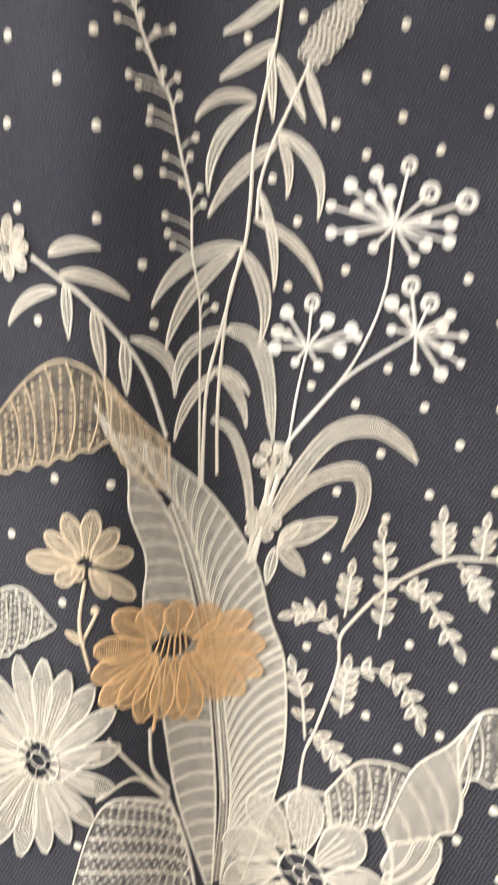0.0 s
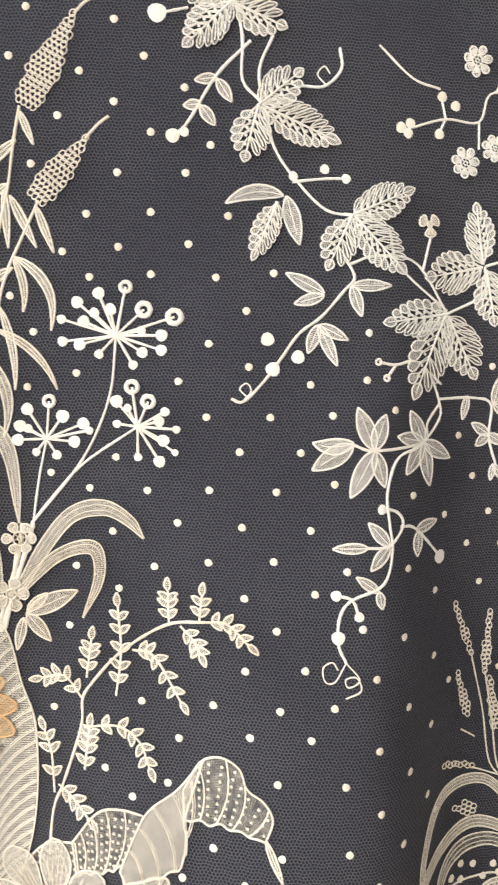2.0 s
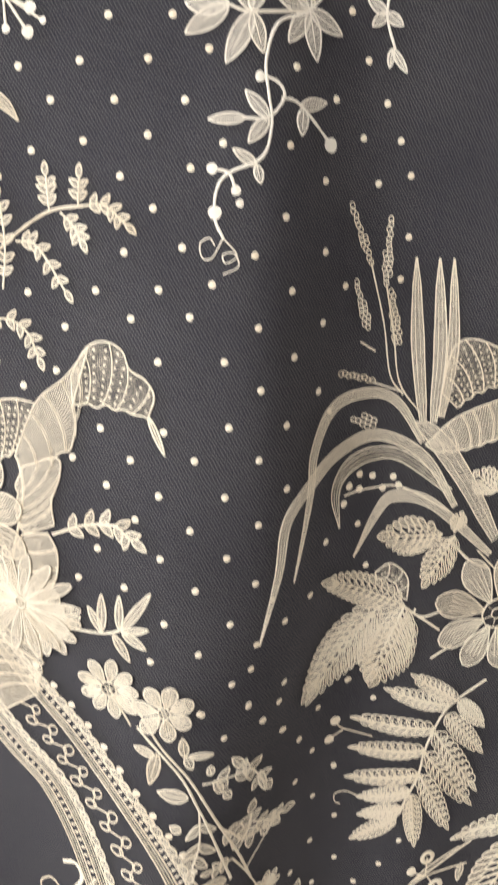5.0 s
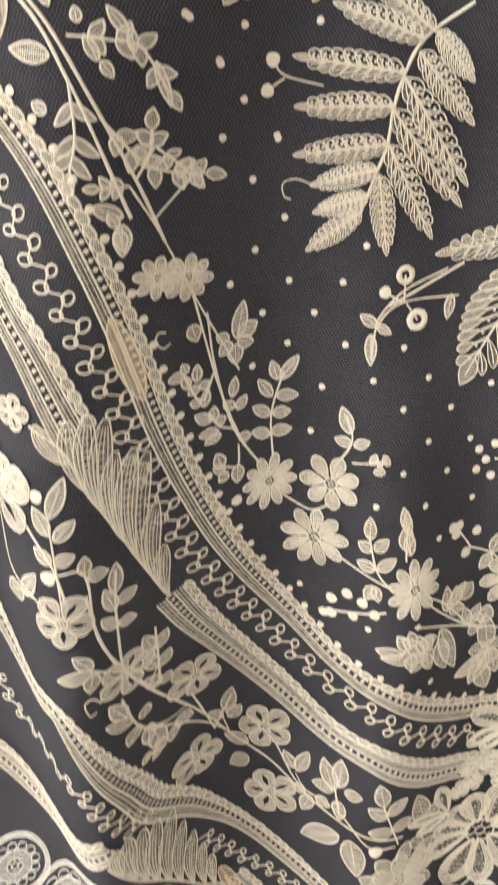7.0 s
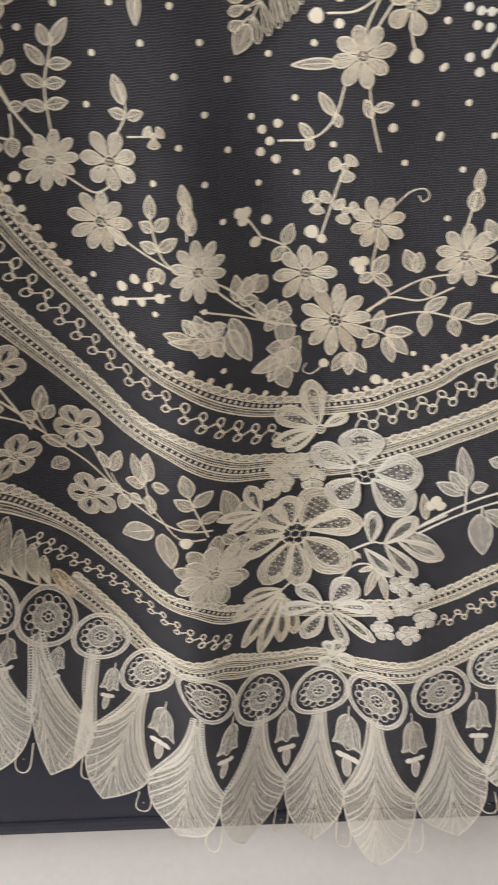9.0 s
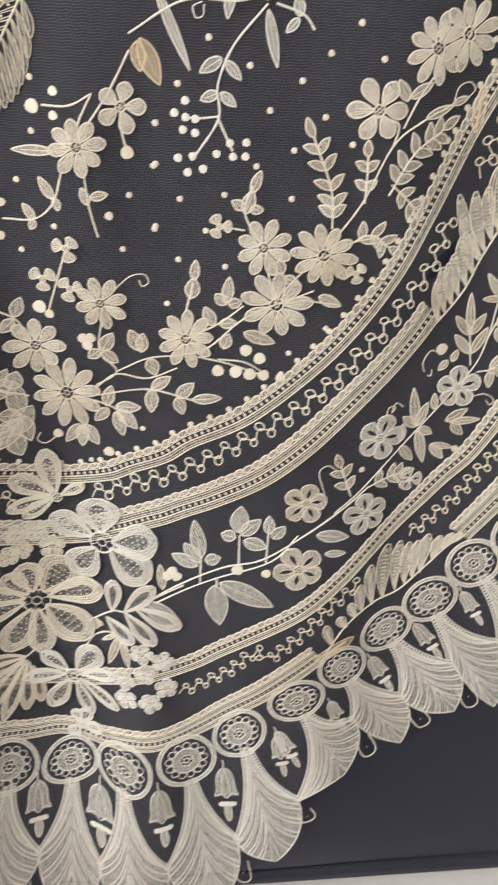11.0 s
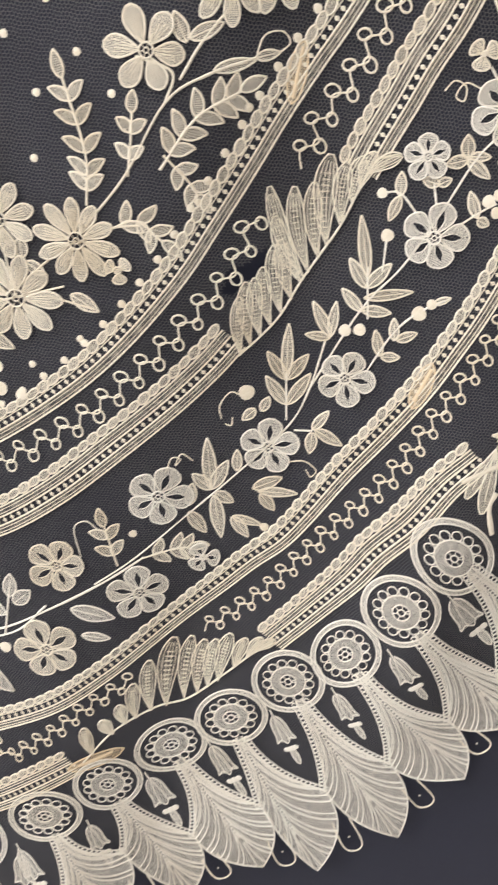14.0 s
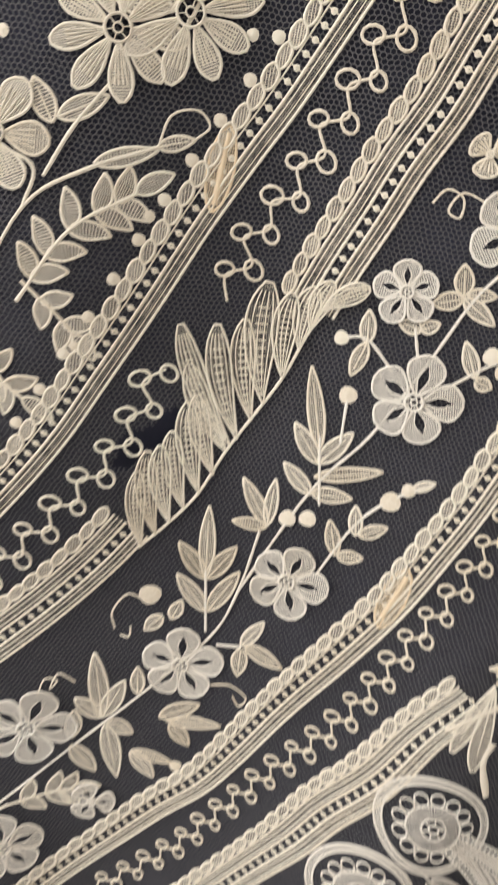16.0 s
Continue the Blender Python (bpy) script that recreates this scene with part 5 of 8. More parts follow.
berry(s, 176.0, 1175.8, 1.8, tone="white", hollow=True)
s = spray("scroll_leaf", [(56.1, 954.1), (57.7, 936.9), (47.5, 897.2)], w=1.5, label="large scrolling leaf of ribbed and dotted clothwork")
panel(s, [(83.5, 991.9), (91.0, 1004.6), (99.6, 1008.1), (107.7, 1004.5), (110.9, 996.3), (117.7, 992.0), (121.4, 984.9), (118.2, 975.6)], [(83.6, 979.8), (89.7, 979.6), (95.8, 979.3), (100.6, 979.2), (105.3, 978.4), (110.0, 977.4), (113.5, 976.5), (117.7, 975.6)], 4, open_work=True)
leaf(s, 118.2, 976.4, 125.0, 959.0, 2.7)
panel(s, [(92.5, 1005.9), (81.0, 991.9), (66.2, 979.8), (54.8, 955.2)], [(83.6, 979.8), (84.2, 967.7), (79.3, 958.3), (57.1, 950.3)], 5)
panel(s, [(32.7, 961.9), (44.4, 977.8), (54.9, 981.2), (65.7, 979.8)], [(34.5, 948.2), (45.6, 952.5), (50.9, 954.7), (55.7, 957.8)], 4, open_work=True)
panel(s, [(3.3, 938.2), (18.5, 957.2), (34.0, 962.1)], [(8.0, 929.6), (22.5, 937.0), (35.8, 947.9)], 3, open_work=True)
panel(s, [(58.4, 950.7), (74.9, 955.3), (75.8, 946.8), (71.5, 935.7), (72.2, 924.5)], [(54.1, 941.4), (55.1, 936.5), (53.5, 931.1), (54.5, 924.9), (56.7, 918.9)], 5)
panel(s, [(69.0, 920.5), (72.8, 911.8), (71.7, 899.9), (66.5, 888.2), (62.5, 863.3)], [(56.7, 918.9), (48.1, 905.8), (44.5, 893.2), (46.5, 882.2), (47.5, 857.7)], 6)
panel(s, [(31.9, 892.4), (27.3, 861.5), (18.3, 809.5)], [(-1.1, 888.1), (1.1, 850.6), (8.9, 808.3)], 6, open_work=True)
panel(s, [(34.2, 885.9), (29.0, 846.0), (23.8, 804.0)], [(58.6, 863.7), (60.1, 852.8), (55.2, 830.6)], 6, slant=0.4)
ladder("openwork_braid", smooth([(32.6, 890.6), (25.6, 854.5), (18.3, 809.5)], 8), 2.6, 3.0)
s = spray("large_flower", [(24.3, 923.3), (26.3, 912.4)], label="large open flower with pointed petals")
flower(s, 23.1, 923.0, 36.7, 10, 15, wide=1.15, up=1.3)
s = spray("star_flower", [(52.0, 883.8), (54.4, 879.3)])
flower(s, 52.0, 883.8, 28.2, 14, 0, core=0.1, wide=0.8, up=1.2)
flower(s, 1.4, 805.0, 18.4, 9, 0, core=0.2)
s = spray("scroll_leaf", [(-29.6, 1087.1), (-21.4, 1060.2), (-15.0, 1025.3), (-12.1, 993.1), (-10.1, 952.4)], w=1.2, label="tall ribbed leaf with an openwork vein")
panel(s, [(-48.3, 1117.7), (-27.1, 1086.6), (-18.8, 1059.8), (-12.3, 1024.9), (-9.3, 992.6), (-7.1, 952.0), (-12.0, 911.6)], [(-38.4, 1113.1), (-14.8, 1089.9), (3.0, 1060.5), (9.9, 1034.5), (16.3, 1011.5), (14.1, 964.0), (-3.0, 910.6)], 36, slant=-5.0)
panel(s, [(-56.5, 1128.7), (-45.7, 1106.8), (-45.1, 1087.5), (-39.5, 1066.9), (-41.0, 1044.9), (-35.3, 1005.1), (-29.4, 958.1), (-18.2, 913.2)], [(-52.5, 1118.0), (-32.8, 1087.7), (-24.6, 1060.9), (-18.6, 1026.0), (-16.4, 1007.2), (-15.2, 993.7), (-13.6, 953.0), (-15.5, 912.4)], 28)
ladder("openwork_braid", smooth([(-29.6, 1087.1), (-21.4, 1060.2), (-15.0, 1025.3), (-12.1, 993.1), (-10.1, 952.4), (-13.6, 914.7)], 8), 3.0, 2.6)
s = spray("orange_flower", [(-36.5, 1008.0), (-38.5, 993.3)], tone="orange", label="orange-stained flower with broad fringed petals")
leaf(s, -22.4, 1029.3, 1.9, 1036.2, 10.2, 0, "petal", tone="orange", up=1.60)
leaf(s, -21.1, 1027.0, 7.4, 1023.7, 10.7, 0, "petal", tone="orange", up=1.72)
leaf(s, -21.4, 1025.1, 6.0, 1011.0, 10.8, 0, "petal", tone="orange", up=1.60)
leaf(s, -23.3, 1024.2, -1.7, 1002.1, 10.9, 0, "petal", tone="orange", up=1.72)
leaf(s, -25.4, 1024.5, -10.1, 1001.2, 10.4, 0, "petal", tone="orange", up=1.60)
leaf(s, -26.2, 1023.3, -22.0, 994.5, 10.2, 0, "petal", tone="orange", up=1.72)
leaf(s, -29.5, 1024.3, -28.8, 996.7, 9.5, 0, "petal", tone="orange", up=1.60)
leaf(s, -32.7, 1025.3, -35.4, 999.1, 9.4, 0, "petal", tone="orange", up=1.72)
leaf(s, -36.5, 1026.2, -42.9, 1000.0, 9.6, 0, "petal", tone="orange", up=1.60)
leaf(s, -35.6, 1026.9, -50.2, 1008.1, 9.6, 0, "petal", tone="orange", up=1.72)
leaf(s, -37.5, 1027.7, -57.6, 1010.4, 10.1, 0, "petal", tone="orange", up=1.60)
leaf(s, -38.3, 1029.6, -60.5, 1021.4, 10.5, 0, "petal", tone="orange", up=1.72)
leaf(s, -38.1, 1031.5, -59.4, 1033.2, 10.4, 0, "petal", tone="orange", up=1.60)
leaf(s, -36.0, 1033.4, -51.2, 1047.5, 11.0, 0, "petal", tone="orange", up=1.72)
leaf(s, -35.3, 1033.7, -39.8, 1048.1, 11.1, 0, "petal", tone="orange", up=1.60)
leaf(s, -28.8, 1032.2, -26.9, 1047.1, 11.4, 0, "petal", tone="orange", up=1.72)
leaf(s, -25.9, 1030.8, -12.2, 1041.0, 12.0, 0, "petal", tone="orange", up=1.60)
darned_slit(s, (-38.0, 1031.4), (-22.7, 1029.5))
s = spray("scroll_leaf", [(-51.8, 1134.3), (-44.1, 1125.4)], w=1.2, tone="tan", label="tan ribbed leaf tip turned over")
panel(s, [(-103.4, 1114.8), (-84.7, 1135.7), (-70.1, 1144.7), (-57.5, 1141.1), (-50.3, 1131.1)], [(-104.4, 1097.7), (-81.3, 1104.7), (-69.3, 1108.6), (-58.5, 1112.0), (-51.1, 1114.9)], 6, tone="tan", open_work=True)
panel(s, [(-52.6, 1138.5), (-42.2, 1124.2), (-30.3, 1110.9)], [(-50.7, 1114.2), (-42.7, 1100.4), (-30.5, 1092.9)], 5, tone="tan")
s = spray("daisy_sprig", [(-62.3, 1061.0), (-65.2, 1042.5), (-61.9, 1023.9)], [(-57.4, 1049.5), (-63.2, 1038.0)], tone="tan", label="tan daisy on a thin stalk")
leaf(s, -65.1, 1067.9, -86.4, 1066.7, 8.3, 0, "petal", tone="tan", up=0.6)
leaf(s, -64.0, 1069.5, -77.7, 1078.5, 7.1, 0, "petal", tone="tan", up=0.6)
leaf(s, -62.8, 1070.6, -69.1, 1086.8, 7.6, 0, "petal", tone="tan", up=0.6)
leaf(s, -61.1, 1070.8, -58.2, 1088.0, 7.3, 0, "petal", tone="tan", up=0.6)
leaf(s, -59.8, 1069.7, -49.7, 1080.3, 6.8, 0, "petal", tone="tan", up=0.6)
leaf(s, -59.0, 1068.3, -44.4, 1070.4, 7.3, 0, "petal", tone="tan", up=0.6)
leaf(s, -59.0, 1065.7, -44.2, 1052.5, 6.5, 0, "petal", tone="tan", up=0.6)
leaf(s, -60.4, 1065.8, -53.6, 1054.8, 5.7, 0, "petal", tone="tan", up=0.6)
leaf(s, -63.4, 1066.6, -73.8, 1059.8, 7.1, 0, "petal", tone="tan", up=0.6)
leaf(s, -62.4, 1066.8, -66.7, 1061.8, 5.0, 0, "petal", tone="tan", up=0.6)
leaf(s, -63.3, 1035.6, -71.1, 1039.5, 3.0, tone="tan")
berry(s, -58.9, 1049.1, 1.7, tone="tan")
s = spray("daisy_sprig", [(-78.1, 971.7), (-58.3, 989.7)], [(-61.4, 966.9), (-45.7, 974.4), (-32.8, 958.9)], [(-56.0, 994.4), (-41.4, 972.9), (-32.7, 961.6)], [(-39.8, 995.3), (-39.1, 977.2), (-32.7, 964.2)], label="large pale daisy with many narrow petals")
flower(s, -85.9, 980.8, 48.0, 17, 5, core=0.2, wide=0.9, squash=0.64, tilt=72)
s = spray("dotted_leaf", [(-32.8, 958.9), (-26.2, 934.7), (-21.8, 905.1)])
panel(s, [(-75.8, 916.3), (-64.3, 953.8), (-54.7, 966.4), (-41.2, 962.9)], [(-26.6, 907.1), (-26.3, 929.2), (-30.6, 952.7), (-36.1, 960.4)], 7, open_work=True)
panel(s, [(-104.8, 1049.7), (-89.2, 1053.5), (-74.6, 1041.3)], [(-106.7, 1017.7), (-93.2, 1027.5), (-75.9, 1039.8)], 4, open_work=True)
s = spray("wheat_sprig", [(229.6, 1037.9), (237.3, 1007.4), (241.0, 980.9), (248.0, 970.2)], [(238.0, 1027.4), (242.7, 1001.2), (246.2, 976.2), (257.8, 959.3)], [(233.0, 993.3), (224.4, 998.8)], [(231.5, 977.5), (247.1, 971.7)], w=0.9, label="wheat ears of small thread loops")
cone_head(s, 229.6, 1037.9, 218.3, 1064.9, 4.8)
cone_head(s, 238.0, 1027.4, 239.1, 1058.2, 5.3)
cone_head(s, 228.7, 1005.9, 221.6, 1028.4, 5.6)
cone_head(s, 244.6, 997.6, 241.2, 1022.9, 5.9)
cone_head(s, 231.5, 978.4, 213.2, 984.4, 4.3)
s = spray("blade_tuft", [(214.9, 920.5), (231.4, 921.7), (248.6, 920.8), (274.8, 905.4)], [(292.3, 881.1), (303.9, 868.2)], w=1.0, label="arching blades with a stalk of berries")
strap(s, (258.8, 944.5), (246.5, 964.9), (232.6, 971.9), (208.8, 968.6), (196.7, 950.5), (193.8, 928.4), (184.6, 888.2), w=5.5)
strap(s, (277.8, 908.0), (260.2, 936.4), (235.0, 949.7), (211.0, 944.5), (197.0, 936.8), (181.0, 922.7), (175.9, 895.9), (166.1, 861.7), w=6.5)
strap(s, (274.7, 916.5), (248.9, 937.0), (231.8, 940.0), (216.8, 934.9), (209.7, 923.7), (212.3, 904.0), w=7.4, mat=2)
strap(s, (300.3, 877.5), (277.9, 899.5), (260.1, 913.3), (242.9, 916.1), (234.1, 907.8), (221.3, 884.8), w=6.2)
strap(s, (303.0, 886.1), (283.5, 921.5), (265.9, 946.8), (254.7, 955.3), w=11.0)
strap(s, (258.9, 955.1), (255.5, 993.9), (253.0, 1039.6), w=6.8)
strap(s, (264.5, 954.8), (267.0, 993.3), (264.7, 1039.0), w=6.8)
strap(s, (268.7, 957.3), (273.8, 993.0), (271.9, 1038.7), w=5.7)
berry(s, 231.6, 928.5, 1.9)
berry(s, 243.0, 927.0, 1.9)
berry(s, 237.2, 921.4, 1.9)
berry(s, 245.8, 922.3, 1.9)
berry(s, 224.1, 922.3, 2.0)
berry(s, 218.1, 925.0, 2.0)
berry(s, 214.8, 916.4, 2.0)
berry(s, 224.3, 930.3, 1.9)
cone_head(s, 232.2, 956.4, 220.6, 959.5, 8.2)
panel(s, [(268.6, 970.3), (273.8, 993.0), (284.4, 997.9), (300.8, 991.7)], [(277.0, 962.1), (285.3, 968.2), (293.5, 971.7), (301.7, 973.9)], 4, open_work=True)
panel(s, [(260.2, 943.1), (277.1, 956.9), (302.1, 966.2)], [(265.9, 938.8), (283.1, 939.3), (303.1, 945.0)], 5)
s = spray("leaf_group", [(250.3, 852.8), (260.6, 845.1), (273.0, 847.0)], [(275.1, 889.8), (287.8, 875.6), (300.8, 868.5)], label="group of broad veined leaves")
leaf(s, 250.3, 853.4, 201.5, 877.4, 17.2, 0, "lobed")
leaf(s, 236.7, 853.2, 191.3, 805.8, 29.2, 0, "lobed")
leaf(s, 250.9, 852.5, 231.0, 805.2, 29.4, 0, "lobed")
leaf(s, 270.5, 893.0, 234.5, 894.4, 20.6, 0, "lobed")
leaf(s, 278.1, 891.0, 260.4, 862.6, 17.1, 0, "lobed")
leaf(s, 278.0, 893.8, 282.3, 904.9, 9.4, 0, "lobed")
leaf(s, 301.6, 914.9, 287.7, 926.8, 15.9, 0, "lobed")
panel(s, [(233.8, 873.7), (242.6, 878.4), (251.9, 869.7), (252.1, 856.3)], [(235.2, 869.2), (239.6, 869.8), (245.5, 865.7), (248.5, 858.0)], 3, open_work=True)
s = spray("large_flower", [(267.5, 817.8), (280.1, 824.2)])
flower(s, 307.2, 840.1, 38.2, 9, 0, core=0.24, wide=1.1)
s = spray("berry_sprig", [(213.9, 780.2), (218.7, 773.5), (235.8, 767.8)], [(210.5, 767.7), (218.7, 772.4)], w=0.9)
berry(s, 213.9, 780.2, 3.2)
berry(s, 210.5, 767.7, 3.0)
curl(s, (218.3, 718.9), (215.1, 721.0), (215.2, 726.6), (221.7, 728.1), (229.5, 724.7))
s = spray("berry_sprig", [(300.4, 665.3), (270.5, 665.9), (257.2, 655.1), (253.7, 638.6)], [(272.2, 679.4), (271.2, 665.7)], [(277.9, 656.3), (272.3, 665.4)], [(261.7, 672.1), (270.5, 665.9)], w=1.0, label="sprig with ring-shaped berries")
berry(s, 272.2, 679.4, 4.8, hollow=True)
berry(s, 277.9, 656.3, 5.6, hollow=True)
berry(s, 261.7, 672.1, 3.1)
leaf(s, 257.2, 655.9, 249.2, 661.6, 5.1)
leaf(s, 257.2, 655.9, 264.1, 651.1, 4.1)
leaf(s, 254.1, 651.7, 253.3, 636.0, 5.7)
leaf(s, 296.6, 666.3, 293.9, 654.2, 5.1)
s = spray("flower_sprig", [(102.9, 841.2), (115.5, 817.4), (129.6, 797.3), (141.0, 770.6), (153.0, 738.1), (160.7, 710.8)], [(105.3, 824.8), (124.6, 800.6), (133.5, 778.9), (139.0, 761.8), (149.2, 723.1)], [(92.8, 843.0), (102.4, 824.4)], label="long drooping sprig with small flowers and leaflets")
flower(s, 92.8, 843.0, 15.4, 9, 0, core=0.25)
flower(s, 119.2, 834.9, 15.0, 7, 20, core=0.2)
leaf(s, 113.4, 810.2, 103.5, 813.1, 4.6)
leaf(s, 114.9, 811.7, 109.9, 793.4, 5.9)
leaf(s, 128.1, 810.4, 127.3, 820.8, 4.7)
leaf(s, 130.1, 810.2, 142.2, 808.7, 3.5)
leaf(s, 128.6, 810.3, 131.4, 802.9, 4.4)
leaf(s, 128.8, 786.3, 113.8, 790.1, 7.2)
leaf(s, 146.4, 724.3, 134.9, 730.0, 6.1)
leaf(s, 145.6, 721.3, 144.0, 708.3, 7.0)
frond(s, [(135.9, 792.8), (150.4, 790.5), (161.4, 787.2), (169.5, 770.8)], 4, 8.7, 4.6)
frond(s, [(134.0, 778.2), (133.3, 757.4), (129.3, 744.2)], 3, 11.3, 4.2)
frond(s, [(143.2, 763.4), (159.2, 742.6), (180.5, 736.0)], 5, 8.9, 5.0)
frond(s, [(153.0, 738.1), (159.4, 747.7), (161.4, 756.9)], 2, 8.2, 5.0)
s = spray("leaf_spray", [(70.9, 920.2), (86.6, 925.1), (102.2, 926.0)], [(72.6, 873.7), (91.5, 872.7), (101.2, 875.6)], label="short spray of oval leaflets")
frond(s, [(70.9, 920.2), (86.6, 925.1), (99.6, 926.0), (108.1, 919.9)], 5, 8.2, 3.6)
leaf(s, 91.7, 874.0, 92.5, 892.7, 4.2)
leaf(s, 91.6, 873.2, 85.6, 886.1, 3.8)
leaf(s, 99.9, 875.6, 100.9, 892.8, 3.7)
leaf(s, 101.2, 875.6, 115.6, 895.1, 4.1)
leaf(s, 101.1, 874.6, 114.0, 877.2, 3.3)
leaf(s, 101.1, 874.3, 112.2, 867.0, 4.2)
leaf(s, 96.9, 872.9, 104.1, 859.6, 4.3)
leaf(s, 72.6, 873.7, 81.7, 880.4, 4.3)
flower(s, 63.0, 876.0, 18.3, 12, 0, core=0.1)
tape("woven_tape", smooth([(1.3, 682.1), (43.6, 688.2), (67.3, 705.6), (79.3, 722.2)], 8), 0.0, 4.0)
tape("woven_tape", smooth([(-0.4, 670.8), (49.9, 681.9), (79.6, 708.4)], 8), 0.0, 4.0)
curl(s, (44.6, 695.8), (43.8, 702.6), (49.9, 708.2), (54.8, 704.9), (50.5, 699.7), w=1.0)
curl(s, (59.0, 723.5), (66.2, 726.3), (69.6, 719.6), (64.2, 709.1), (51.7, 695.0), w=2.2)
s = spray("flower_sprig", [(54.6, 640.2), (73.3, 624.4), (82.4, 601.6), (95.4, 576.6), (99.8, 554.0)], label="sprig of five-petalled flowers and leaves")
flower(s, 69.8, 608.6, 21.5, 5, 18, core=0.2, wide=0.98, slots=True)
flower(s, 70.0, 682.2, 9.9, 5, 18, core=0.2, wide=0.98, slots=True)
s = spray("berry_sprig", [(294.4, 679.7), (271.8, 671.8), (258.9, 660.3), (255.6, 650.2)], w=1.0)
s = spray("flower_sprig", [(108.0, 555.6), (111.2, 522.3), (124.9, 477.9), (140.4, 440.9), (161.5, 402.9), (185.4, 381.7), (206.2, 360.1), (234.8, 346.4), (263.6, 336.5)], label="border sprig of five-petalled flowers and leaves")
leaf(s, 278.9, 336.8, 273.5, 365.2, 12.1)
leaf(s, 278.9, 336.8, 291.4, 349.8, 10.7)
leaf(s, 278.9, 334.2, 294.6, 322.7, 11.6)
flower(s, 260.7, 300.2, 28.9, 9, 0, core=0.2, wide=0.9)
plume_scroll([(95.9, 642.0), (109.0, 629.5), (117.0, 604.7), (125.3, 580.3), (133.9, 552.1), (141.6, 529.2)], [(111.4, 622.2, 98.6, 642.1, 9.0, 0.07), (116.2, 607.4, 113.2, 642.2, 11.0, 0.07), (120.4, 595.7, 121.2, 642.6, 11.0, 0.07), (124.5, 583.1, 128.2, 639.2, 11.0, 0.07), (127.0, 575.0, 129.8, 622.2, 10.0, 0.07), (131.2, 561.2, 137.3, 620.8, 11.0, 0.07), (134.8, 549.6, 142.5, 616.2, 11.0, 0.07), (138.5, 537.4, 143.0, 587.7, 10.0, 0.07), (141.6, 529.2, 143.4, 561.8, 9.0, 0.07)])
plume_scroll([(92.8, 378.9), (111.0, 339.0), (132.0, 293.7), (146.6, 280.9)], [(99.7, 367.0, 98.9, 389.5, 9.0, 0.05), (105.1, 355.3, 105.0, 391.1, 10.0, 0.05), (109.5, 345.0, 111.5, 386.6, 10.0, 0.05), (113.9, 333.2, 117.7, 381.0, 10.0, 0.05), (118.6, 321.3, 124.9, 373.1, 10.0, 0.05), (123.8, 309.5, 128.8, 355.8, 9.0, 0.05), (129.6, 298.7, 133.1, 339.7, 9.0, 0.05), (136.1, 289.7, 137.1, 323.9, 8.0, 0.05), (141.9, 284.2, 141.7, 310.3, 7.0, 0.05)])
plume_scroll([(578.3, 512.8), (587.1, 522.9), (594.8, 534.0), (601.5, 550.0), (608.4, 563.7), (615.0, 577.2), (619.5, 590.9), (622.8, 600.5), (626.5, 607.4), (635.4, 609.7)], [(579.2, 513.2, 575.0, 540.7, 7.0, 0.05), (583.1, 518.4, 577.1, 547.7, 8.0, 0.05), (587.1, 522.9, 580.9, 549.9, 8.0, 0.05), (591.0, 528.5, 583.7, 554.9, 8.0, 0.05), (595.0, 534.7, 587.5, 565.3, 9.0, 0.05), (598.8, 541.6, 589.8, 567.8, 8.0, 0.05), (601.5, 550.0, 585.7, 577.6, 8.5, 0.05), (602.6, 552.1, 581.5, 589.8, 8.0, 0.05), (604.4, 554.8, 592.3, 590.9, 9.0, 0.05), (607.8, 561.7, 600.6, 593.5, 9.0, 0.05), (610.4, 567.9, 605.8, 606.0, 12.0, 0.05), (615.0, 577.2, 613.4, 603.9, 9.0, 0.05), (618.4, 587.1, 619.8, 606.9, 9.0, 0.05), (620.6, 593.9, 624.4, 609.5, 8.0, 0.05), (622.8, 600.5, 635.4, 609.7, 7.0, 0.05)])
plume_scroll([(522.8, 268.4), (537.7, 289.8), (558.1, 303.1), (577.0, 309.5), (595.1, 328.9), (607.6, 344.6), (617.7, 354.4)], [(527.9, 274.0, 521.4, 292.4, 8.0, 0.04), (537.8, 288.0, 530.5, 297.8, 8.0, 0.04), (544.0, 294.4, 539.1, 307.8, 8.0, 0.04), (549.1, 297.2, 545.5, 321.2, 9.0, 0.04), (556.8, 301.4, 552.7, 336.1, 10.0, 0.04), (564.8, 304.1, 564.6, 350.7, 13.0, 0.04), (574.1, 309.4, 574.0, 351.4, 10.0, 0.04), (580.9, 313.5, 581.2, 349.5, 10.0, 0.04), (586.2, 317.9, 587.3, 350.5, 9.0, 0.04), (591.5, 322.6, 594.7, 355.4, 10.0, 0.04), (598.9, 333.4, 603.4, 354.1, 8.0, 0.04), (605.0, 342.1, 611.7, 356.3, 7.0, 0.04), (608.7, 346.7, 618.8, 356.4, 6.0, 0.04)])
s = spray("flower_sprig", [(375.2, 640.3), (367.7, 626.0), (365.7, 613.7)], [(395.3, 661.3), (384.0, 641.3), (370.9, 623.2)], [(357.1, 601.0), (350.8, 583.1), (338.8, 573.3), (321.3, 572.7)], [(369.0, 599.4), (370.8, 583.1), (374.8, 565.9)], [(348.5, 633.7), (363.1, 634.1), (375.2, 640.3)], [(389.4, 635.7), (390.1, 622.2), (392.5, 612.4)], w=1.1, label="drooping sprig with a flower and berries")
flower(s, 365.7, 613.7, 14.9, 8, 10, core=0.2)
flower(s, 389.9, 634.4, 12.8, 5, 0, core=0.2, wide=0.9)
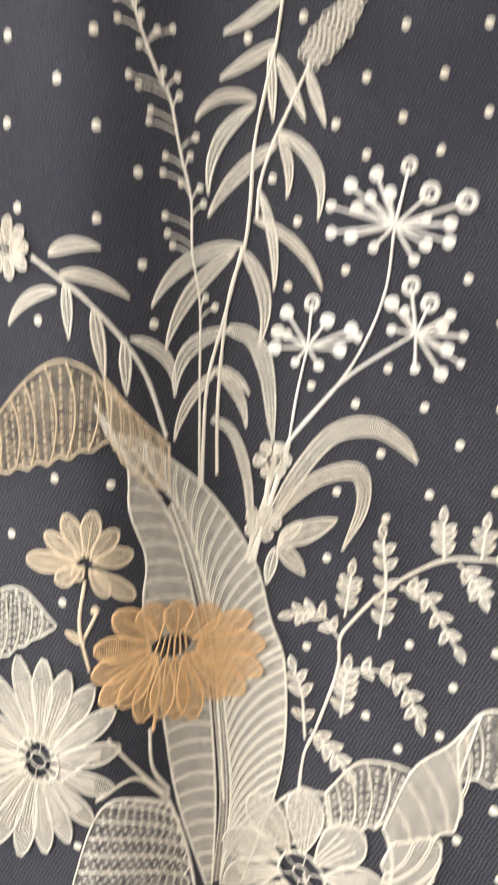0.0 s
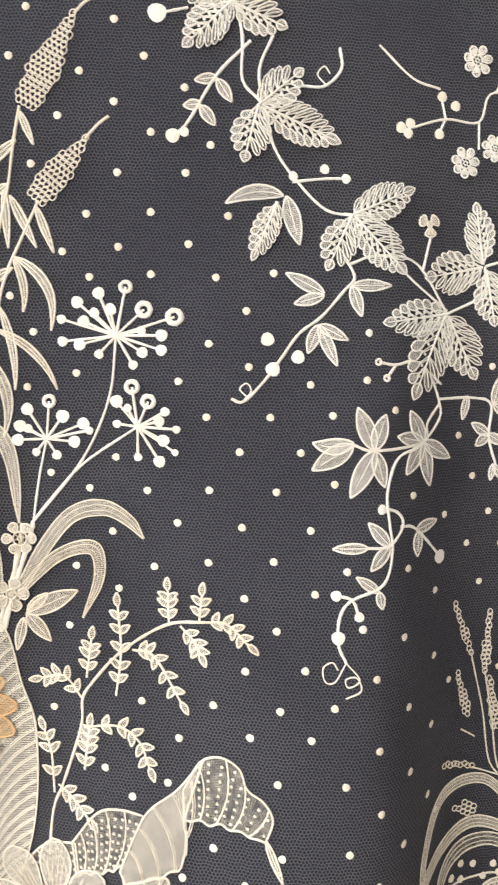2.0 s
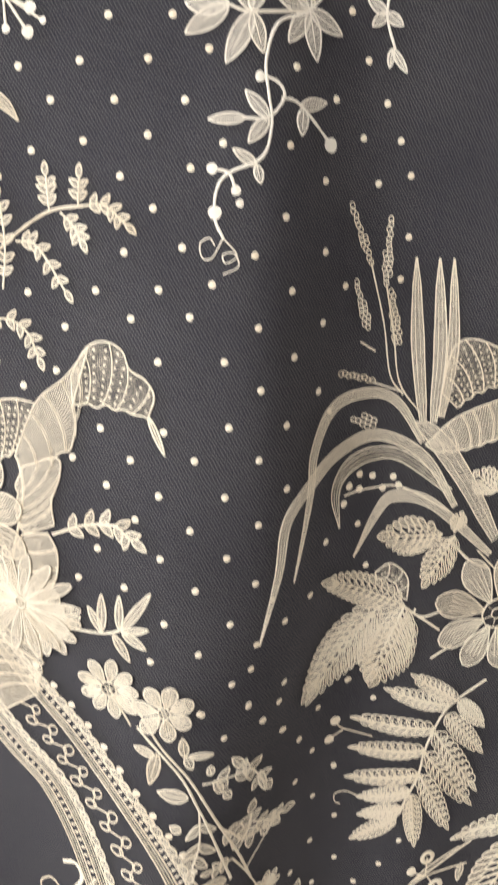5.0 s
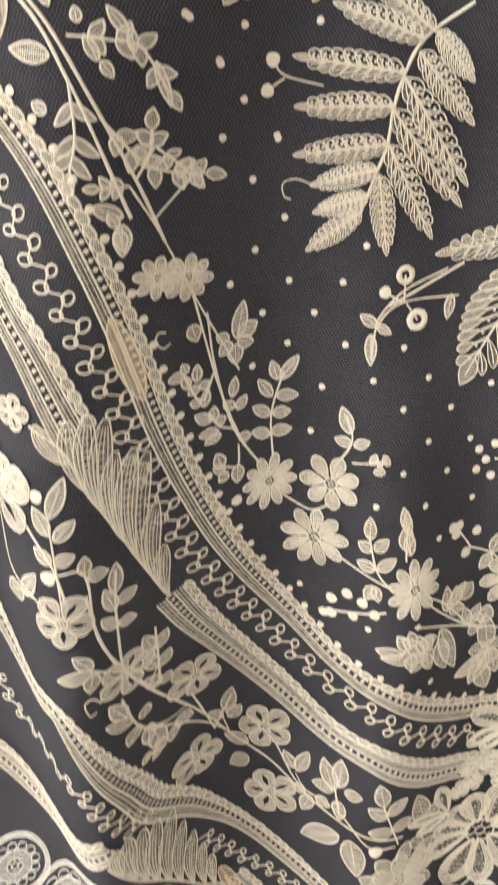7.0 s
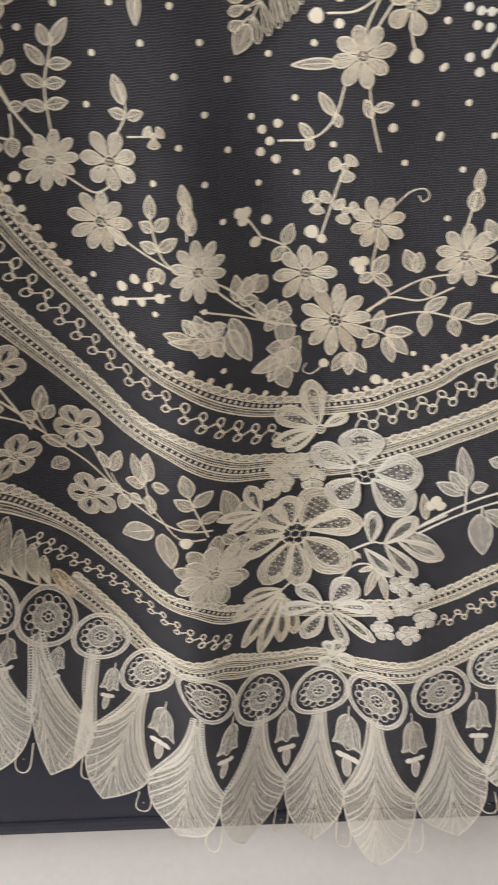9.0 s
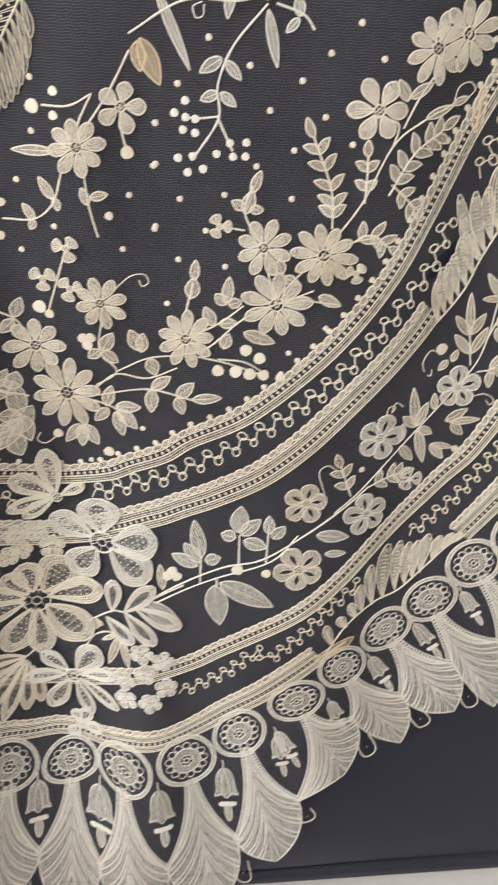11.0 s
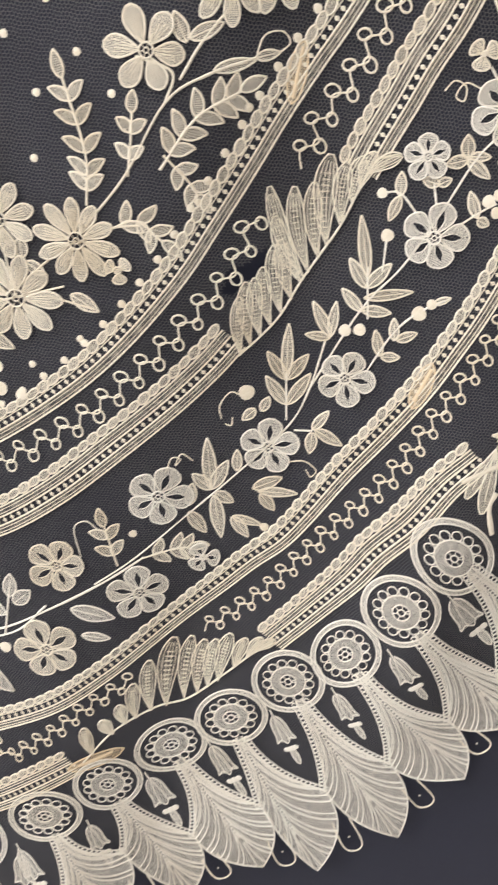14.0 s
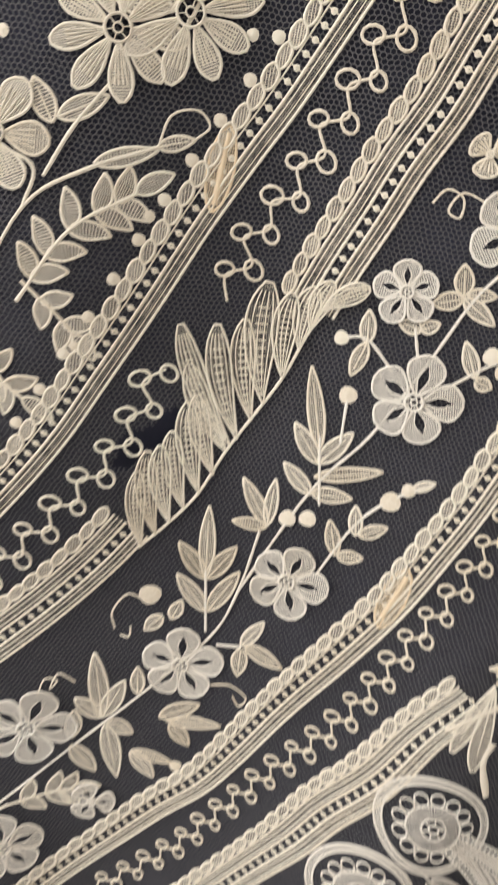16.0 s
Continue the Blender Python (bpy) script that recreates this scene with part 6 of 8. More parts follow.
berry(s, 312.8, 579.5, 2.4)
berry(s, 321.6, 581.9, 2.4)
berry(s, 311.3, 568.0, 2.4)
berry(s, 319.5, 563.3, 2.5)
berry(s, 316.6, 573.0, 2.4)
berry(s, 381.3, 578.0, 2.4)
berry(s, 343.4, 632.9, 3.7)
berry(s, 355.1, 640.8, 2.4)
berry(s, 354.5, 628.9, 2.4)
berry(s, 392.5, 611.6, 3.5)
leaf(s, 351.1, 585.5, 344.0, 596.9, 5.4)
leaf(s, 352.1, 586.1, 353.6, 579.5, 4.4)
leaf(s, 339.5, 573.3, 333.5, 581.5, 5.0)
leaf(s, 339.4, 572.7, 336.6, 567.5, 4.1)
leaf(s, 370.2, 583.7, 367.0, 592.8, 4.8)
leaf(s, 371.7, 587.6, 381.1, 589.8, 4.8)
leaf(s, 353.6, 611.0, 330.2, 610.3, 5.2)
s = spray("flower_sprig", [(442.2, 493.5), (459.2, 491.6), (473.2, 482.8)], w=1.0, label="garland of open flowers with berries and leaflets")
berry(s, 480.1, 482.4, 2.8)
s = spray("bouquet", [(353.7, 290.6), (370.9, 303.2), (380.2, 305.0), (401.6, 318.7), (420.5, 328.5)], [(349.9, 266.7), (357.9, 279.4), (369.9, 284.2), (381.1, 272.3)], [(306.1, 257.1), (319.9, 268.3)], tone="white", label="bouquet of large layered flowers at the border's turn")
bloom(s, 366.3, 359.1, 8.0, [(364.3, 391.5, 28.4), (402.8, 364.1, 27.1), (396.2, 332.4, 27.1), (345.7, 332.6, 24.5), (332.7, 376.7, 19.3)], tone="white", up=1.6)
bloom(s, 318.4, 308.7, 9.5, [(344.0, 341.7, 32.2), (364.4, 320.4, 21.9), (352.8, 275.2, 32.2), (295.8, 268.1, 24.5), (279.3, 304.3, 18.1), (285.8, 322.6, 15.5), (298.2, 334.7, 18.1), (312.4, 341.6, 20.6), (319.2, 260.1, 19.3)], tone="cream", up=1.2)
bloom(s, 339.3, 238.8, 6.0, [(317.9, 260.4, 12.9), (358.5, 268.9, 19.3), (370.5, 248.3, 10.3), (371.5, 218.9, 11.6), (351.2, 204.9, 11.6), (320.5, 208.0, 15.5), (304.3, 239.0, 12.9)], tone="white", up=1.9)
bloom(s, 338.5, 391.7, 3.0, [(332.5, 426.7, 15.5), (310.3, 410.2, 14.2), (356.5, 401.2, 7.7), (306.9, 386.9, 10.3), (316.1, 379.4, 10.3)], tone="cream", up=1.8)
bloom(s, 341.3, 190.2, 3.0, [(333.8, 177.9, 10.3), (348.7, 206.7, 10.3), (357.9, 189.9, 11.6), (338.2, 204.0, 9.0)], tone="white", up=1.0)
flower(s, 260.8, 298.7, 23.5, 8, 0, core=0.17, wide=1.05, up=1.2)
flower(s, 389.8, 272.1, 8.3, 5, 67, core=0.3, wide=1.15, tone="white", up=1.3)
flower(s, 404.9, 265.8, 8.0, 5, 4, core=0.3, wide=1.15, tone="white", up=1.3)
flower(s, 376.4, 247.3, 8.0, 5, 63, core=0.3, wide=1.15, tone="white", up=1.3)
flower(s, 392.3, 254.7, 8.3, 5, 14, core=0.3, wide=1.15, tone="white", up=1.3)
flower(s, 407.3, 243.5, 8.3, 5, 16, core=0.3, wide=1.15, tone="white", up=1.3)
flower(s, 377.3, 230.7, 8.0, 5, 40, core=0.3, wide=1.15, tone="white", up=1.3)
flower(s, 395.1, 230.6, 8.3, 5, 47, core=0.3, wide=1.15, tone="white", up=1.3)
flower(s, 309.7, 366.5, 7.7, 5, 18, core=0.3, wide=1.15, tone="cream", up=1.3)
flower(s, 322.5, 366.6, 8.3, 5, 43, core=0.3, wide=1.15, tone="cream", up=1.3)
flower(s, 332.4, 353.4, 8.8, 5, 12, core=0.3, wide=1.15, tone="cream", up=1.3)
flower(s, 312.6, 353.2, 7.2, 5, 0, core=0.3, wide=1.15, tone="cream", up=1.3)
flower(s, 303.4, 350.4, 7.7, 5, 22, core=0.3, wide=1.15, tone="cream", up=1.3)
petal(s, 370.4, 303.1, 372.6, 328.8, 11.6, "white", 0.8, False)
petal(s, 379.1, 304.8, 400.0, 327.5, 12.9, "white", 0.8, False)
petal(s, 386.2, 310.0, 418.2, 294.1, 14.2, "white", 0.8, False)
petal(s, 379.1, 304.8, 399.9, 280.3, 12.9, "white", 0.8, False)
petal(s, 366.0, 297.8, 384.2, 279.5, 12.9, "white", 0.8, False)
petal(s, 306.1, 257.1, 270.1, 249.5, 12.9, "cream", 0.8, False)
petal(s, 305.9, 255.5, 275.1, 218.7, 12.9, "cream", 0.8, False)
petal(s, 307.2, 255.0, 286.5, 205.0, 11.6, "cream", 0.8, False)
petal(s, 308.3, 253.0, 302.7, 208.0, 11.6, "cream", 0.8, False)
petal(s, 306.3, 258.7, 279.0, 262.3, 10.3, "cream", 0.8, False)
petal(s, 295.9, 335.2, 288.5, 360.2, 10.8, "cream", 0.8, False)
petal(s, 295.8, 334.0, 267.5, 343.8, 7.7, "cream", 0.8, False)
petal(s, 295.6, 332.8, 273.4, 330.0, 9.3, "cream", 0.8, False)
petal(s, 310.5, 248.9, 313.8, 213.1, 10.3, "cream", 0.8, False)
leaf(s, 359.9, 293.4, 358.1, 284.0, 4.1)
leaf(s, 359.8, 291.9, 363.1, 288.3, 3.1)
leaf(s, 374.5, 282.4, 366.2, 256.6, 5.2)
leaf(s, 376.8, 280.1, 380.4, 257.4, 5.2)
leaf(s, 372.2, 283.3, 362.5, 276.1, 3.1)
leaf(s, 406.4, 325.4, 404.6, 345.2, 5.7)
s = spray("flower_sprig", [(505.1, 563.5), (521.1, 587.2), (535.5, 618.1), (551.7, 630.7), (568.9, 638.9)], [(502.6, 556.2), (517.3, 565.2), (529.3, 568.3)], [(522.0, 633.2), (537.0, 629.4), (535.5, 618.1)], [(557.1, 655.8), (547.3, 641.4), (540.3, 627.0)], [(570.7, 665.0), (582.8, 697.5), (586.1, 710.3)], w=1.1, label="garland of open flowers climbing beside the band")
flower(s, 526.1, 635.9, 16.2, 6, 0, core=0.18, wide=0.9)
flower(s, 555.5, 666.2, 17.1, 9, 0, core=0.2, wide=0.9)
flower(s, 572.9, 673.2, 17.9, 9, 20, core=0.2, wide=0.9)
frond(s, [(505.8, 572.9), (503.9, 593.8), (492.6, 621.2)], 5, 10.9, 4.5)
frond(s, [(522.6, 587.4), (522.7, 600.8), (522.3, 612.3)], 2, 8.6, 4.5)
frond(s, [(535.7, 591.9), (548.1, 613.5), (564.8, 625.9)], 5, 11.4, 5.0)
frond(s, [(536.5, 597.9), (546.7, 589.8), (552.1, 583.9)], 2, 9.5, 4.7)
frond(s, [(517.3, 565.2), (527.6, 569.7), (539.2, 562.9)], 3, 10.8, 4.7)
leaf(s, 541.5, 640.8, 535.5, 651.0, 5.8)
leaf(s, 542.7, 642.3, 555.0, 649.7, 5.4)
leaf(s, 589.6, 693.2, 583.3, 695.0, 6.5)
leaf(s, 589.6, 693.2, 593.1, 683.2, 5.3)
leaf(s, 553.2, 691.6, 548.3, 696.0, 5.9)
leaf(s, 553.2, 691.6, 559.6, 696.1, 5.1)
leaf(s, 553.0, 632.2, 569.1, 638.1, 4.7)
leaf(s, 568.9, 638.9, 578.4, 642.3, 3.8)
curl(s, (568.9, 638.9), (571.3, 647.4), (578.0, 649.9), (581.8, 646.3), (578.4, 642.3))
s = spray("vine_spray", [(395.2, 668.8), (422.8, 684.4), (450.2, 685.0), (466.4, 689.2)], [(465.3, 684.2), (448.3, 664.6), (440.5, 645.4), (441.1, 629.2), (427.0, 607.9)], [(441.1, 629.2), (448.9, 613.4)], [(469.4, 684.6), (483.6, 680.0), (489.7, 673.1)], [(422.2, 629.8), (432.4, 629.6), (441.0, 630.6)], w=1.2, tone="white", label="pale vine with oval leaves and berry clusters")
leaf(s, 409.0, 690.2, 426.1, 652.5, 4.7, tone="white")
leaf(s, 442.4, 658.8, 431.3, 651.8, 6.1, tone="white")
leaf(s, 444.4, 657.7, 452.7, 648.6, 4.8, tone="white")
leaf(s, 440.7, 642.2, 431.6, 638.5, 5.3, tone="white")
leaf(s, 442.1, 642.4, 450.1, 635.7, 4.9, tone="white")
leaf(s, 467.9, 686.9, 460.3, 691.5, 5.4, tone="white")
leaf(s, 467.9, 686.9, 474.3, 694.5, 5.8, tone="white")
leaf(s, 465.5, 681.7, 471.3, 655.0, 5.1, tone="white")
leaf(s, 482.2, 679.1, 480.2, 688.3, 5.4, tone="white")
leaf(s, 481.5, 678.0, 475.3, 671.5, 4.2, tone="white")
leaf(s, 447.1, 694.4, 445.1, 676.9, 5.4, tone="white")
berry(s, 423.5, 638.1, 2.2, tone="white")
berry(s, 417.8, 632.0, 2.2, tone="white")
berry(s, 423.7, 629.9, 2.2, tone="white")
berry(s, 428.9, 629.2, 2.2, tone="white")
berry(s, 422.3, 623.7, 2.2, tone="white")
berry(s, 428.7, 622.2, 2.2, tone="white")
berry(s, 419.5, 609.3, 2.3, tone="white")
berry(s, 427.5, 610.3, 2.2, tone="white")
berry(s, 424.7, 601.9, 2.3, tone="white")
berry(s, 433.0, 603.8, 2.3, tone="white")
berry(s, 440.2, 611.8, 2.2, tone="white")
berry(s, 447.3, 617.4, 2.2, tone="white")
berry(s, 449.1, 610.5, 2.2, tone="white")
berry(s, 456.1, 617.9, 2.2, tone="white")
berry(s, 455.8, 610.7, 2.2, tone="white")
curl(s, (432.4, 684.2), (427.8, 682.0), (429.0, 677.1), (432.6, 678.0), (433.3, 683.1), tone="white")
leaf(s, 400.7, 666.9, 410.6, 645.2, 9.5, tone="tan")
leaf(s, 399.3, 665.5, 400.7, 651.4, 7.3, tone="tan")
s = spray("flower_sprig", [(392.2, 313.2), (414.6, 327.5), (447.5, 343.2), (473.0, 349.8), (500.8, 368.3), (527.8, 388.1), (544.4, 401.7)], tone="white", label="border sprig of five-petalled flowers and leaves")
leaf(s, 509.8, 369.0, 532.6, 364.7, 8.8, tone="white")
leaf(s, 516.5, 353.6, 531.3, 351.9, 5.1, tone="white")
leaf(s, 392.2, 315.3, 418.9, 294.7, 13.0, tone="white")
curl(s, (513.3, 400.0), (508.8, 415.6), (514.3, 420.7), (521.0, 416.3), tone="white")
s = spray("flower_sprig", [(521.1, 384.8), (540.1, 401.3), (562.9, 425.9), (585.4, 451.6), (606.9, 480.6), (613.8, 500.8), (617.2, 524.6)], [(613.8, 500.8), (630.9, 542.2), (645.3, 564.1), (657.6, 591.5), (665.8, 612.5), (673.6, 624.3)], [(638.5, 514.0), (646.8, 533.3), (656.3, 545.0), (668.4, 553.5)], [(605.3, 483.1), (601.7, 506.4)], [(634.5, 538.1), (630.1, 561.1)], [(630.3, 593.5), (638.0, 594.5), (647.6, 586.3)], [(636.0, 576.2), (636.9, 560.1)], [(663.8, 583.8), (673.0, 592.2), (678.6, 596.5)], [(651.0, 601.2), (654.4, 590.9)], [(663.1, 648.4), (667.6, 643.3)], [(609.8, 478.5), (618.5, 479.8)], w=1.0, tone="white", label="border sprig of five-petalled flowers, buds and tendrils")
flower(s, 672.8, 633.7, 14.1, 5, 0, core=0.2, slots=True, tone="white")
flower(s, 646.1, 611.1, 9.7, 5, 30, core=0.2, slots=True, tone="white")
flower(s, 656.0, 578.4, 14.2, 5, 10, core=0.2, slots=True, tone="white")
flower(s, 629.2, 508.8, 13.3, 5, 0, core=0.2, slots=True, tone="white")
flower(s, 598.6, 468.0, 14.3, 5, 20, core=0.2, slots=True, tone="white")
flower(s, 548.4, 437.1, 16.0, 5, 0, core=0.2, slots=True, tone="white")
flower(s, 544.1, 380.6, 15.5, 5, 30, core=0.2, slots=True, tone="white")
flower(s, 574.2, 401.9, 8.1, 3, 0, core=0.2, slots=True, tone="white")
flower(s, 659.0, 652.5, 6.2, 3, 30, core=0.15, wide=1.1)
leaf(s, 602.1, 503.9, 599.3, 530.2, 5.1)
leaf(s, 602.2, 503.3, 591.3, 515.8, 5.6)
leaf(s, 602.7, 503.4, 610.6, 517.0, 5.6)
leaf(s, 604.1, 490.9, 592.3, 503.7, 5.7)
leaf(s, 604.6, 491.0, 613.1, 508.0, 5.7)
leaf(s, 631.4, 551.9, 621.7, 563.7, 5.5)
leaf(s, 631.4, 551.9, 640.2, 564.3, 5.5)
leaf(s, 631.0, 556.6, 623.3, 582.8, 5.1)
leaf(s, 631.1, 547.1, 652.1, 553.7, 4.5)
leaf(s, 631.1, 541.0, 620.7, 549.8, 4.9)
leaf(s, 631.0, 541.7, 644.3, 542.5, 4.9)
leaf(s, 619.2, 527.0, 608.7, 542.0, 5.0)
leaf(s, 619.2, 527.0, 619.2, 543.5, 4.2)
leaf(s, 619.3, 526.5, 607.6, 526.3, 3.9)
leaf(s, 643.1, 522.1, 638.9, 533.6, 4.6)
leaf(s, 643.6, 521.9, 652.0, 523.1, 4.2)
leaf(s, 648.1, 530.4, 646.1, 540.5, 4.2)
leaf(s, 649.1, 530.6, 657.5, 535.6, 4.2)
leaf(s, 662.2, 550.1, 668.8, 553.8, 2.9)
leaf(s, 638.2, 593.4, 636.8, 603.4, 4.5)
leaf(s, 638.2, 593.4, 635.5, 582.4, 4.6)
leaf(s, 653.3, 600.6, 646.0, 601.8, 4.5)
leaf(s, 652.9, 600.5, 657.9, 603.6, 3.8)
leaf(s, 662.5, 613.0, 660.5, 622.0, 5.3)
leaf(s, 662.6, 612.3, 654.3, 608.9, 5.1)
leaf(s, 662.6, 612.3, 673.3, 606.2, 4.7)
leaf(s, 663.4, 613.7, 671.8, 614.6, 3.7)
leaf(s, 682.7, 614.0, 691.7, 614.5, 2.7)
leaf(s, 672.1, 589.4, 666.7, 599.8, 4.5)
leaf(s, 672.3, 588.7, 677.5, 587.3, 4.2)
leaf(s, 589.7, 486.6, 584.3, 480.4, 5.0)
leaf(s, 592.8, 485.9, 595.4, 493.5, 4.5)
leaf(s, 618.4, 480.4, 624.6, 491.3, 4.5)
leaf(s, 618.6, 479.1, 619.1, 468.1, 5.4)
leaf(s, 619.6, 480.7, 633.7, 475.3, 5.4)
leaf(s, 573.9, 441.6, 568.4, 469.7, 6.4)
leaf(s, 573.9, 441.6, 563.6, 449.9, 6.1)
leaf(s, 573.9, 441.6, 580.0, 458.3, 6.5)
leaf(s, 585.2, 453.0, 583.8, 464.4, 4.7)
leaf(s, 594.2, 444.0, 607.8, 452.6, 6.1)
leaf(s, 596.9, 443.0, 616.8, 445.4, 4.8)
leaf(s, 598.4, 441.8, 606.6, 434.0, 5.8)
leaf(s, 575.4, 438.7, 582.1, 414.1, 6.7)
leaf(s, 575.8, 439.9, 585.6, 435.2, 5.8)
leaf(s, 585.8, 427.0, 595.7, 416.3, 5.9)
leaf(s, 585.8, 427.0, 601.6, 424.4, 4.1)
leaf(s, 564.0, 432.1, 564.1, 444.6, 5.7)
leaf(s, 563.9, 428.4, 574.0, 416.5, 6.3)
frond(s, [(542.6, 400.6), (557.1, 405.7), (565.9, 407.3)], 3, 10.9, 4.8)
frond(s, [(531.7, 396.4), (527.2, 408.4), (523.5, 418.5)], 2, 10.6, 5.1)
berry(s, 625.2, 531.2, 2.9)
berry(s, 631.7, 532.6, 2.9)
berry(s, 656.4, 544.6, 3.4)
berry(s, 661.1, 549.6, 2.4)
berry(s, 630.3, 593.5, 2.3)
berry(s, 636.0, 576.2, 2.9)
berry(s, 677.5, 613.5, 2.7)
berry(s, 679.9, 618.1, 2.3)
berry(s, 681.9, 610.7, 2.3)
berry(s, 675.1, 597.0, 2.8)
berry(s, 678.9, 600.3, 2.6)
berry(s, 683.5, 596.3, 2.8)
berry(s, 679.5, 592.9, 2.6)
berry(s, 584.4, 494.9, 3.9)
berry(s, 603.0, 423.7, 2.4)
berry(s, 537.8, 415.6, 2.1)
curl(s, (647.1, 637.0), (650.3, 641.4), (655.3, 639.7), (655.6, 634.4), (652.0, 635.8), (654.9, 641.2), (662.3, 639.5))
curl(s, (574.1, 480.4), (572.6, 487.1), (576.6, 494.2), (581.5, 493.2))
curl(s, (576.1, 477.8), (579.3, 477.2), (579.3, 481.6))
curl(s, (609.8, 461.7), (617.3, 463.4), (623.6, 459.8), (621.6, 455.9), (618.5, 459.4))
curl(s, (550.9, 450.9), (552.7, 458.2), (557.0, 457.8), (554.9, 454.3), (557.2, 460.7), (563.1, 457.2))
# wrapped joints on the bands
s = spray("wrapped_joint", [(586.0, 626.0), (587.2, 645.7)], w=2.0, tone="tan", label="wrapped joint of the band")
leaf(s, 585.7, 623.5, 587.1, 647.6, 7.4, 0, "round", tone="tan")
s = spray("wrapped_joint", [(662.3, 504.3), (667.3, 520.6)], w=2.0, tone="tan")
leaf(s, 662.1, 500.4, 666.9, 523.4, 8.4, 0, "round", tone="tan")
s = spray("wrapped_joint", [(137.7, 677.4), (143.2, 646.6)], w=2.0, tone="tan")
leaf(s, 135.8, 684.1, 143.9, 642.1, 9.8, 0, "round", tone="tan")
s = spray("wrapped_joint", [(520.0, 265.6), (538.5, 275.4)], w=2.0, tone="tan")
leaf(s, 514.5, 262.3, 544.2, 276.6, 9.1, 0, "round", tone="tan")
s = spray("wrapped_joint", [(148.1, 287.3), (150.8, 276.1)], w=2.0, tone="tan")
leaf(s, 145.3, 296.2, 156.1, 269.6, 9.3, 0, "round", tone="tan")
s = spray("corner_scroll", [(738.3, 446.4), (720.4, 453.6), (713.8, 464.9), (720.3, 469.1), (727.8, 463.6), (724.4, 459.3)], [(691.2, 470.2), (706.9, 479.5), (730.7, 489.1)], [(713.2, 444.0), (708.2, 458.1), (710.2, 466.3)], w=2.6, label="scrolled corner motif")
leaf(s, 700.8, 494.5, 728.4, 497.1, 7.5, 0, "petal")
leaf(s, 703.9, 492.3, 732.0, 489.3, 7.6, 0, "petal")
leaf(s, 704.5, 489.7, 734.3, 476.9, 7.3, 0, "petal")
leaf(s, 704.8, 488.5, 695.3, 462.9, 6.2, 0, "petal")
leaf(s, 705.1, 487.2, 704.8, 455.4, 7.2, 0, "petal")
leaf(s, 736.6, 430.8, 720.0, 455.0, 9.5, 0, "petal")
leaf(s, 735.9, 443.2, 739.6, 458.5, 9.2, 0, "petal")
tape("woven_tape", smooth([(655.8, 680.3), (665.7, 665.7), (682.4, 653.4)], 8), 0.0, 4.2)
tape("woven_tape", smooth([(662.5, 684.8), (670.5, 673.7), (680.7, 666.3)], 8), 0.0, 4.2)
dots((-48.6, 1340.5), (-20.5, 1338.5), (4.7, 1342.2), (39.8, 1342.9), (69.2, 1344.1), (134.2, 1346.9), (20.1, 1333.2), (-32.9, 1325.6), (-5.4, 1323.2), (57.1, 1329.0), (-44.7, 1308.9), (-18.8, 1309.6))
dots((12.4, 1312.7), (69.6, 1313.9), (42.0, 1307.1), (86.9, 1300.9), (-58.2, 1290.8), (-32.2, 1295.1), (-2.0, 1292.5), (56.5, 1294.5), (32.4, 1288.4), (72.2, 1281.9), (97.9, 1276.7), (-17.2, 1277.0))
dots((-53.0, 1258.8), (20.6, 1268.2), (57.5, 1264.8), (87.0, 1264.7), (0.5, 1261.0), (105.3, 1246.4), (43.9, 1247.3), (71.8, 1248.0), (88.0, 1234.2), (-53.0, 1227.1), (57.5, 1233.2), (33.1, 1231.2))
dots((99.8, 1219.8), (71.6, 1221.3), (44.7, 1220.3), (125.2, 1221.8), (-39.3, 1212.1), (9.8, 1212.1), (113.0, 1205.3), (-53.8, 1195.4), (19.5, 1196.4), (96.5, 1191.0), (83.1, 1174.5), (38.1, 1178.1))
dots((-38.6, 1179.6), (16.1, 1171.9), (113.9, 1180.8), (141.1, 1172.9), (123.1, 1158.6), (95.2, 1158.7), (-35.0, 1157.9), (109.5, 1143.4), (136.3, 1143.0), (55.1, 1140.4), (25.7, 1133.1), (43.1, 1126.2))
dots((69.0, 1125.5), (96.2, 1126.3), (125.3, 1125.9), (53.2, 1106.5), (82.2, 1111.3), (110.2, 1110.2), (140.0, 1109.1), (36.4, 1090.3), (71.8, 1091.0), (95.6, 1094.0), (123.7, 1095.5), (-51.5, 1098.3))
dots((55.7, 1080.4), (110.9, 1079.0), (141.3, 1081.6), (32.8, 1062.4), (124.5, 1065.4), (110.9, 1047.1), (136.4, 1048.8), (25.0, 1023.8), (65.4, 1029.5), (97.1, 1030.5), (125.4, 1031.1), (112.5, 1018.6))
dots((138.4, 1019.4), (81.9, 1014.2), (48.5, 998.7), (76.7, 994.6), (123.7, 1000.1), (60.8, 987.6))
dots((-84.6, 1258.9), (-66.3, 1242.7), (-86.4, 1229.5), (-83.7, 1199.9), (-77.0, 1159.4), (-72.8, 1100.6), (-93.0, 1075.8), (-71.7, 1051.5), (-70.1, 945.0))
dots((168.0, 1195.9), (166.6, 1174.9), (150.8, 1159.3), (179.9, 1161.4), (233.8, 1181.0), (216.3, 1148.3), (150.9, 1129.2), (188.7, 1122.8), (225.0, 1128.4), (208.7, 1111.2), (234.8, 1110.4), (155.4, 1091.4))
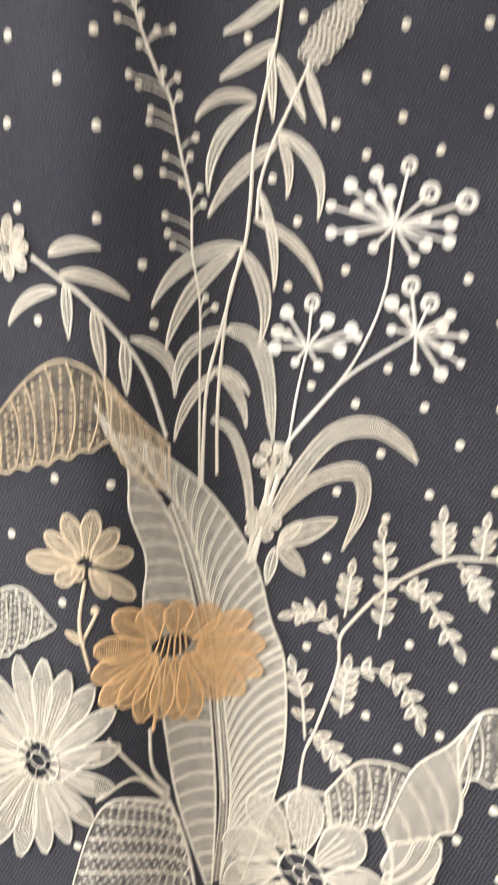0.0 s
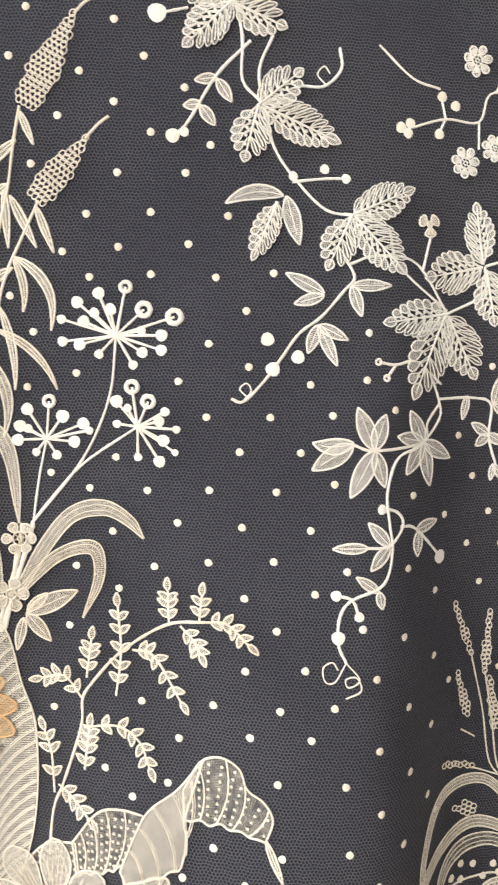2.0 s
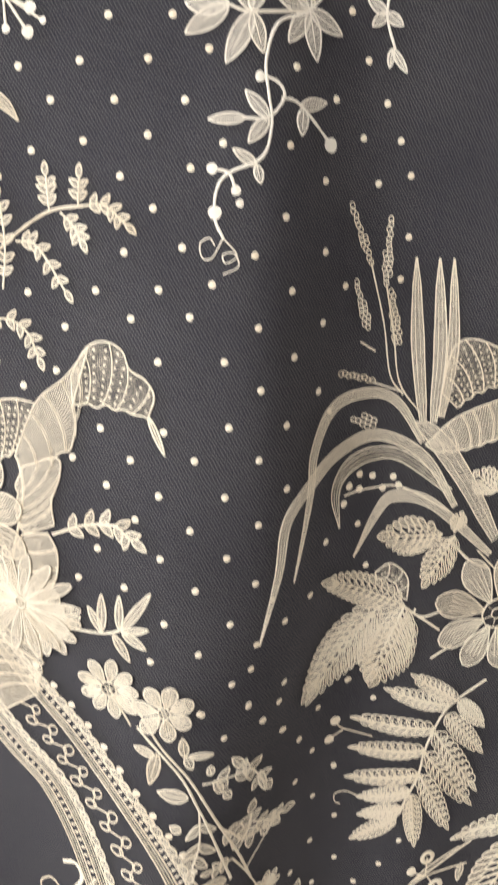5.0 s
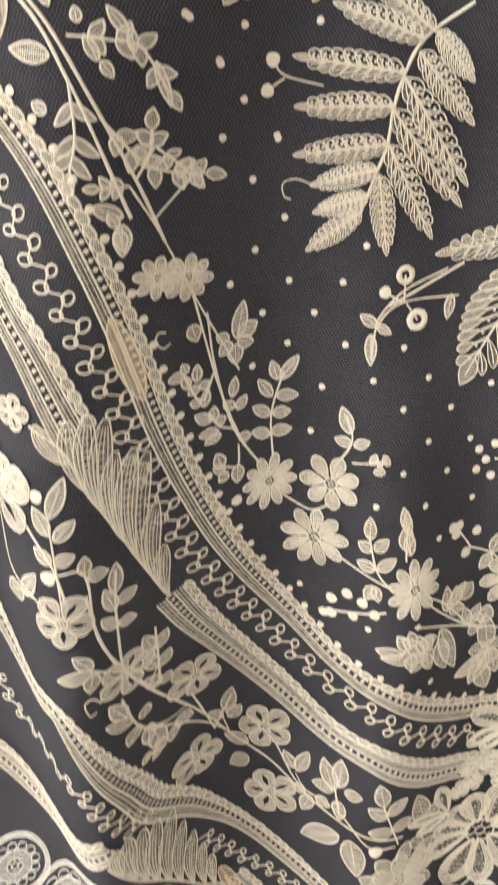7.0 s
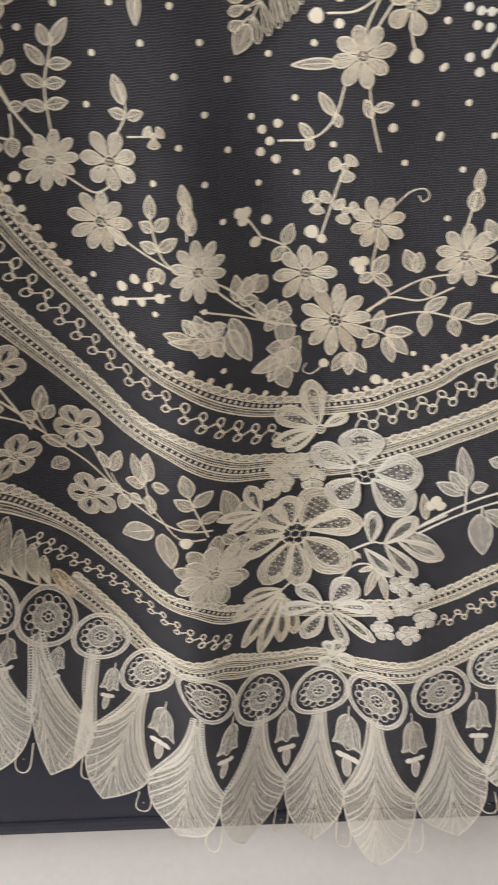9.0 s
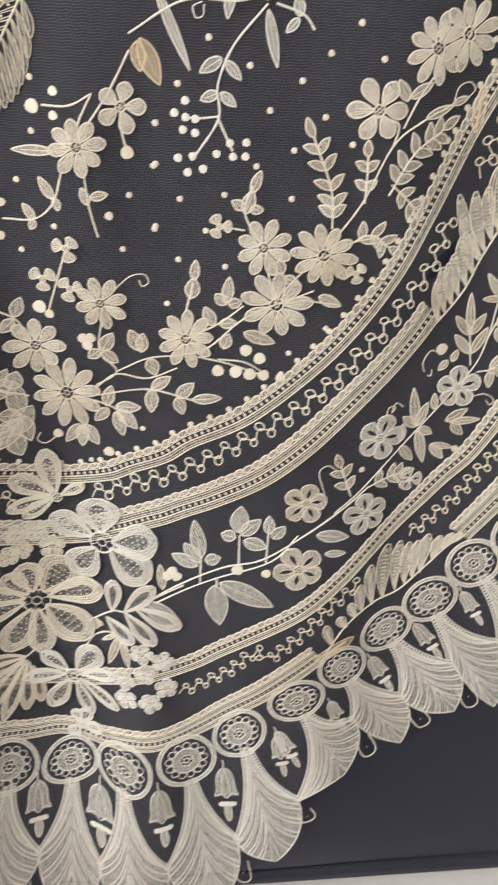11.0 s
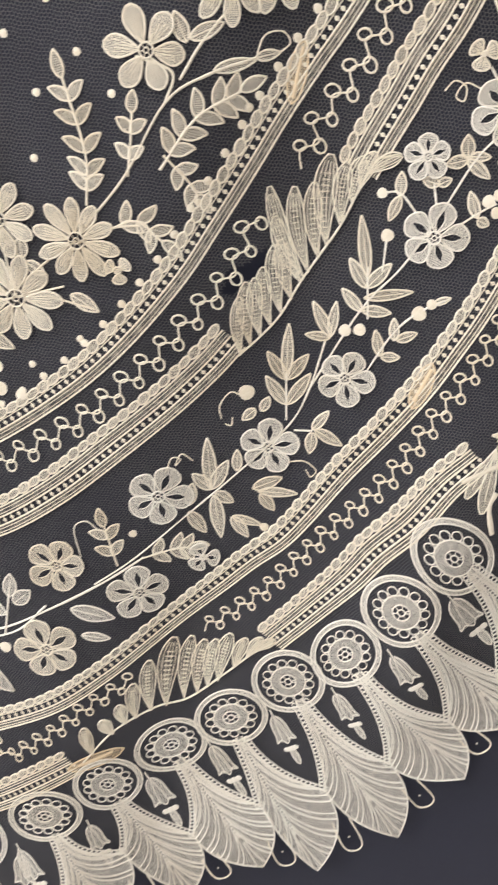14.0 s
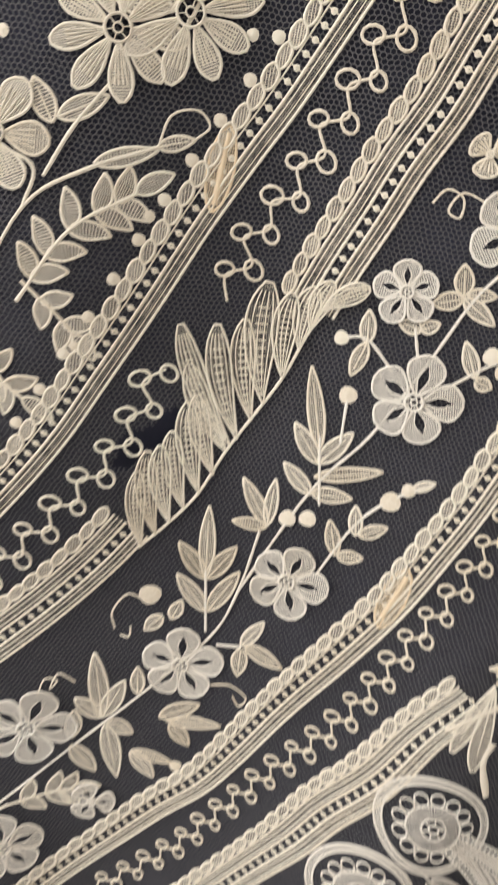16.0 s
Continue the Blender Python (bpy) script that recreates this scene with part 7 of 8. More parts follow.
dots((185.0, 1090.6), (223.4, 1095.2), (242.2, 1094.0), (203.2, 1076.0), (247.9, 1078.3), (231.9, 1074.8), (182.2, 1060.7), (203.3, 1044.4), (248.4, 1049.5), (167.5, 1045.0), (148.6, 1033.1), (184.6, 1028.7))
dots((215.4, 1027.3), (245.3, 1029.0), (168.2, 1014.1), (201.9, 1011.6), (152.7, 1000.0), (185.3, 999.1), (168.6, 986.8), (199.0, 979.5), (205.9, 967.5), (124.9, 969.4), (153.8, 971.3), (180.8, 968.9))
dots((96.1, 969.6), (109.3, 956.3), (138.0, 956.8), (167.0, 955.5), (82.4, 956.0), (97.7, 944.3), (121.4, 940.9), (151.0, 939.8), (180.5, 938.8), (166.1, 925.1), (110.2, 929.6), (134.8, 925.1))
dots((151.0, 911.0), (120.8, 912.0), (92.0, 914.9), (82.2, 900.5), (136.2, 896.6), (164.3, 896.1), (103.6, 897.2), (179.7, 869.0), (151.7, 877.7), (121.2, 880.8), (136.4, 864.7), (113.9, 861.4))
dots((164.6, 863.0), (151.9, 845.1), (160.1, 828.7), (136.0, 833.2), (194.7, 874.5), (221.0, 807.5), (232.1, 831.5), (172.9, 884.8), (161.6, 850.3), (177.1, 820.2), (203.9, 899.8), (223.4, 903.3))
dots((137.0, 832.5), (147.4, 815.8), (160.2, 829.7), (167.5, 815.4), (180.0, 830.8), (179.1, 798.9), (220.2, 807.0), (235.6, 794.1), (190.6, 781.1), (213.7, 748.2), (189.0, 749.9), (201.0, 729.9))
dots((215.0, 710.8), (228.5, 878.8), (253.2, 695.3))
dots((191.0, 780.0), (214.1, 747.0), (199.8, 764.9), (180.4, 797.8), (202.6, 794.6), (168.2, 814.4))
dots((254.5, 627.9), (270.8, 643.0), (269.6, 611.1), (268.3, 577.4), (253.1, 561.3), (226.8, 663.4), (241.3, 647.0), (212.5, 648.2), (228.7, 624.8), (241.4, 678.4), (215.2, 680.0), (200.9, 665.3))
dots((193.8, 639.3), (186.4, 683.0), (199.6, 697.0), (221.7, 600.5), (210.6, 509.9), (245.8, 491.5))
dots((407.6, 626.8), (392.8, 589.3), (406.7, 572.4), (407.4, 605.9), (342.0, 620.5), (318.5, 616.5), (296.4, 606.5), (283.9, 625.2), (283.1, 591.2), (307.7, 586.7), (293.7, 572.0), (330.4, 555.5))
dots((309.1, 551.9), (280.1, 557.1), (388.1, 559.4), (287.9, 535.8), (350.5, 570.6), (331.3, 594.5), (273.5, 490.4), (343.3, 646.9), (280.9, 451.2), (307.6, 435.9), (362.3, 419.4), (396.1, 445.3))
dots((528.1, 690.7), (513.6, 677.1), (500.2, 694.3), (499.0, 662.6), (484.8, 649.1), (526.7, 660.6), (435.6, 668.3), (419.7, 646.2), (457.1, 655.7), (468.3, 634.2), (407.8, 626.7), (406.3, 605.0))
dots((420.4, 587.6), (444.8, 590.3), (498.1, 631.6), (482.2, 614.3), (462.0, 605.7), (482.2, 588.7), (513.4, 618.2), (406.2, 570.9), (434.7, 570.4), (419.2, 553.8), (445.9, 550.2), (412.4, 527.6))
dots((484.7, 498.1), (506.2, 513.8), (589.5, 670.9), (568.8, 620.3), (552.6, 580.9))
s = spray("leaf_spray", [(140.4, 440.9), (129.5, 442.7), (116.9, 458.0)], [(161.5, 402.9), (157.0, 422.5)], [(206.2, 360.1), (200.0, 375.9)], [(124.9, 477.9), (131.6, 488.1)], w=0.9, label="leaflets of the border sprig")
leaf(s, 269.1, 327.9, 278.7, 316.1, 7.9)
s = spray("leaf_spray", [(150.3, 736.1), (159.3, 714.7), (173.1, 674.2), (187.1, 639.6)], [(157.6, 720.7), (174.0, 735.5)], w=0.9, label="small leaflets between the flowers")
frond(s, [(150.3, 736.1), (139.3, 736.9)], 2, 6.2, 3.1)
frond(s, [(162.2, 749.7), (169.7, 742.2), (175.2, 735.1)], 3, 6.4, 3.4)
leaf(s, 157.5, 792.4, 151.4, 801.8, 4.3)
leaf(s, 140.5, 796.9, 140.2, 802.1, 3.9)
leaf(s, 145.8, 783.5, 141.9, 792.6, 4.3)
leaf(s, 146.8, 783.3, 150.2, 777.3, 4.1)
leaf(s, 158.8, 785.7, 158.8, 794.4, 3.8)
leaf(s, 166.0, 782.1, 169.8, 764.8, 4.0)
leaf(s, 143.8, 720.8, 141.2, 726.6, 4.5)
leaf(s, 144.1, 719.4, 144.7, 710.2, 5.0)
leaf(s, 124.2, 766.9, 119.2, 770.6, 4.6)
s = spray("fern_leaf", [(304.7, 796.5), (282.2, 784.1), (272.6, 770.3), (267.0, 755.6), (263.9, 740.2), (258.2, 727.4), (250.9, 711.5)], w=1.6, tone="cream", label="large fern leaf with lobed openwork fronds")
veined_leaf(s, 280.9, 783.8, 241.2, 800.7, 10.2, lace_side=-1)
veined_leaf(s, 272.6, 770.3, 222.7, 781.2, 10.2, lace_side=-1)
veined_leaf(s, 267.0, 756.9, 222.1, 760.0, 10.5, lace_side=-1)
veined_leaf(s, 264.0, 740.7, 220.4, 738.9, 10.7, lace_side=-1)
veined_leaf(s, 259.1, 730.0, 227.7, 724.7, 10.4, lace_side=-1)
veined_leaf(s, 254.4, 718.2, 228.3, 712.0, 10.2, lace_side=-1)
veined_leaf(s, 250.9, 711.5, 224.1, 694.0, 10.3, lace_side=0)
veined_leaf(s, 286.4, 786.2, 256.3, 809.4, 9.8, lace_side=-1)
veined_leaf(s, 279.5, 778.2, 306.0, 745.2, 11.5, lace_side=1)
veined_leaf(s, 272.6, 768.2, 303.7, 717.9, 11.8, lace_side=1)
veined_leaf(s, 266.9, 755.1, 300.8, 708.4, 12.0, lace_side=1)
veined_leaf(s, 264.8, 740.1, 285.7, 695.2, 12.1, lace_side=1)
veined_leaf(s, 260.1, 727.2, 262.7, 689.8, 11.4, lace_side=1)
veined_leaf(s, 287.7, 786.0, 305.6, 763.8, 10.5, lace_side=1)
s = spray("broad_leaf", [(257.4, 850.5), (254.9, 847.5), (243.0, 848.6), (233.5, 848.4)], [(254.9, 848.6), (264.5, 841.3), (271.9, 835.2)], w=1.4, tone="cream", label="broad veined leaves with rows of holes")
veined_leaf(s, 233.5, 848.4, 194.2, 802.3, 26.6, count=9)
veined_leaf(s, 253.6, 846.5, 232.8, 801.5, 28.3, count=9)
s = spray("broad_leaf", [(341.9, 682.1), (347.9, 690.2)], [(302.9, 681.4), (285.9, 674.2), (263.3, 665.0)], w=1.4, tone="cream", label="broad veined leaf with rows of holes")
veined_leaf(s, 341.9, 683.4, 301.4, 617.7, 38.0, count=10)
veined_leaf(s, 347.8, 692.6, 287.5, 687.2, 14.2)
s = spray("flower_sprig", [(272.2, 513.2), (286.0, 493.8), (307.3, 472.2), (326.4, 463.7)], [(272.3, 510.3), (289.2, 497.0), (307.3, 472.2)], [(270.5, 532.9), (268.3, 544.0)], [(308.0, 522.0), (323.0, 513.0), (327.9, 503.0)], [(300.1, 535.8), (308.0, 522.0), (304.9, 519.9)], [(356.0, 558.0), (345.8, 527.8), (341.5, 515.2)], [(374.6, 518.7), (371.6, 496.1), (381.4, 482.9), (368.4, 472.5)], [(381.4, 482.9), (400.1, 492.5), (418.3, 495.2)], [(368.2, 470.8), (381.3, 481.2), (399.6, 479.5), (418.1, 487.2)], w=1.1, tone="cream", label="garland of open flowers with berries and leaflets")
flower(s, 272.2, 513.2, 16.0, 10, 54, core=0.20, wide=0.95)
flower(s, 333.3, 496.8, 17.6, 8, 0, core=0.20, wide=0.95)
flower(s, 349.9, 466.0, 22.0, 10, 9, core=0.20, wide=0.95)
flower(s, 356.1, 558.5, 7.7, 3, 45, core=0.24, wide=1.00)
flower(s, 341.1, 539.0, 7.5, 3, 30, core=0.24, wide=1.00)
flower(s, 356.7, 534.2, 7.5, 3, 15, core=0.24, wide=1.00)
flower(s, 373.7, 526.5, 15.2, 8, 15, core=0.20, wide=0.95)
leaf(s, 270.5, 532.9, 269.9, 545.9, 6.3)
leaf(s, 270.1, 543.7, 269.1, 557.5, 4.7)
leaf(s, 292.4, 490.4, 305.2, 501.0, 7.8)
leaf(s, 292.3, 489.6, 292.4, 504.7, 6.8)
leaf(s, 293.6, 489.0, 304.1, 486.3, 6.4)
leaf(s, 307.3, 472.2, 315.0, 482.8, 7.4)
leaf(s, 307.3, 472.2, 303.9, 484.8, 6.7)
leaf(s, 306.9, 469.1, 313.5, 466.1, 6.2)
leaf(s, 277.1, 471.2, 251.7, 475.6, 7.0)
leaf(s, 276.3, 472.9, 264.3, 486.3, 7.5)
leaf(s, 277.3, 472.4, 273.2, 484.9, 6.3)
leaf(s, 278.6, 471.9, 281.0, 482.0, 6.3)
leaf(s, 276.5, 470.8, 268.2, 464.1, 7.0)
leaf(s, 278.2, 470.8, 279.0, 461.3, 7.0)
leaf(s, 286.0, 475.0, 290.7, 454.3, 10.7)
leaf(s, 320.2, 451.3, 317.7, 474.9, 11.5)
leaf(s, 320.2, 451.3, 307.4, 453.8, 9.0)
leaf(s, 320.0, 449.6, 307.3, 431.7, 11.8)
leaf(s, 321.7, 450.9, 325.2, 433.2, 9.3)
leaf(s, 319.9, 448.6, 298.1, 441.5, 6.4)
leaf(s, 321.8, 514.7, 326.8, 526.5, 7.5)
leaf(s, 321.6, 513.2, 314.1, 506.2, 7.2)
leaf(s, 373.1, 496.1, 379.9, 507.8, 7.8)
leaf(s, 373.0, 495.5, 382.4, 488.9, 7.0)
leaf(s, 371.6, 496.1, 364.8, 490.7, 6.4)
leaf(s, 395.8, 497.5, 390.2, 510.3, 8.3)
leaf(s, 396.7, 496.5, 397.8, 508.5, 6.8)
leaf(s, 401.6, 492.5, 404.6, 482.0, 7.9)
berry(s, 297.1, 537.8, 3.0)
berry(s, 300.9, 537.6, 3.0)
berry(s, 298.9, 533.3, 3.0)
berry(s, 312.1, 530.9, 2.9)
berry(s, 304.9, 519.9, 3.1)
berry(s, 337.6, 521.5, 4.0)
berry(s, 343.2, 517.4, 2.8)
berry(s, 362.1, 503.3, 3.2)
berry(s, 366.7, 504.0, 3.1)
berry(s, 364.5, 499.0, 3.2)
berry(s, 342.3, 437.3, 3.1)
berry(s, 374.1, 426.8, 3.4)
curl(s, (331.6, 438.4), (329.1, 433.5), (334.1, 430.5), (341.1, 434.9))
curl(s, (381.5, 534.4), (391.2, 543.1), (399.4, 544.6), (402.1, 540.1), (398.5, 537.6), (396.4, 541.3))
s = spray("leaf_spray", [(367.9, 465.6), (399.3, 472.2), (426.9, 466.2)], [(366.0, 462.1), (379.8, 457.3), (384.0, 448.7)], [(356.9, 447.8), (359.7, 442.5)], w=1.1, tone="cream", label="leaflets below the garland's flowers")
leaf(s, 402.3, 472.1, 401.7, 456.9, 7.8)
leaf(s, 402.4, 472.8, 413.7, 481.2, 7.0)
leaf(s, 417.6, 467.5, 427.7, 477.5, 7.7)
leaf(s, 417.6, 467.5, 421.1, 456.6, 7.1)
leaf(s, 426.9, 466.5, 444.9, 468.1, 6.4)
leaf(s, 373.7, 458.9, 377.7, 472.8, 7.2)
leaf(s, 375.1, 457.2, 366.6, 448.1, 6.7)
leaf(s, 379.9, 459.1, 395.0, 459.3, 7.2)
leaf(s, 381.4, 457.4, 392.4, 444.7, 7.9)
leaf(s, 379.7, 455.6, 383.8, 439.2, 7.4)
leaf(s, 359.8, 444.3, 367.6, 431.2, 8.2)
leaf(s, 358.2, 444.2, 357.3, 429.0, 7.6)
leaf(s, 356.6, 444.2, 347.4, 431.6, 6.9)
s = spray("flower_sprig", [(423.1, 506.0), (442.5, 515.9), (457.1, 527.1)], [(418.3, 495.2), (436.5, 500.8), (460.2, 521.0), (497.7, 536.5)], [(430.4, 494.8), (448.5, 490.8), (470.6, 483.1)], [(423.4, 522.8), (427.5, 540.3)], [(467.4, 561.3), (456.4, 580.2), (460.3, 595.5)], [(456.5, 570.9), (442.5, 573.0)], [(476.2, 528.0), (469.8, 549.4)], [(476.1, 531.9), (488.6, 545.5), (502.1, 557.5)], [(489.3, 531.1), (512.8, 528.4)], w=1.1, tone="cream", label="garland of large open flowers beside the band")
flower(s, 423.1, 506.0, 17.0, 9, 45, core=0.20, wide=0.95)
flower(s, 467.4, 561.3, 15.7, 8, 24, core=0.20, wide=0.95)
flower(s, 502.1, 557.5, 18.1, 10, 30, core=0.20, wide=0.95)
flower(s, 476.2, 528.0, 19.9, 9, 45, core=0.20, wide=0.95)
flower(s, 442.5, 573.0, 6.4, 3, 0, core=0.24, wide=1.00)
flower(s, 521.2, 547.7, 6.2, 3, 45, core=0.24, wide=1.00)
leaf(s, 439.5, 514.5, 434.3, 525.9, 7.2)
leaf(s, 443.1, 515.9, 453.1, 516.6, 6.0)
leaf(s, 446.9, 528.5, 448.6, 544.1, 6.4)
leaf(s, 446.9, 527.7, 440.5, 533.9, 6.4)
leaf(s, 448.3, 527.6, 455.9, 529.5, 5.9)
leaf(s, 445.5, 500.4, 448.7, 509.5, 6.7)
leaf(s, 457.4, 510.6, 476.1, 504.2, 7.3)
leaf(s, 426.5, 531.0, 428.1, 543.2, 8.1)
leaf(s, 428.1, 541.7, 429.2, 553.6, 5.1)
leaf(s, 456.4, 580.2, 460.6, 592.9, 7.2)
leaf(s, 460.1, 591.7, 464.7, 603.4, 5.3)
leaf(s, 456.4, 582.8, 449.1, 587.1, 5.4)
leaf(s, 459.1, 582.7, 466.6, 582.2, 4.9)
leaf(s, 478.5, 546.1, 476.7, 555.2, 5.7)
leaf(s, 480.0, 544.6, 488.8, 540.4, 5.2)
leaf(s, 500.8, 533.4, 514.0, 527.7, 6.4)
berry(s, 442.4, 486.3, 3.7)
berry(s, 453.1, 485.7, 3.8)
berry(s, 459.0, 499.6, 3.7)
berry(s, 467.3, 494.5, 3.7)
berry(s, 461.7, 484.3, 3.8)
berry(s, 470.0, 483.8, 3.5)
s = spray("flower_sprig", [(169.4, 683.6), (177.0, 633.5), (186.3, 600.0), (197.2, 580.9)], [(174.7, 673.0), (175.9, 644.6), (182.0, 609.9), (193.3, 586.3)], [(200.8, 587.9), (201.6, 611.5), (209.6, 633.3)], [(232.5, 581.0), (242.5, 595.9), (240.4, 610.1)], [(241.8, 584.4), (255.2, 584.3)], [(220.1, 539.8), (235.4, 529.2), (259.5, 515.8)], [(229.5, 559.6), (218.2, 555.6), (203.3, 565.8)], [(267.8, 530.3), (269.2, 548.1)], [(260.9, 514.1), (252.2, 525.1), (248.7, 546.2)], [(220.1, 495.8), (255.8, 502.5)], w=1.1, tone="cream", label="garland of open flowers with small leaflets")
flower(s, 198.0, 574.5, 14.7, 10, 0, core=0.20, wide=0.95)
flower(s, 230.4, 571.9, 15.5, 7, 15, core=0.20, wide=0.95)
flower(s, 220.1, 539.8, 17.4, 9, 0, core=0.20, wide=0.95)
flower(s, 156.5, 695.8, 9.5, 8, 30, core=0.20, wide=0.95)
flower(s, 168.4, 692.0, 10.8, 8, 30, core=0.20, wide=0.95)
flower(s, 256.1, 584.3, 5.8, 3, 24, core=0.24, wide=1.00)
leaf(s, 199.9, 600.0, 191.0, 604.7, 5.7)
leaf(s, 200.7, 601.4, 211.8, 602.2, 5.9)
leaf(s, 201.0, 611.0, 192.3, 617.5, 5.6)
leaf(s, 202.2, 611.4, 211.8, 611.9, 5.8)
leaf(s, 202.6, 620.9, 196.2, 631.1, 5.6)
leaf(s, 204.9, 620.6, 216.4, 620.5, 5.8)
leaf(s, 206.3, 629.5, 203.8, 639.5, 5.6)
leaf(s, 207.7, 629.3, 217.9, 641.1, 5.7)
leaf(s, 241.9, 600.2, 238.4, 614.3, 6.9)
leaf(s, 242.4, 594.5, 233.9, 597.2, 5.3)
leaf(s, 243.3, 593.7, 251.4, 595.9, 5.2)
leaf(s, 268.1, 536.3, 268.9, 549.6, 7.9)
leaf(s, 269.1, 547.5, 267.8, 559.2, 5.4)
leaf(s, 249.2, 543.3, 250.1, 555.3, 6.1)
leaf(s, 249.8, 537.2, 243.3, 541.2, 6.1)
leaf(s, 251.3, 537.3, 258.9, 543.3, 6.1)
leaf(s, 250.8, 526.6, 242.0, 530.3, 6.2)
leaf(s, 252.3, 526.6, 262.4, 532.5, 6.1)
leaf(s, 250.3, 517.2, 244.9, 509.5, 6.3)
leaf(s, 250.3, 517.2, 251.7, 508.8, 5.6)
leaf(s, 264.1, 475.9, 249.4, 480.3, 6.6)
leaf(s, 267.4, 478.7, 261.4, 488.2, 6.6)
leaf(s, 270.7, 479.5, 268.5, 489.3, 6.0)
leaf(s, 274.0, 479.5, 284.9, 478.1, 6.9)
leaf(s, 268.9, 474.8, 268.6, 465.3, 7.5)
leaf(s, 277.3, 475.5, 280.7, 460.6, 8.4)
leaf(s, 287.7, 481.3, 297.0, 450.4, 10.1)
leaf(s, 302.0, 491.7, 309.8, 498.7, 10.5)
leaf(s, 298.5, 490.4, 298.6, 501.3, 9.0)
leaf(s, 316.3, 469.7, 320.5, 480.4, 10.8)
leaf(s, 316.3, 469.7, 308.4, 476.5, 8.0)
leaf(s, 314.7, 439.9, 327.8, 456.8, 14.1)
leaf(s, 314.7, 439.9, 318.9, 424.1, 11.4)
leaf(s, 316.5, 443.3, 297.4, 442.5, 9.1)
berry(s, 227.4, 504.8, 3.0)
berry(s, 235.8, 510.0, 2.9)
berry(s, 226.8, 495.9, 3.0)
berry(s, 243.5, 506.7, 2.9)
berry(s, 249.5, 500.8, 2.9)
berry(s, 222.7, 495.0, 2.7)
berry(s, 238.3, 497.5, 2.6)
s = spray("leaf_spray", [(175.9, 644.6), (168.0, 630.4), (162.0, 646.5)], [(182.0, 609.9), (174.7, 614.7), (170.9, 624.1)], [(183.6, 600.7), (182.3, 589.1), (175.8, 591.1)], [(274.1, 481.9), (260.9, 476.3)], [(271.1, 491.3), (287.7, 483.1), (316.4, 466.0)], w=1.1, tone="cream", label="small leaflets between the flowers")
leaf(s, 162.1, 647.2, 154.8, 646.3, 4.7)
leaf(s, 163.3, 647.5, 161.4, 652.0, 3.8)
leaf(s, 161.9, 645.7, 162.8, 639.2, 4.3)
leaf(s, 167.1, 641.3, 167.9, 649.5, 4.4)
leaf(s, 167.9, 638.5, 162.5, 636.6, 4.4)
leaf(s, 168.2, 637.1, 172.3, 639.5, 4.5)
leaf(s, 168.0, 629.9, 163.0, 631.7, 4.5)
leaf(s, 168.9, 627.4, 171.4, 635.5, 4.5)
leaf(s, 171.4, 618.4, 164.4, 624.5, 5.1)
leaf(s, 172.6, 618.1, 173.5, 625.4, 4.7)
leaf(s, 173.7, 616.4, 178.5, 617.9, 4.8)
leaf(s, 174.4, 612.0, 165.2, 612.9, 5.2)
leaf(s, 175.5, 610.2, 167.5, 607.7, 4.8)
leaf(s, 182.6, 626.7, 185.0, 636.4, 4.7)
leaf(s, 183.2, 620.9, 178.0, 625.0, 4.8)
leaf(s, 184.4, 619.3, 189.6, 625.1, 4.9)
leaf(s, 184.0, 603.5, 190.3, 603.4, 5.1)
leaf(s, 182.3, 589.1, 181.3, 579.7, 6.3)
leaf(s, 174.5, 591.5, 172.4, 599.8, 6.0)
leaf(s, 175.6, 589.6, 170.0, 592.9, 5.0)
leaf(s, 176.8, 587.8, 172.3, 584.0, 5.1)
leaf(s, 167.4, 669.4, 169.0, 661.1, 6.1)
leaf(s, 187.1, 655.5, 192.2, 673.4, 7.1)
leaf(s, 188.5, 656.6, 197.8, 661.8, 7.3)
leaf(s, 187.5, 654.1, 195.1, 652.1, 6.8)
leaf(s, 186.3, 653.0, 185.7, 643.0, 7.2)
leaf(s, 184.5, 654.7, 178.5, 649.8, 6.1)
leaf(s, 183.4, 656.2, 177.8, 659.9, 5.0)
berry(s, 180.1, 569.7, 2.9)
berry(s, 171.6, 567.7, 2.6)
curl(s, (156.6, 670.1), (153.5, 670.7), (151.9, 667.3), (154.5, 663.2), (157.9, 664.3))
s = spray("flower_sprig", [(68.5, 593.7), (68.8, 563.6), (83.0, 555.3), (96.4, 546.1)], [(97.2, 550.7), (97.7, 570.4), (97.9, 596.1)], [(83.0, 555.3), (75.2, 554.6)], [(97.7, 570.4), (109.3, 566.4), (109.4, 533.6), (116.0, 501.7)], [(116.8, 508.3), (118.6, 539.7), (121.5, 561.5)], [(116.0, 501.7), (105.3, 512.5)], [(117.8, 497.3), (129.2, 475.1), (132.9, 514.3)], [(113.8, 484.8), (119.0, 456.4), (132.9, 434.7), (159.2, 405.8)], [(143.4, 447.1), (152.6, 409.3)], [(152.6, 409.3), (165.3, 435.2)], w=1.1, tone="cream", label="border sprig of five-petalled flowers and leaves")
flower(s, 96.2, 544.5, 14.5, 5, 50, core=0.2, slots=True)
flower(s, 118.1, 499.0, 12.2, 5, 63, core=0.2, slots=True)
flower(s, 147.3, 461.3, 15.1, 5, 53, core=0.2, slots=True)
flower(s, 140.9, 394.0, 14.5, 5, 2, core=0.2, slots=True)
flower(s, 183.2, 409.3, 16.6, 5, 36, core=0.2, slots=True)
flower(s, 183.1, 356.7, 17.3, 5, 34, core=0.2, slots=True)
flower(s, 88.1, 647.2, 8.0, 5, 68, core=0.2, slots=True)
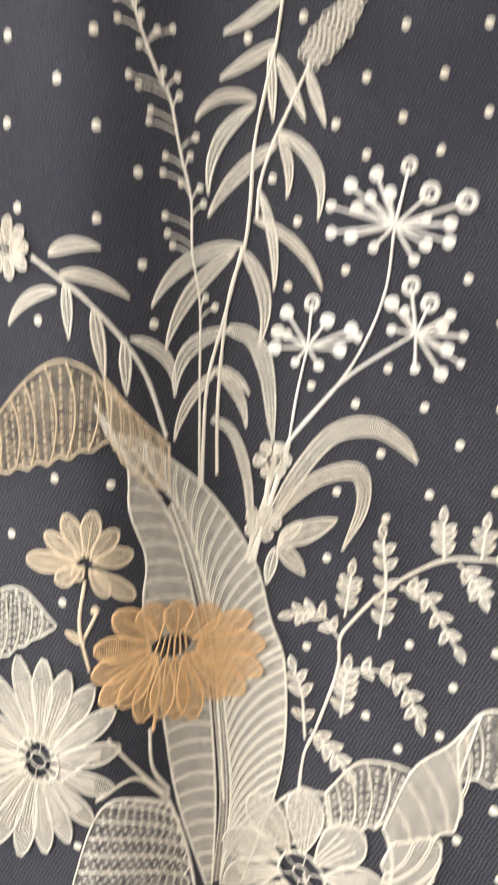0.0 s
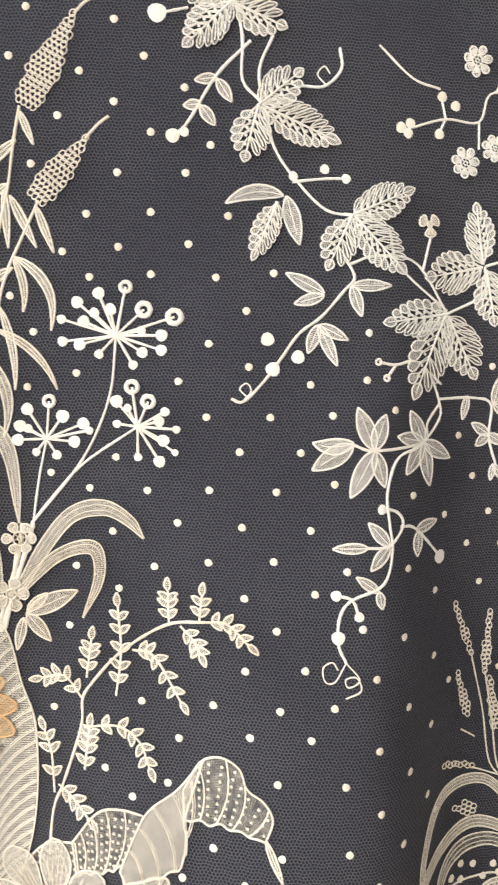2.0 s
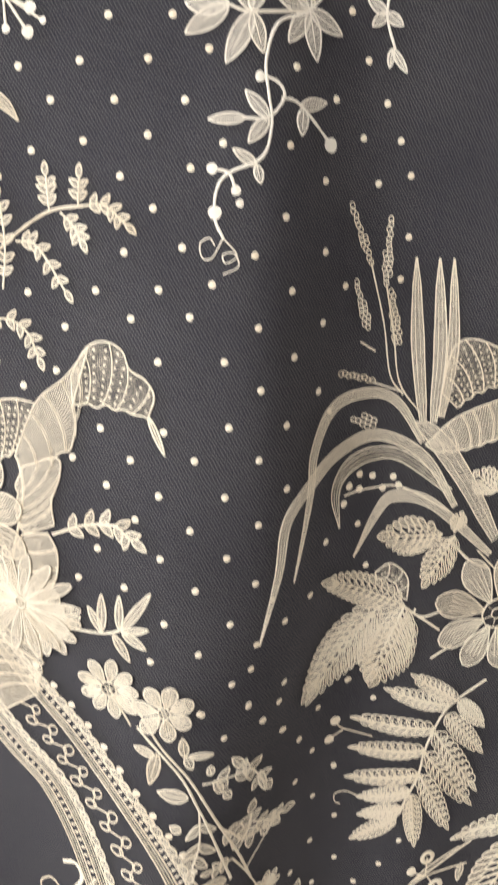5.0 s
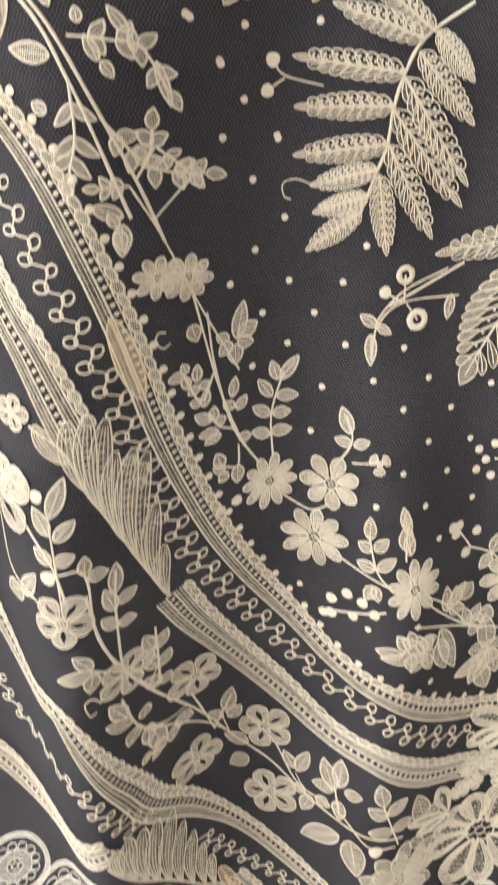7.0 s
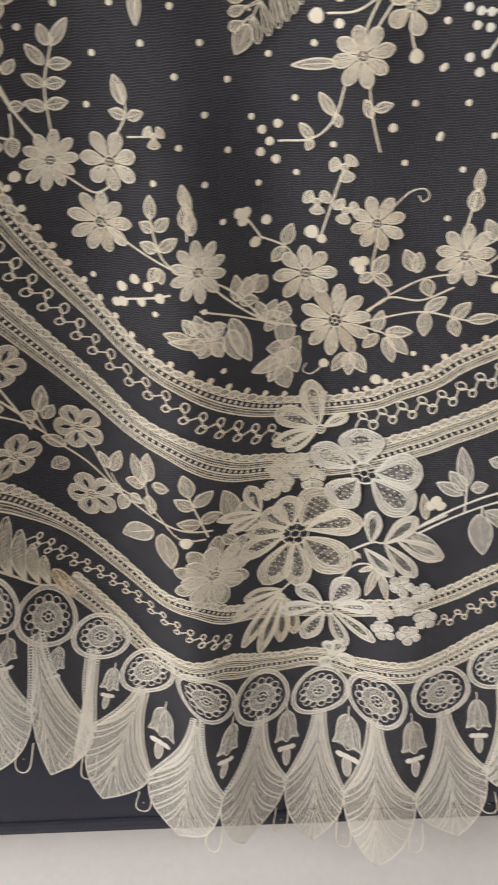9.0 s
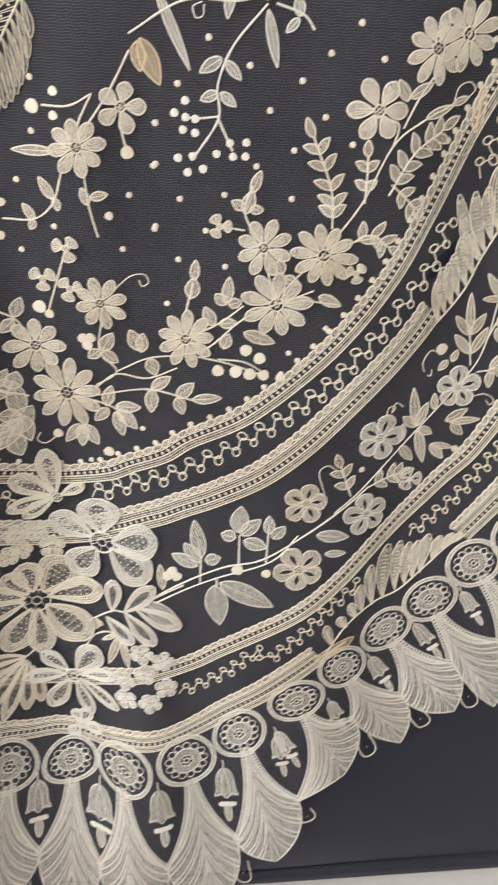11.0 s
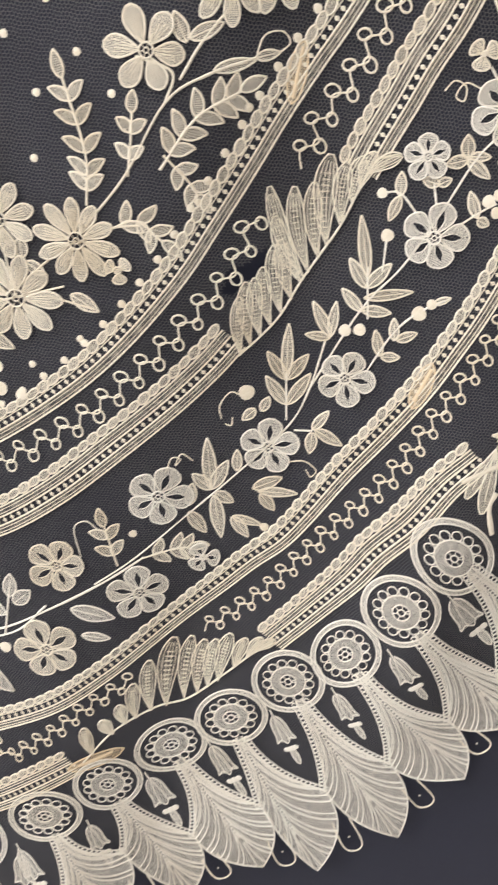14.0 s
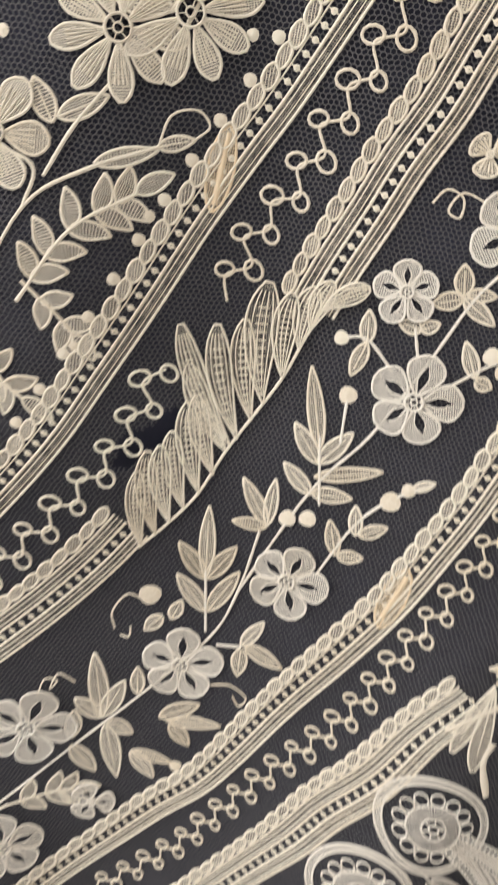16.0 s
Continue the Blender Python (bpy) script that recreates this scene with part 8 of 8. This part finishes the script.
flower(s, 79.8, 613.8, 11.7, 5, 33, core=0.2, slots=True)
leaf(s, 98.4, 598.9, 107.7, 617.0, 7.6)
leaf(s, 97.0, 590.6, 91.6, 604.0, 7.2)
leaf(s, 99.1, 587.6, 109.3, 595.5, 6.7)
leaf(s, 96.0, 576.3, 88.9, 584.1, 6.4)
leaf(s, 97.3, 576.3, 106.8, 578.3, 6.4)
leaf(s, 75.2, 554.6, 62.6, 546.1, 9.6)
leaf(s, 74.7, 552.6, 86.7, 569.5, 7.3)
leaf(s, 109.3, 566.4, 110.4, 575.8, 5.7)
leaf(s, 110.2, 564.4, 118.7, 563.6, 6.3)
leaf(s, 119.9, 549.2, 122.0, 565.2, 6.0)
leaf(s, 120.1, 542.0, 128.5, 546.2, 6.2)
leaf(s, 118.6, 539.7, 115.5, 553.4, 6.0)
leaf(s, 118.6, 530.8, 126.2, 528.9, 5.7)
leaf(s, 118.0, 529.6, 112.4, 538.1, 5.5)
leaf(s, 105.3, 512.5, 88.0, 510.6, 7.0)
leaf(s, 105.5, 514.1, 97.6, 523.9, 6.2)
leaf(s, 105.1, 510.9, 102.4, 501.1, 7.4)
leaf(s, 131.0, 499.5, 127.1, 512.3, 6.2)
leaf(s, 131.7, 498.7, 138.1, 508.0, 6.5)
leaf(s, 130.7, 486.7, 125.5, 499.8, 6.3)
leaf(s, 131.9, 485.2, 137.6, 493.1, 6.7)
leaf(s, 130.4, 473.4, 124.5, 484.1, 6.4)
leaf(s, 131.1, 472.4, 135.9, 476.6, 6.8)
leaf(s, 114.5, 471.4, 108.7, 485.6, 6.4)
leaf(s, 116.2, 464.6, 105.8, 474.7, 5.9)
leaf(s, 118.1, 459.3, 113.1, 451.8, 7.3)
leaf(s, 121.7, 452.9, 121.1, 439.2, 6.3)
leaf(s, 123.2, 447.8, 126.7, 425.9, 7.9)
leaf(s, 120.9, 461.1, 123.0, 467.5, 5.6)
leaf(s, 133.0, 435.6, 142.3, 431.0, 8.8)
leaf(s, 132.7, 433.4, 130.0, 424.7, 6.3)
leaf(s, 160.6, 421.3, 166.2, 440.8, 8.9)
leaf(s, 161.9, 416.1, 170.3, 425.5, 8.1)
leaf(s, 158.5, 416.9, 150.3, 423.8, 7.3)
leaf(s, 172.3, 394.3, 158.2, 402.2, 9.0)
leaf(s, 171.4, 382.5, 159.4, 376.9, 10.7)
berry(s, 93.4, 569.0, 3.8)
berry(s, 94.0, 609.6, 3.3)
curl(s, (106.1, 491.8), (102.6, 496.7), (99.0, 494.6), (100.5, 487.3), (103.6, 487.8))
flower(s, 122.5, 431.1, 5.5, 3, 45, core=0.24, wide=1.00)
s = spray("flower_sprig", [(185.2, 402.8), (189.9, 394.6), (202.0, 366.9), (224.9, 357.7), (240.6, 337.1), (258.4, 331.5)], [(260.3, 332.6), (251.4, 369.0)], [(224.9, 357.7), (223.1, 378.4)], w=1.2, tone="cream", label="sprig of leaves beside the bouquet")
leaf(s, 199.3, 379.3, 194.1, 391.1, 7.1)
leaf(s, 200.9, 377.6, 209.3, 394.4, 7.7)
leaf(s, 205.3, 363.8, 197.8, 365.3, 7.2)
leaf(s, 208.5, 361.0, 202.4, 347.9, 8.0)
leaf(s, 212.0, 362.9, 219.1, 358.4, 7.8)
leaf(s, 222.3, 373.6, 218.1, 395.1, 9.7)
leaf(s, 225.7, 377.8, 228.4, 398.9, 8.8)
leaf(s, 222.3, 373.6, 210.2, 373.3, 8.4)
leaf(s, 228.8, 375.3, 238.9, 375.0, 8.2)
leaf(s, 225.2, 366.7, 224.7, 352.2, 7.7)
leaf(s, 252.1, 368.8, 249.6, 386.1, 9.4)
leaf(s, 254.1, 361.0, 266.6, 368.8, 9.3)
leaf(s, 253.1, 359.0, 242.3, 367.7, 8.7)
leaf(s, 256.6, 347.7, 269.9, 348.4, 8.8)
leaf(s, 256.6, 345.2, 241.9, 348.5, 9.0)
leaf(s, 224.2, 339.2, 200.9, 327.0, 13.8)
leaf(s, 230.7, 338.5, 233.5, 310.2, 14.3)
berry(s, 245.7, 332.3, 4.5)
s = spray("flower_sprig", [(400.6, 314.1), (420.2, 324.2), (443.1, 334.4), (479.9, 348.9), (497.3, 369.3)], [(431.8, 330.3), (432.4, 350.6)], [(457.9, 341.7), (457.9, 369.4)], [(476.2, 346.9), (477.5, 377.0)], [(443.1, 334.4), (443.2, 327.5)], w=1.2, tone="white", label="border sprig of five-petalled flowers and leaves")
flower(s, 501.3, 393.8, 14.6, 5, 7, core=0.2, slots=True)
flower(s, 498.9, 342.3, 17.2, 5, 46, core=0.2, slots=True)
leaf(s, 432.8, 350.6, 427.9, 379.8, 9.6, tone="white")
leaf(s, 431.7, 347.1, 421.3, 362.1, 8.9, tone="white")
leaf(s, 429.8, 344.0, 413.0, 353.8, 9.0, tone="white")
leaf(s, 435.4, 348.2, 445.4, 351.0, 8.9, tone="white")
leaf(s, 457.1, 371.5, 458.7, 391.2, 11.7, tone="white")
leaf(s, 459.0, 369.3, 471.6, 381.5, 9.4, tone="white")
leaf(s, 455.4, 367.3, 445.9, 370.2, 8.7, tone="white")
leaf(s, 460.9, 365.0, 476.5, 359.6, 9.5, tone="white")
leaf(s, 477.8, 370.6, 477.2, 384.1, 7.0, tone="white")
leaf(s, 480.2, 367.1, 488.1, 376.3, 7.9, tone="white")
leaf(s, 441.3, 328.5, 445.6, 295.1, 15.4, tone="white")
leaf(s, 445.0, 330.7, 482.3, 311.6, 15.1, tone="white")
berry(s, 457.1, 341.7, 4.1)
berry(s, 476.6, 339.3, 3.3)
berry(s, 409.6, 336.3, 3.7)
berry(s, 415.7, 335.9, 3.7)
berry(s, 412.8, 340.1, 3.7)
s = spray("vine_spray", [(159.8, 1226.4), (173.0, 1230.5), (192.5, 1227.6), (208.9, 1205.3)], [(208.9, 1205.3), (228.2, 1214.9), (228.5, 1227.9)], [(228.5, 1227.9), (247.5, 1233.4)], [(195.4, 1223.9), (200.0, 1240.8)], [(205.8, 1172.7), (199.4, 1177.9)], w=1.3, tone="white", label="trailing vine with toothed leaves")
veined_leaf(s, 227.3, 1229.2, 223.1, 1257.3, 14.9, "white", count=6)
veined_leaf(s, 226.5, 1227.3, 196.8, 1221.5, 20.0, "white", count=6)
veined_leaf(s, 229.4, 1225.8, 234.3, 1200.0, 17.8, "white", count=6)
veined_leaf(s, 208.9, 1205.3, 174.9, 1200.4, 16.5, "white", count=6)
veined_leaf(s, 207.4, 1203.9, 189.7, 1165.9, 21.3, "white", count=6)
veined_leaf(s, 209.8, 1204.0, 225.2, 1174.7, 20.0, "white", count=6)
flower(s, 199.1, 1245.8, 5.4, 3, 36, core=0.24, wide=1.00)
s = spray("ring_sprig", [(246.0, 1308.5), (229.1, 1306.6), (223.8, 1293.9), (207.1, 1294.1), (190.3, 1289.0)], [(223.8, 1293.9), (224.0, 1281.4)], [(231.8, 1306.7), (237.0, 1319.4)], [(207.1, 1294.1), (205.1, 1302.6)], [(207.1, 1294.1), (203.8, 1287.6)], [(235.8, 1314.4), (240.7, 1301.6)], w=1.1, tone="white", label="thin sprig with ring-shaped blossoms and berries")
berry(s, 184.8, 1288.5, 2.6)
berry(s, 189.3, 1290.7, 2.4)
berry(s, 188.1, 1286.3, 2.4)
berry(s, 205.1, 1303.9, 2.4)
berry(s, 211.8, 1300.2, 2.4)
berry(s, 203.8, 1287.1, 2.4)
berry(s, 240.7, 1300.9, 2.4)
berry(s, 235.6, 1321.8, 2.1)
flower(s, 217.1, 1274.8, 6.9, 7, 10, core=0.36, wide=1.0, open_work=True, tone="white")
flower(s, 231.8, 1282.2, 6.1, 7, 10, core=0.36, wide=1.0, open_work=True, tone="white")
flower(s, 222.0, 1321.1, 6.8, 7, 10, core=0.36, wide=1.0, open_work=True, tone="white")
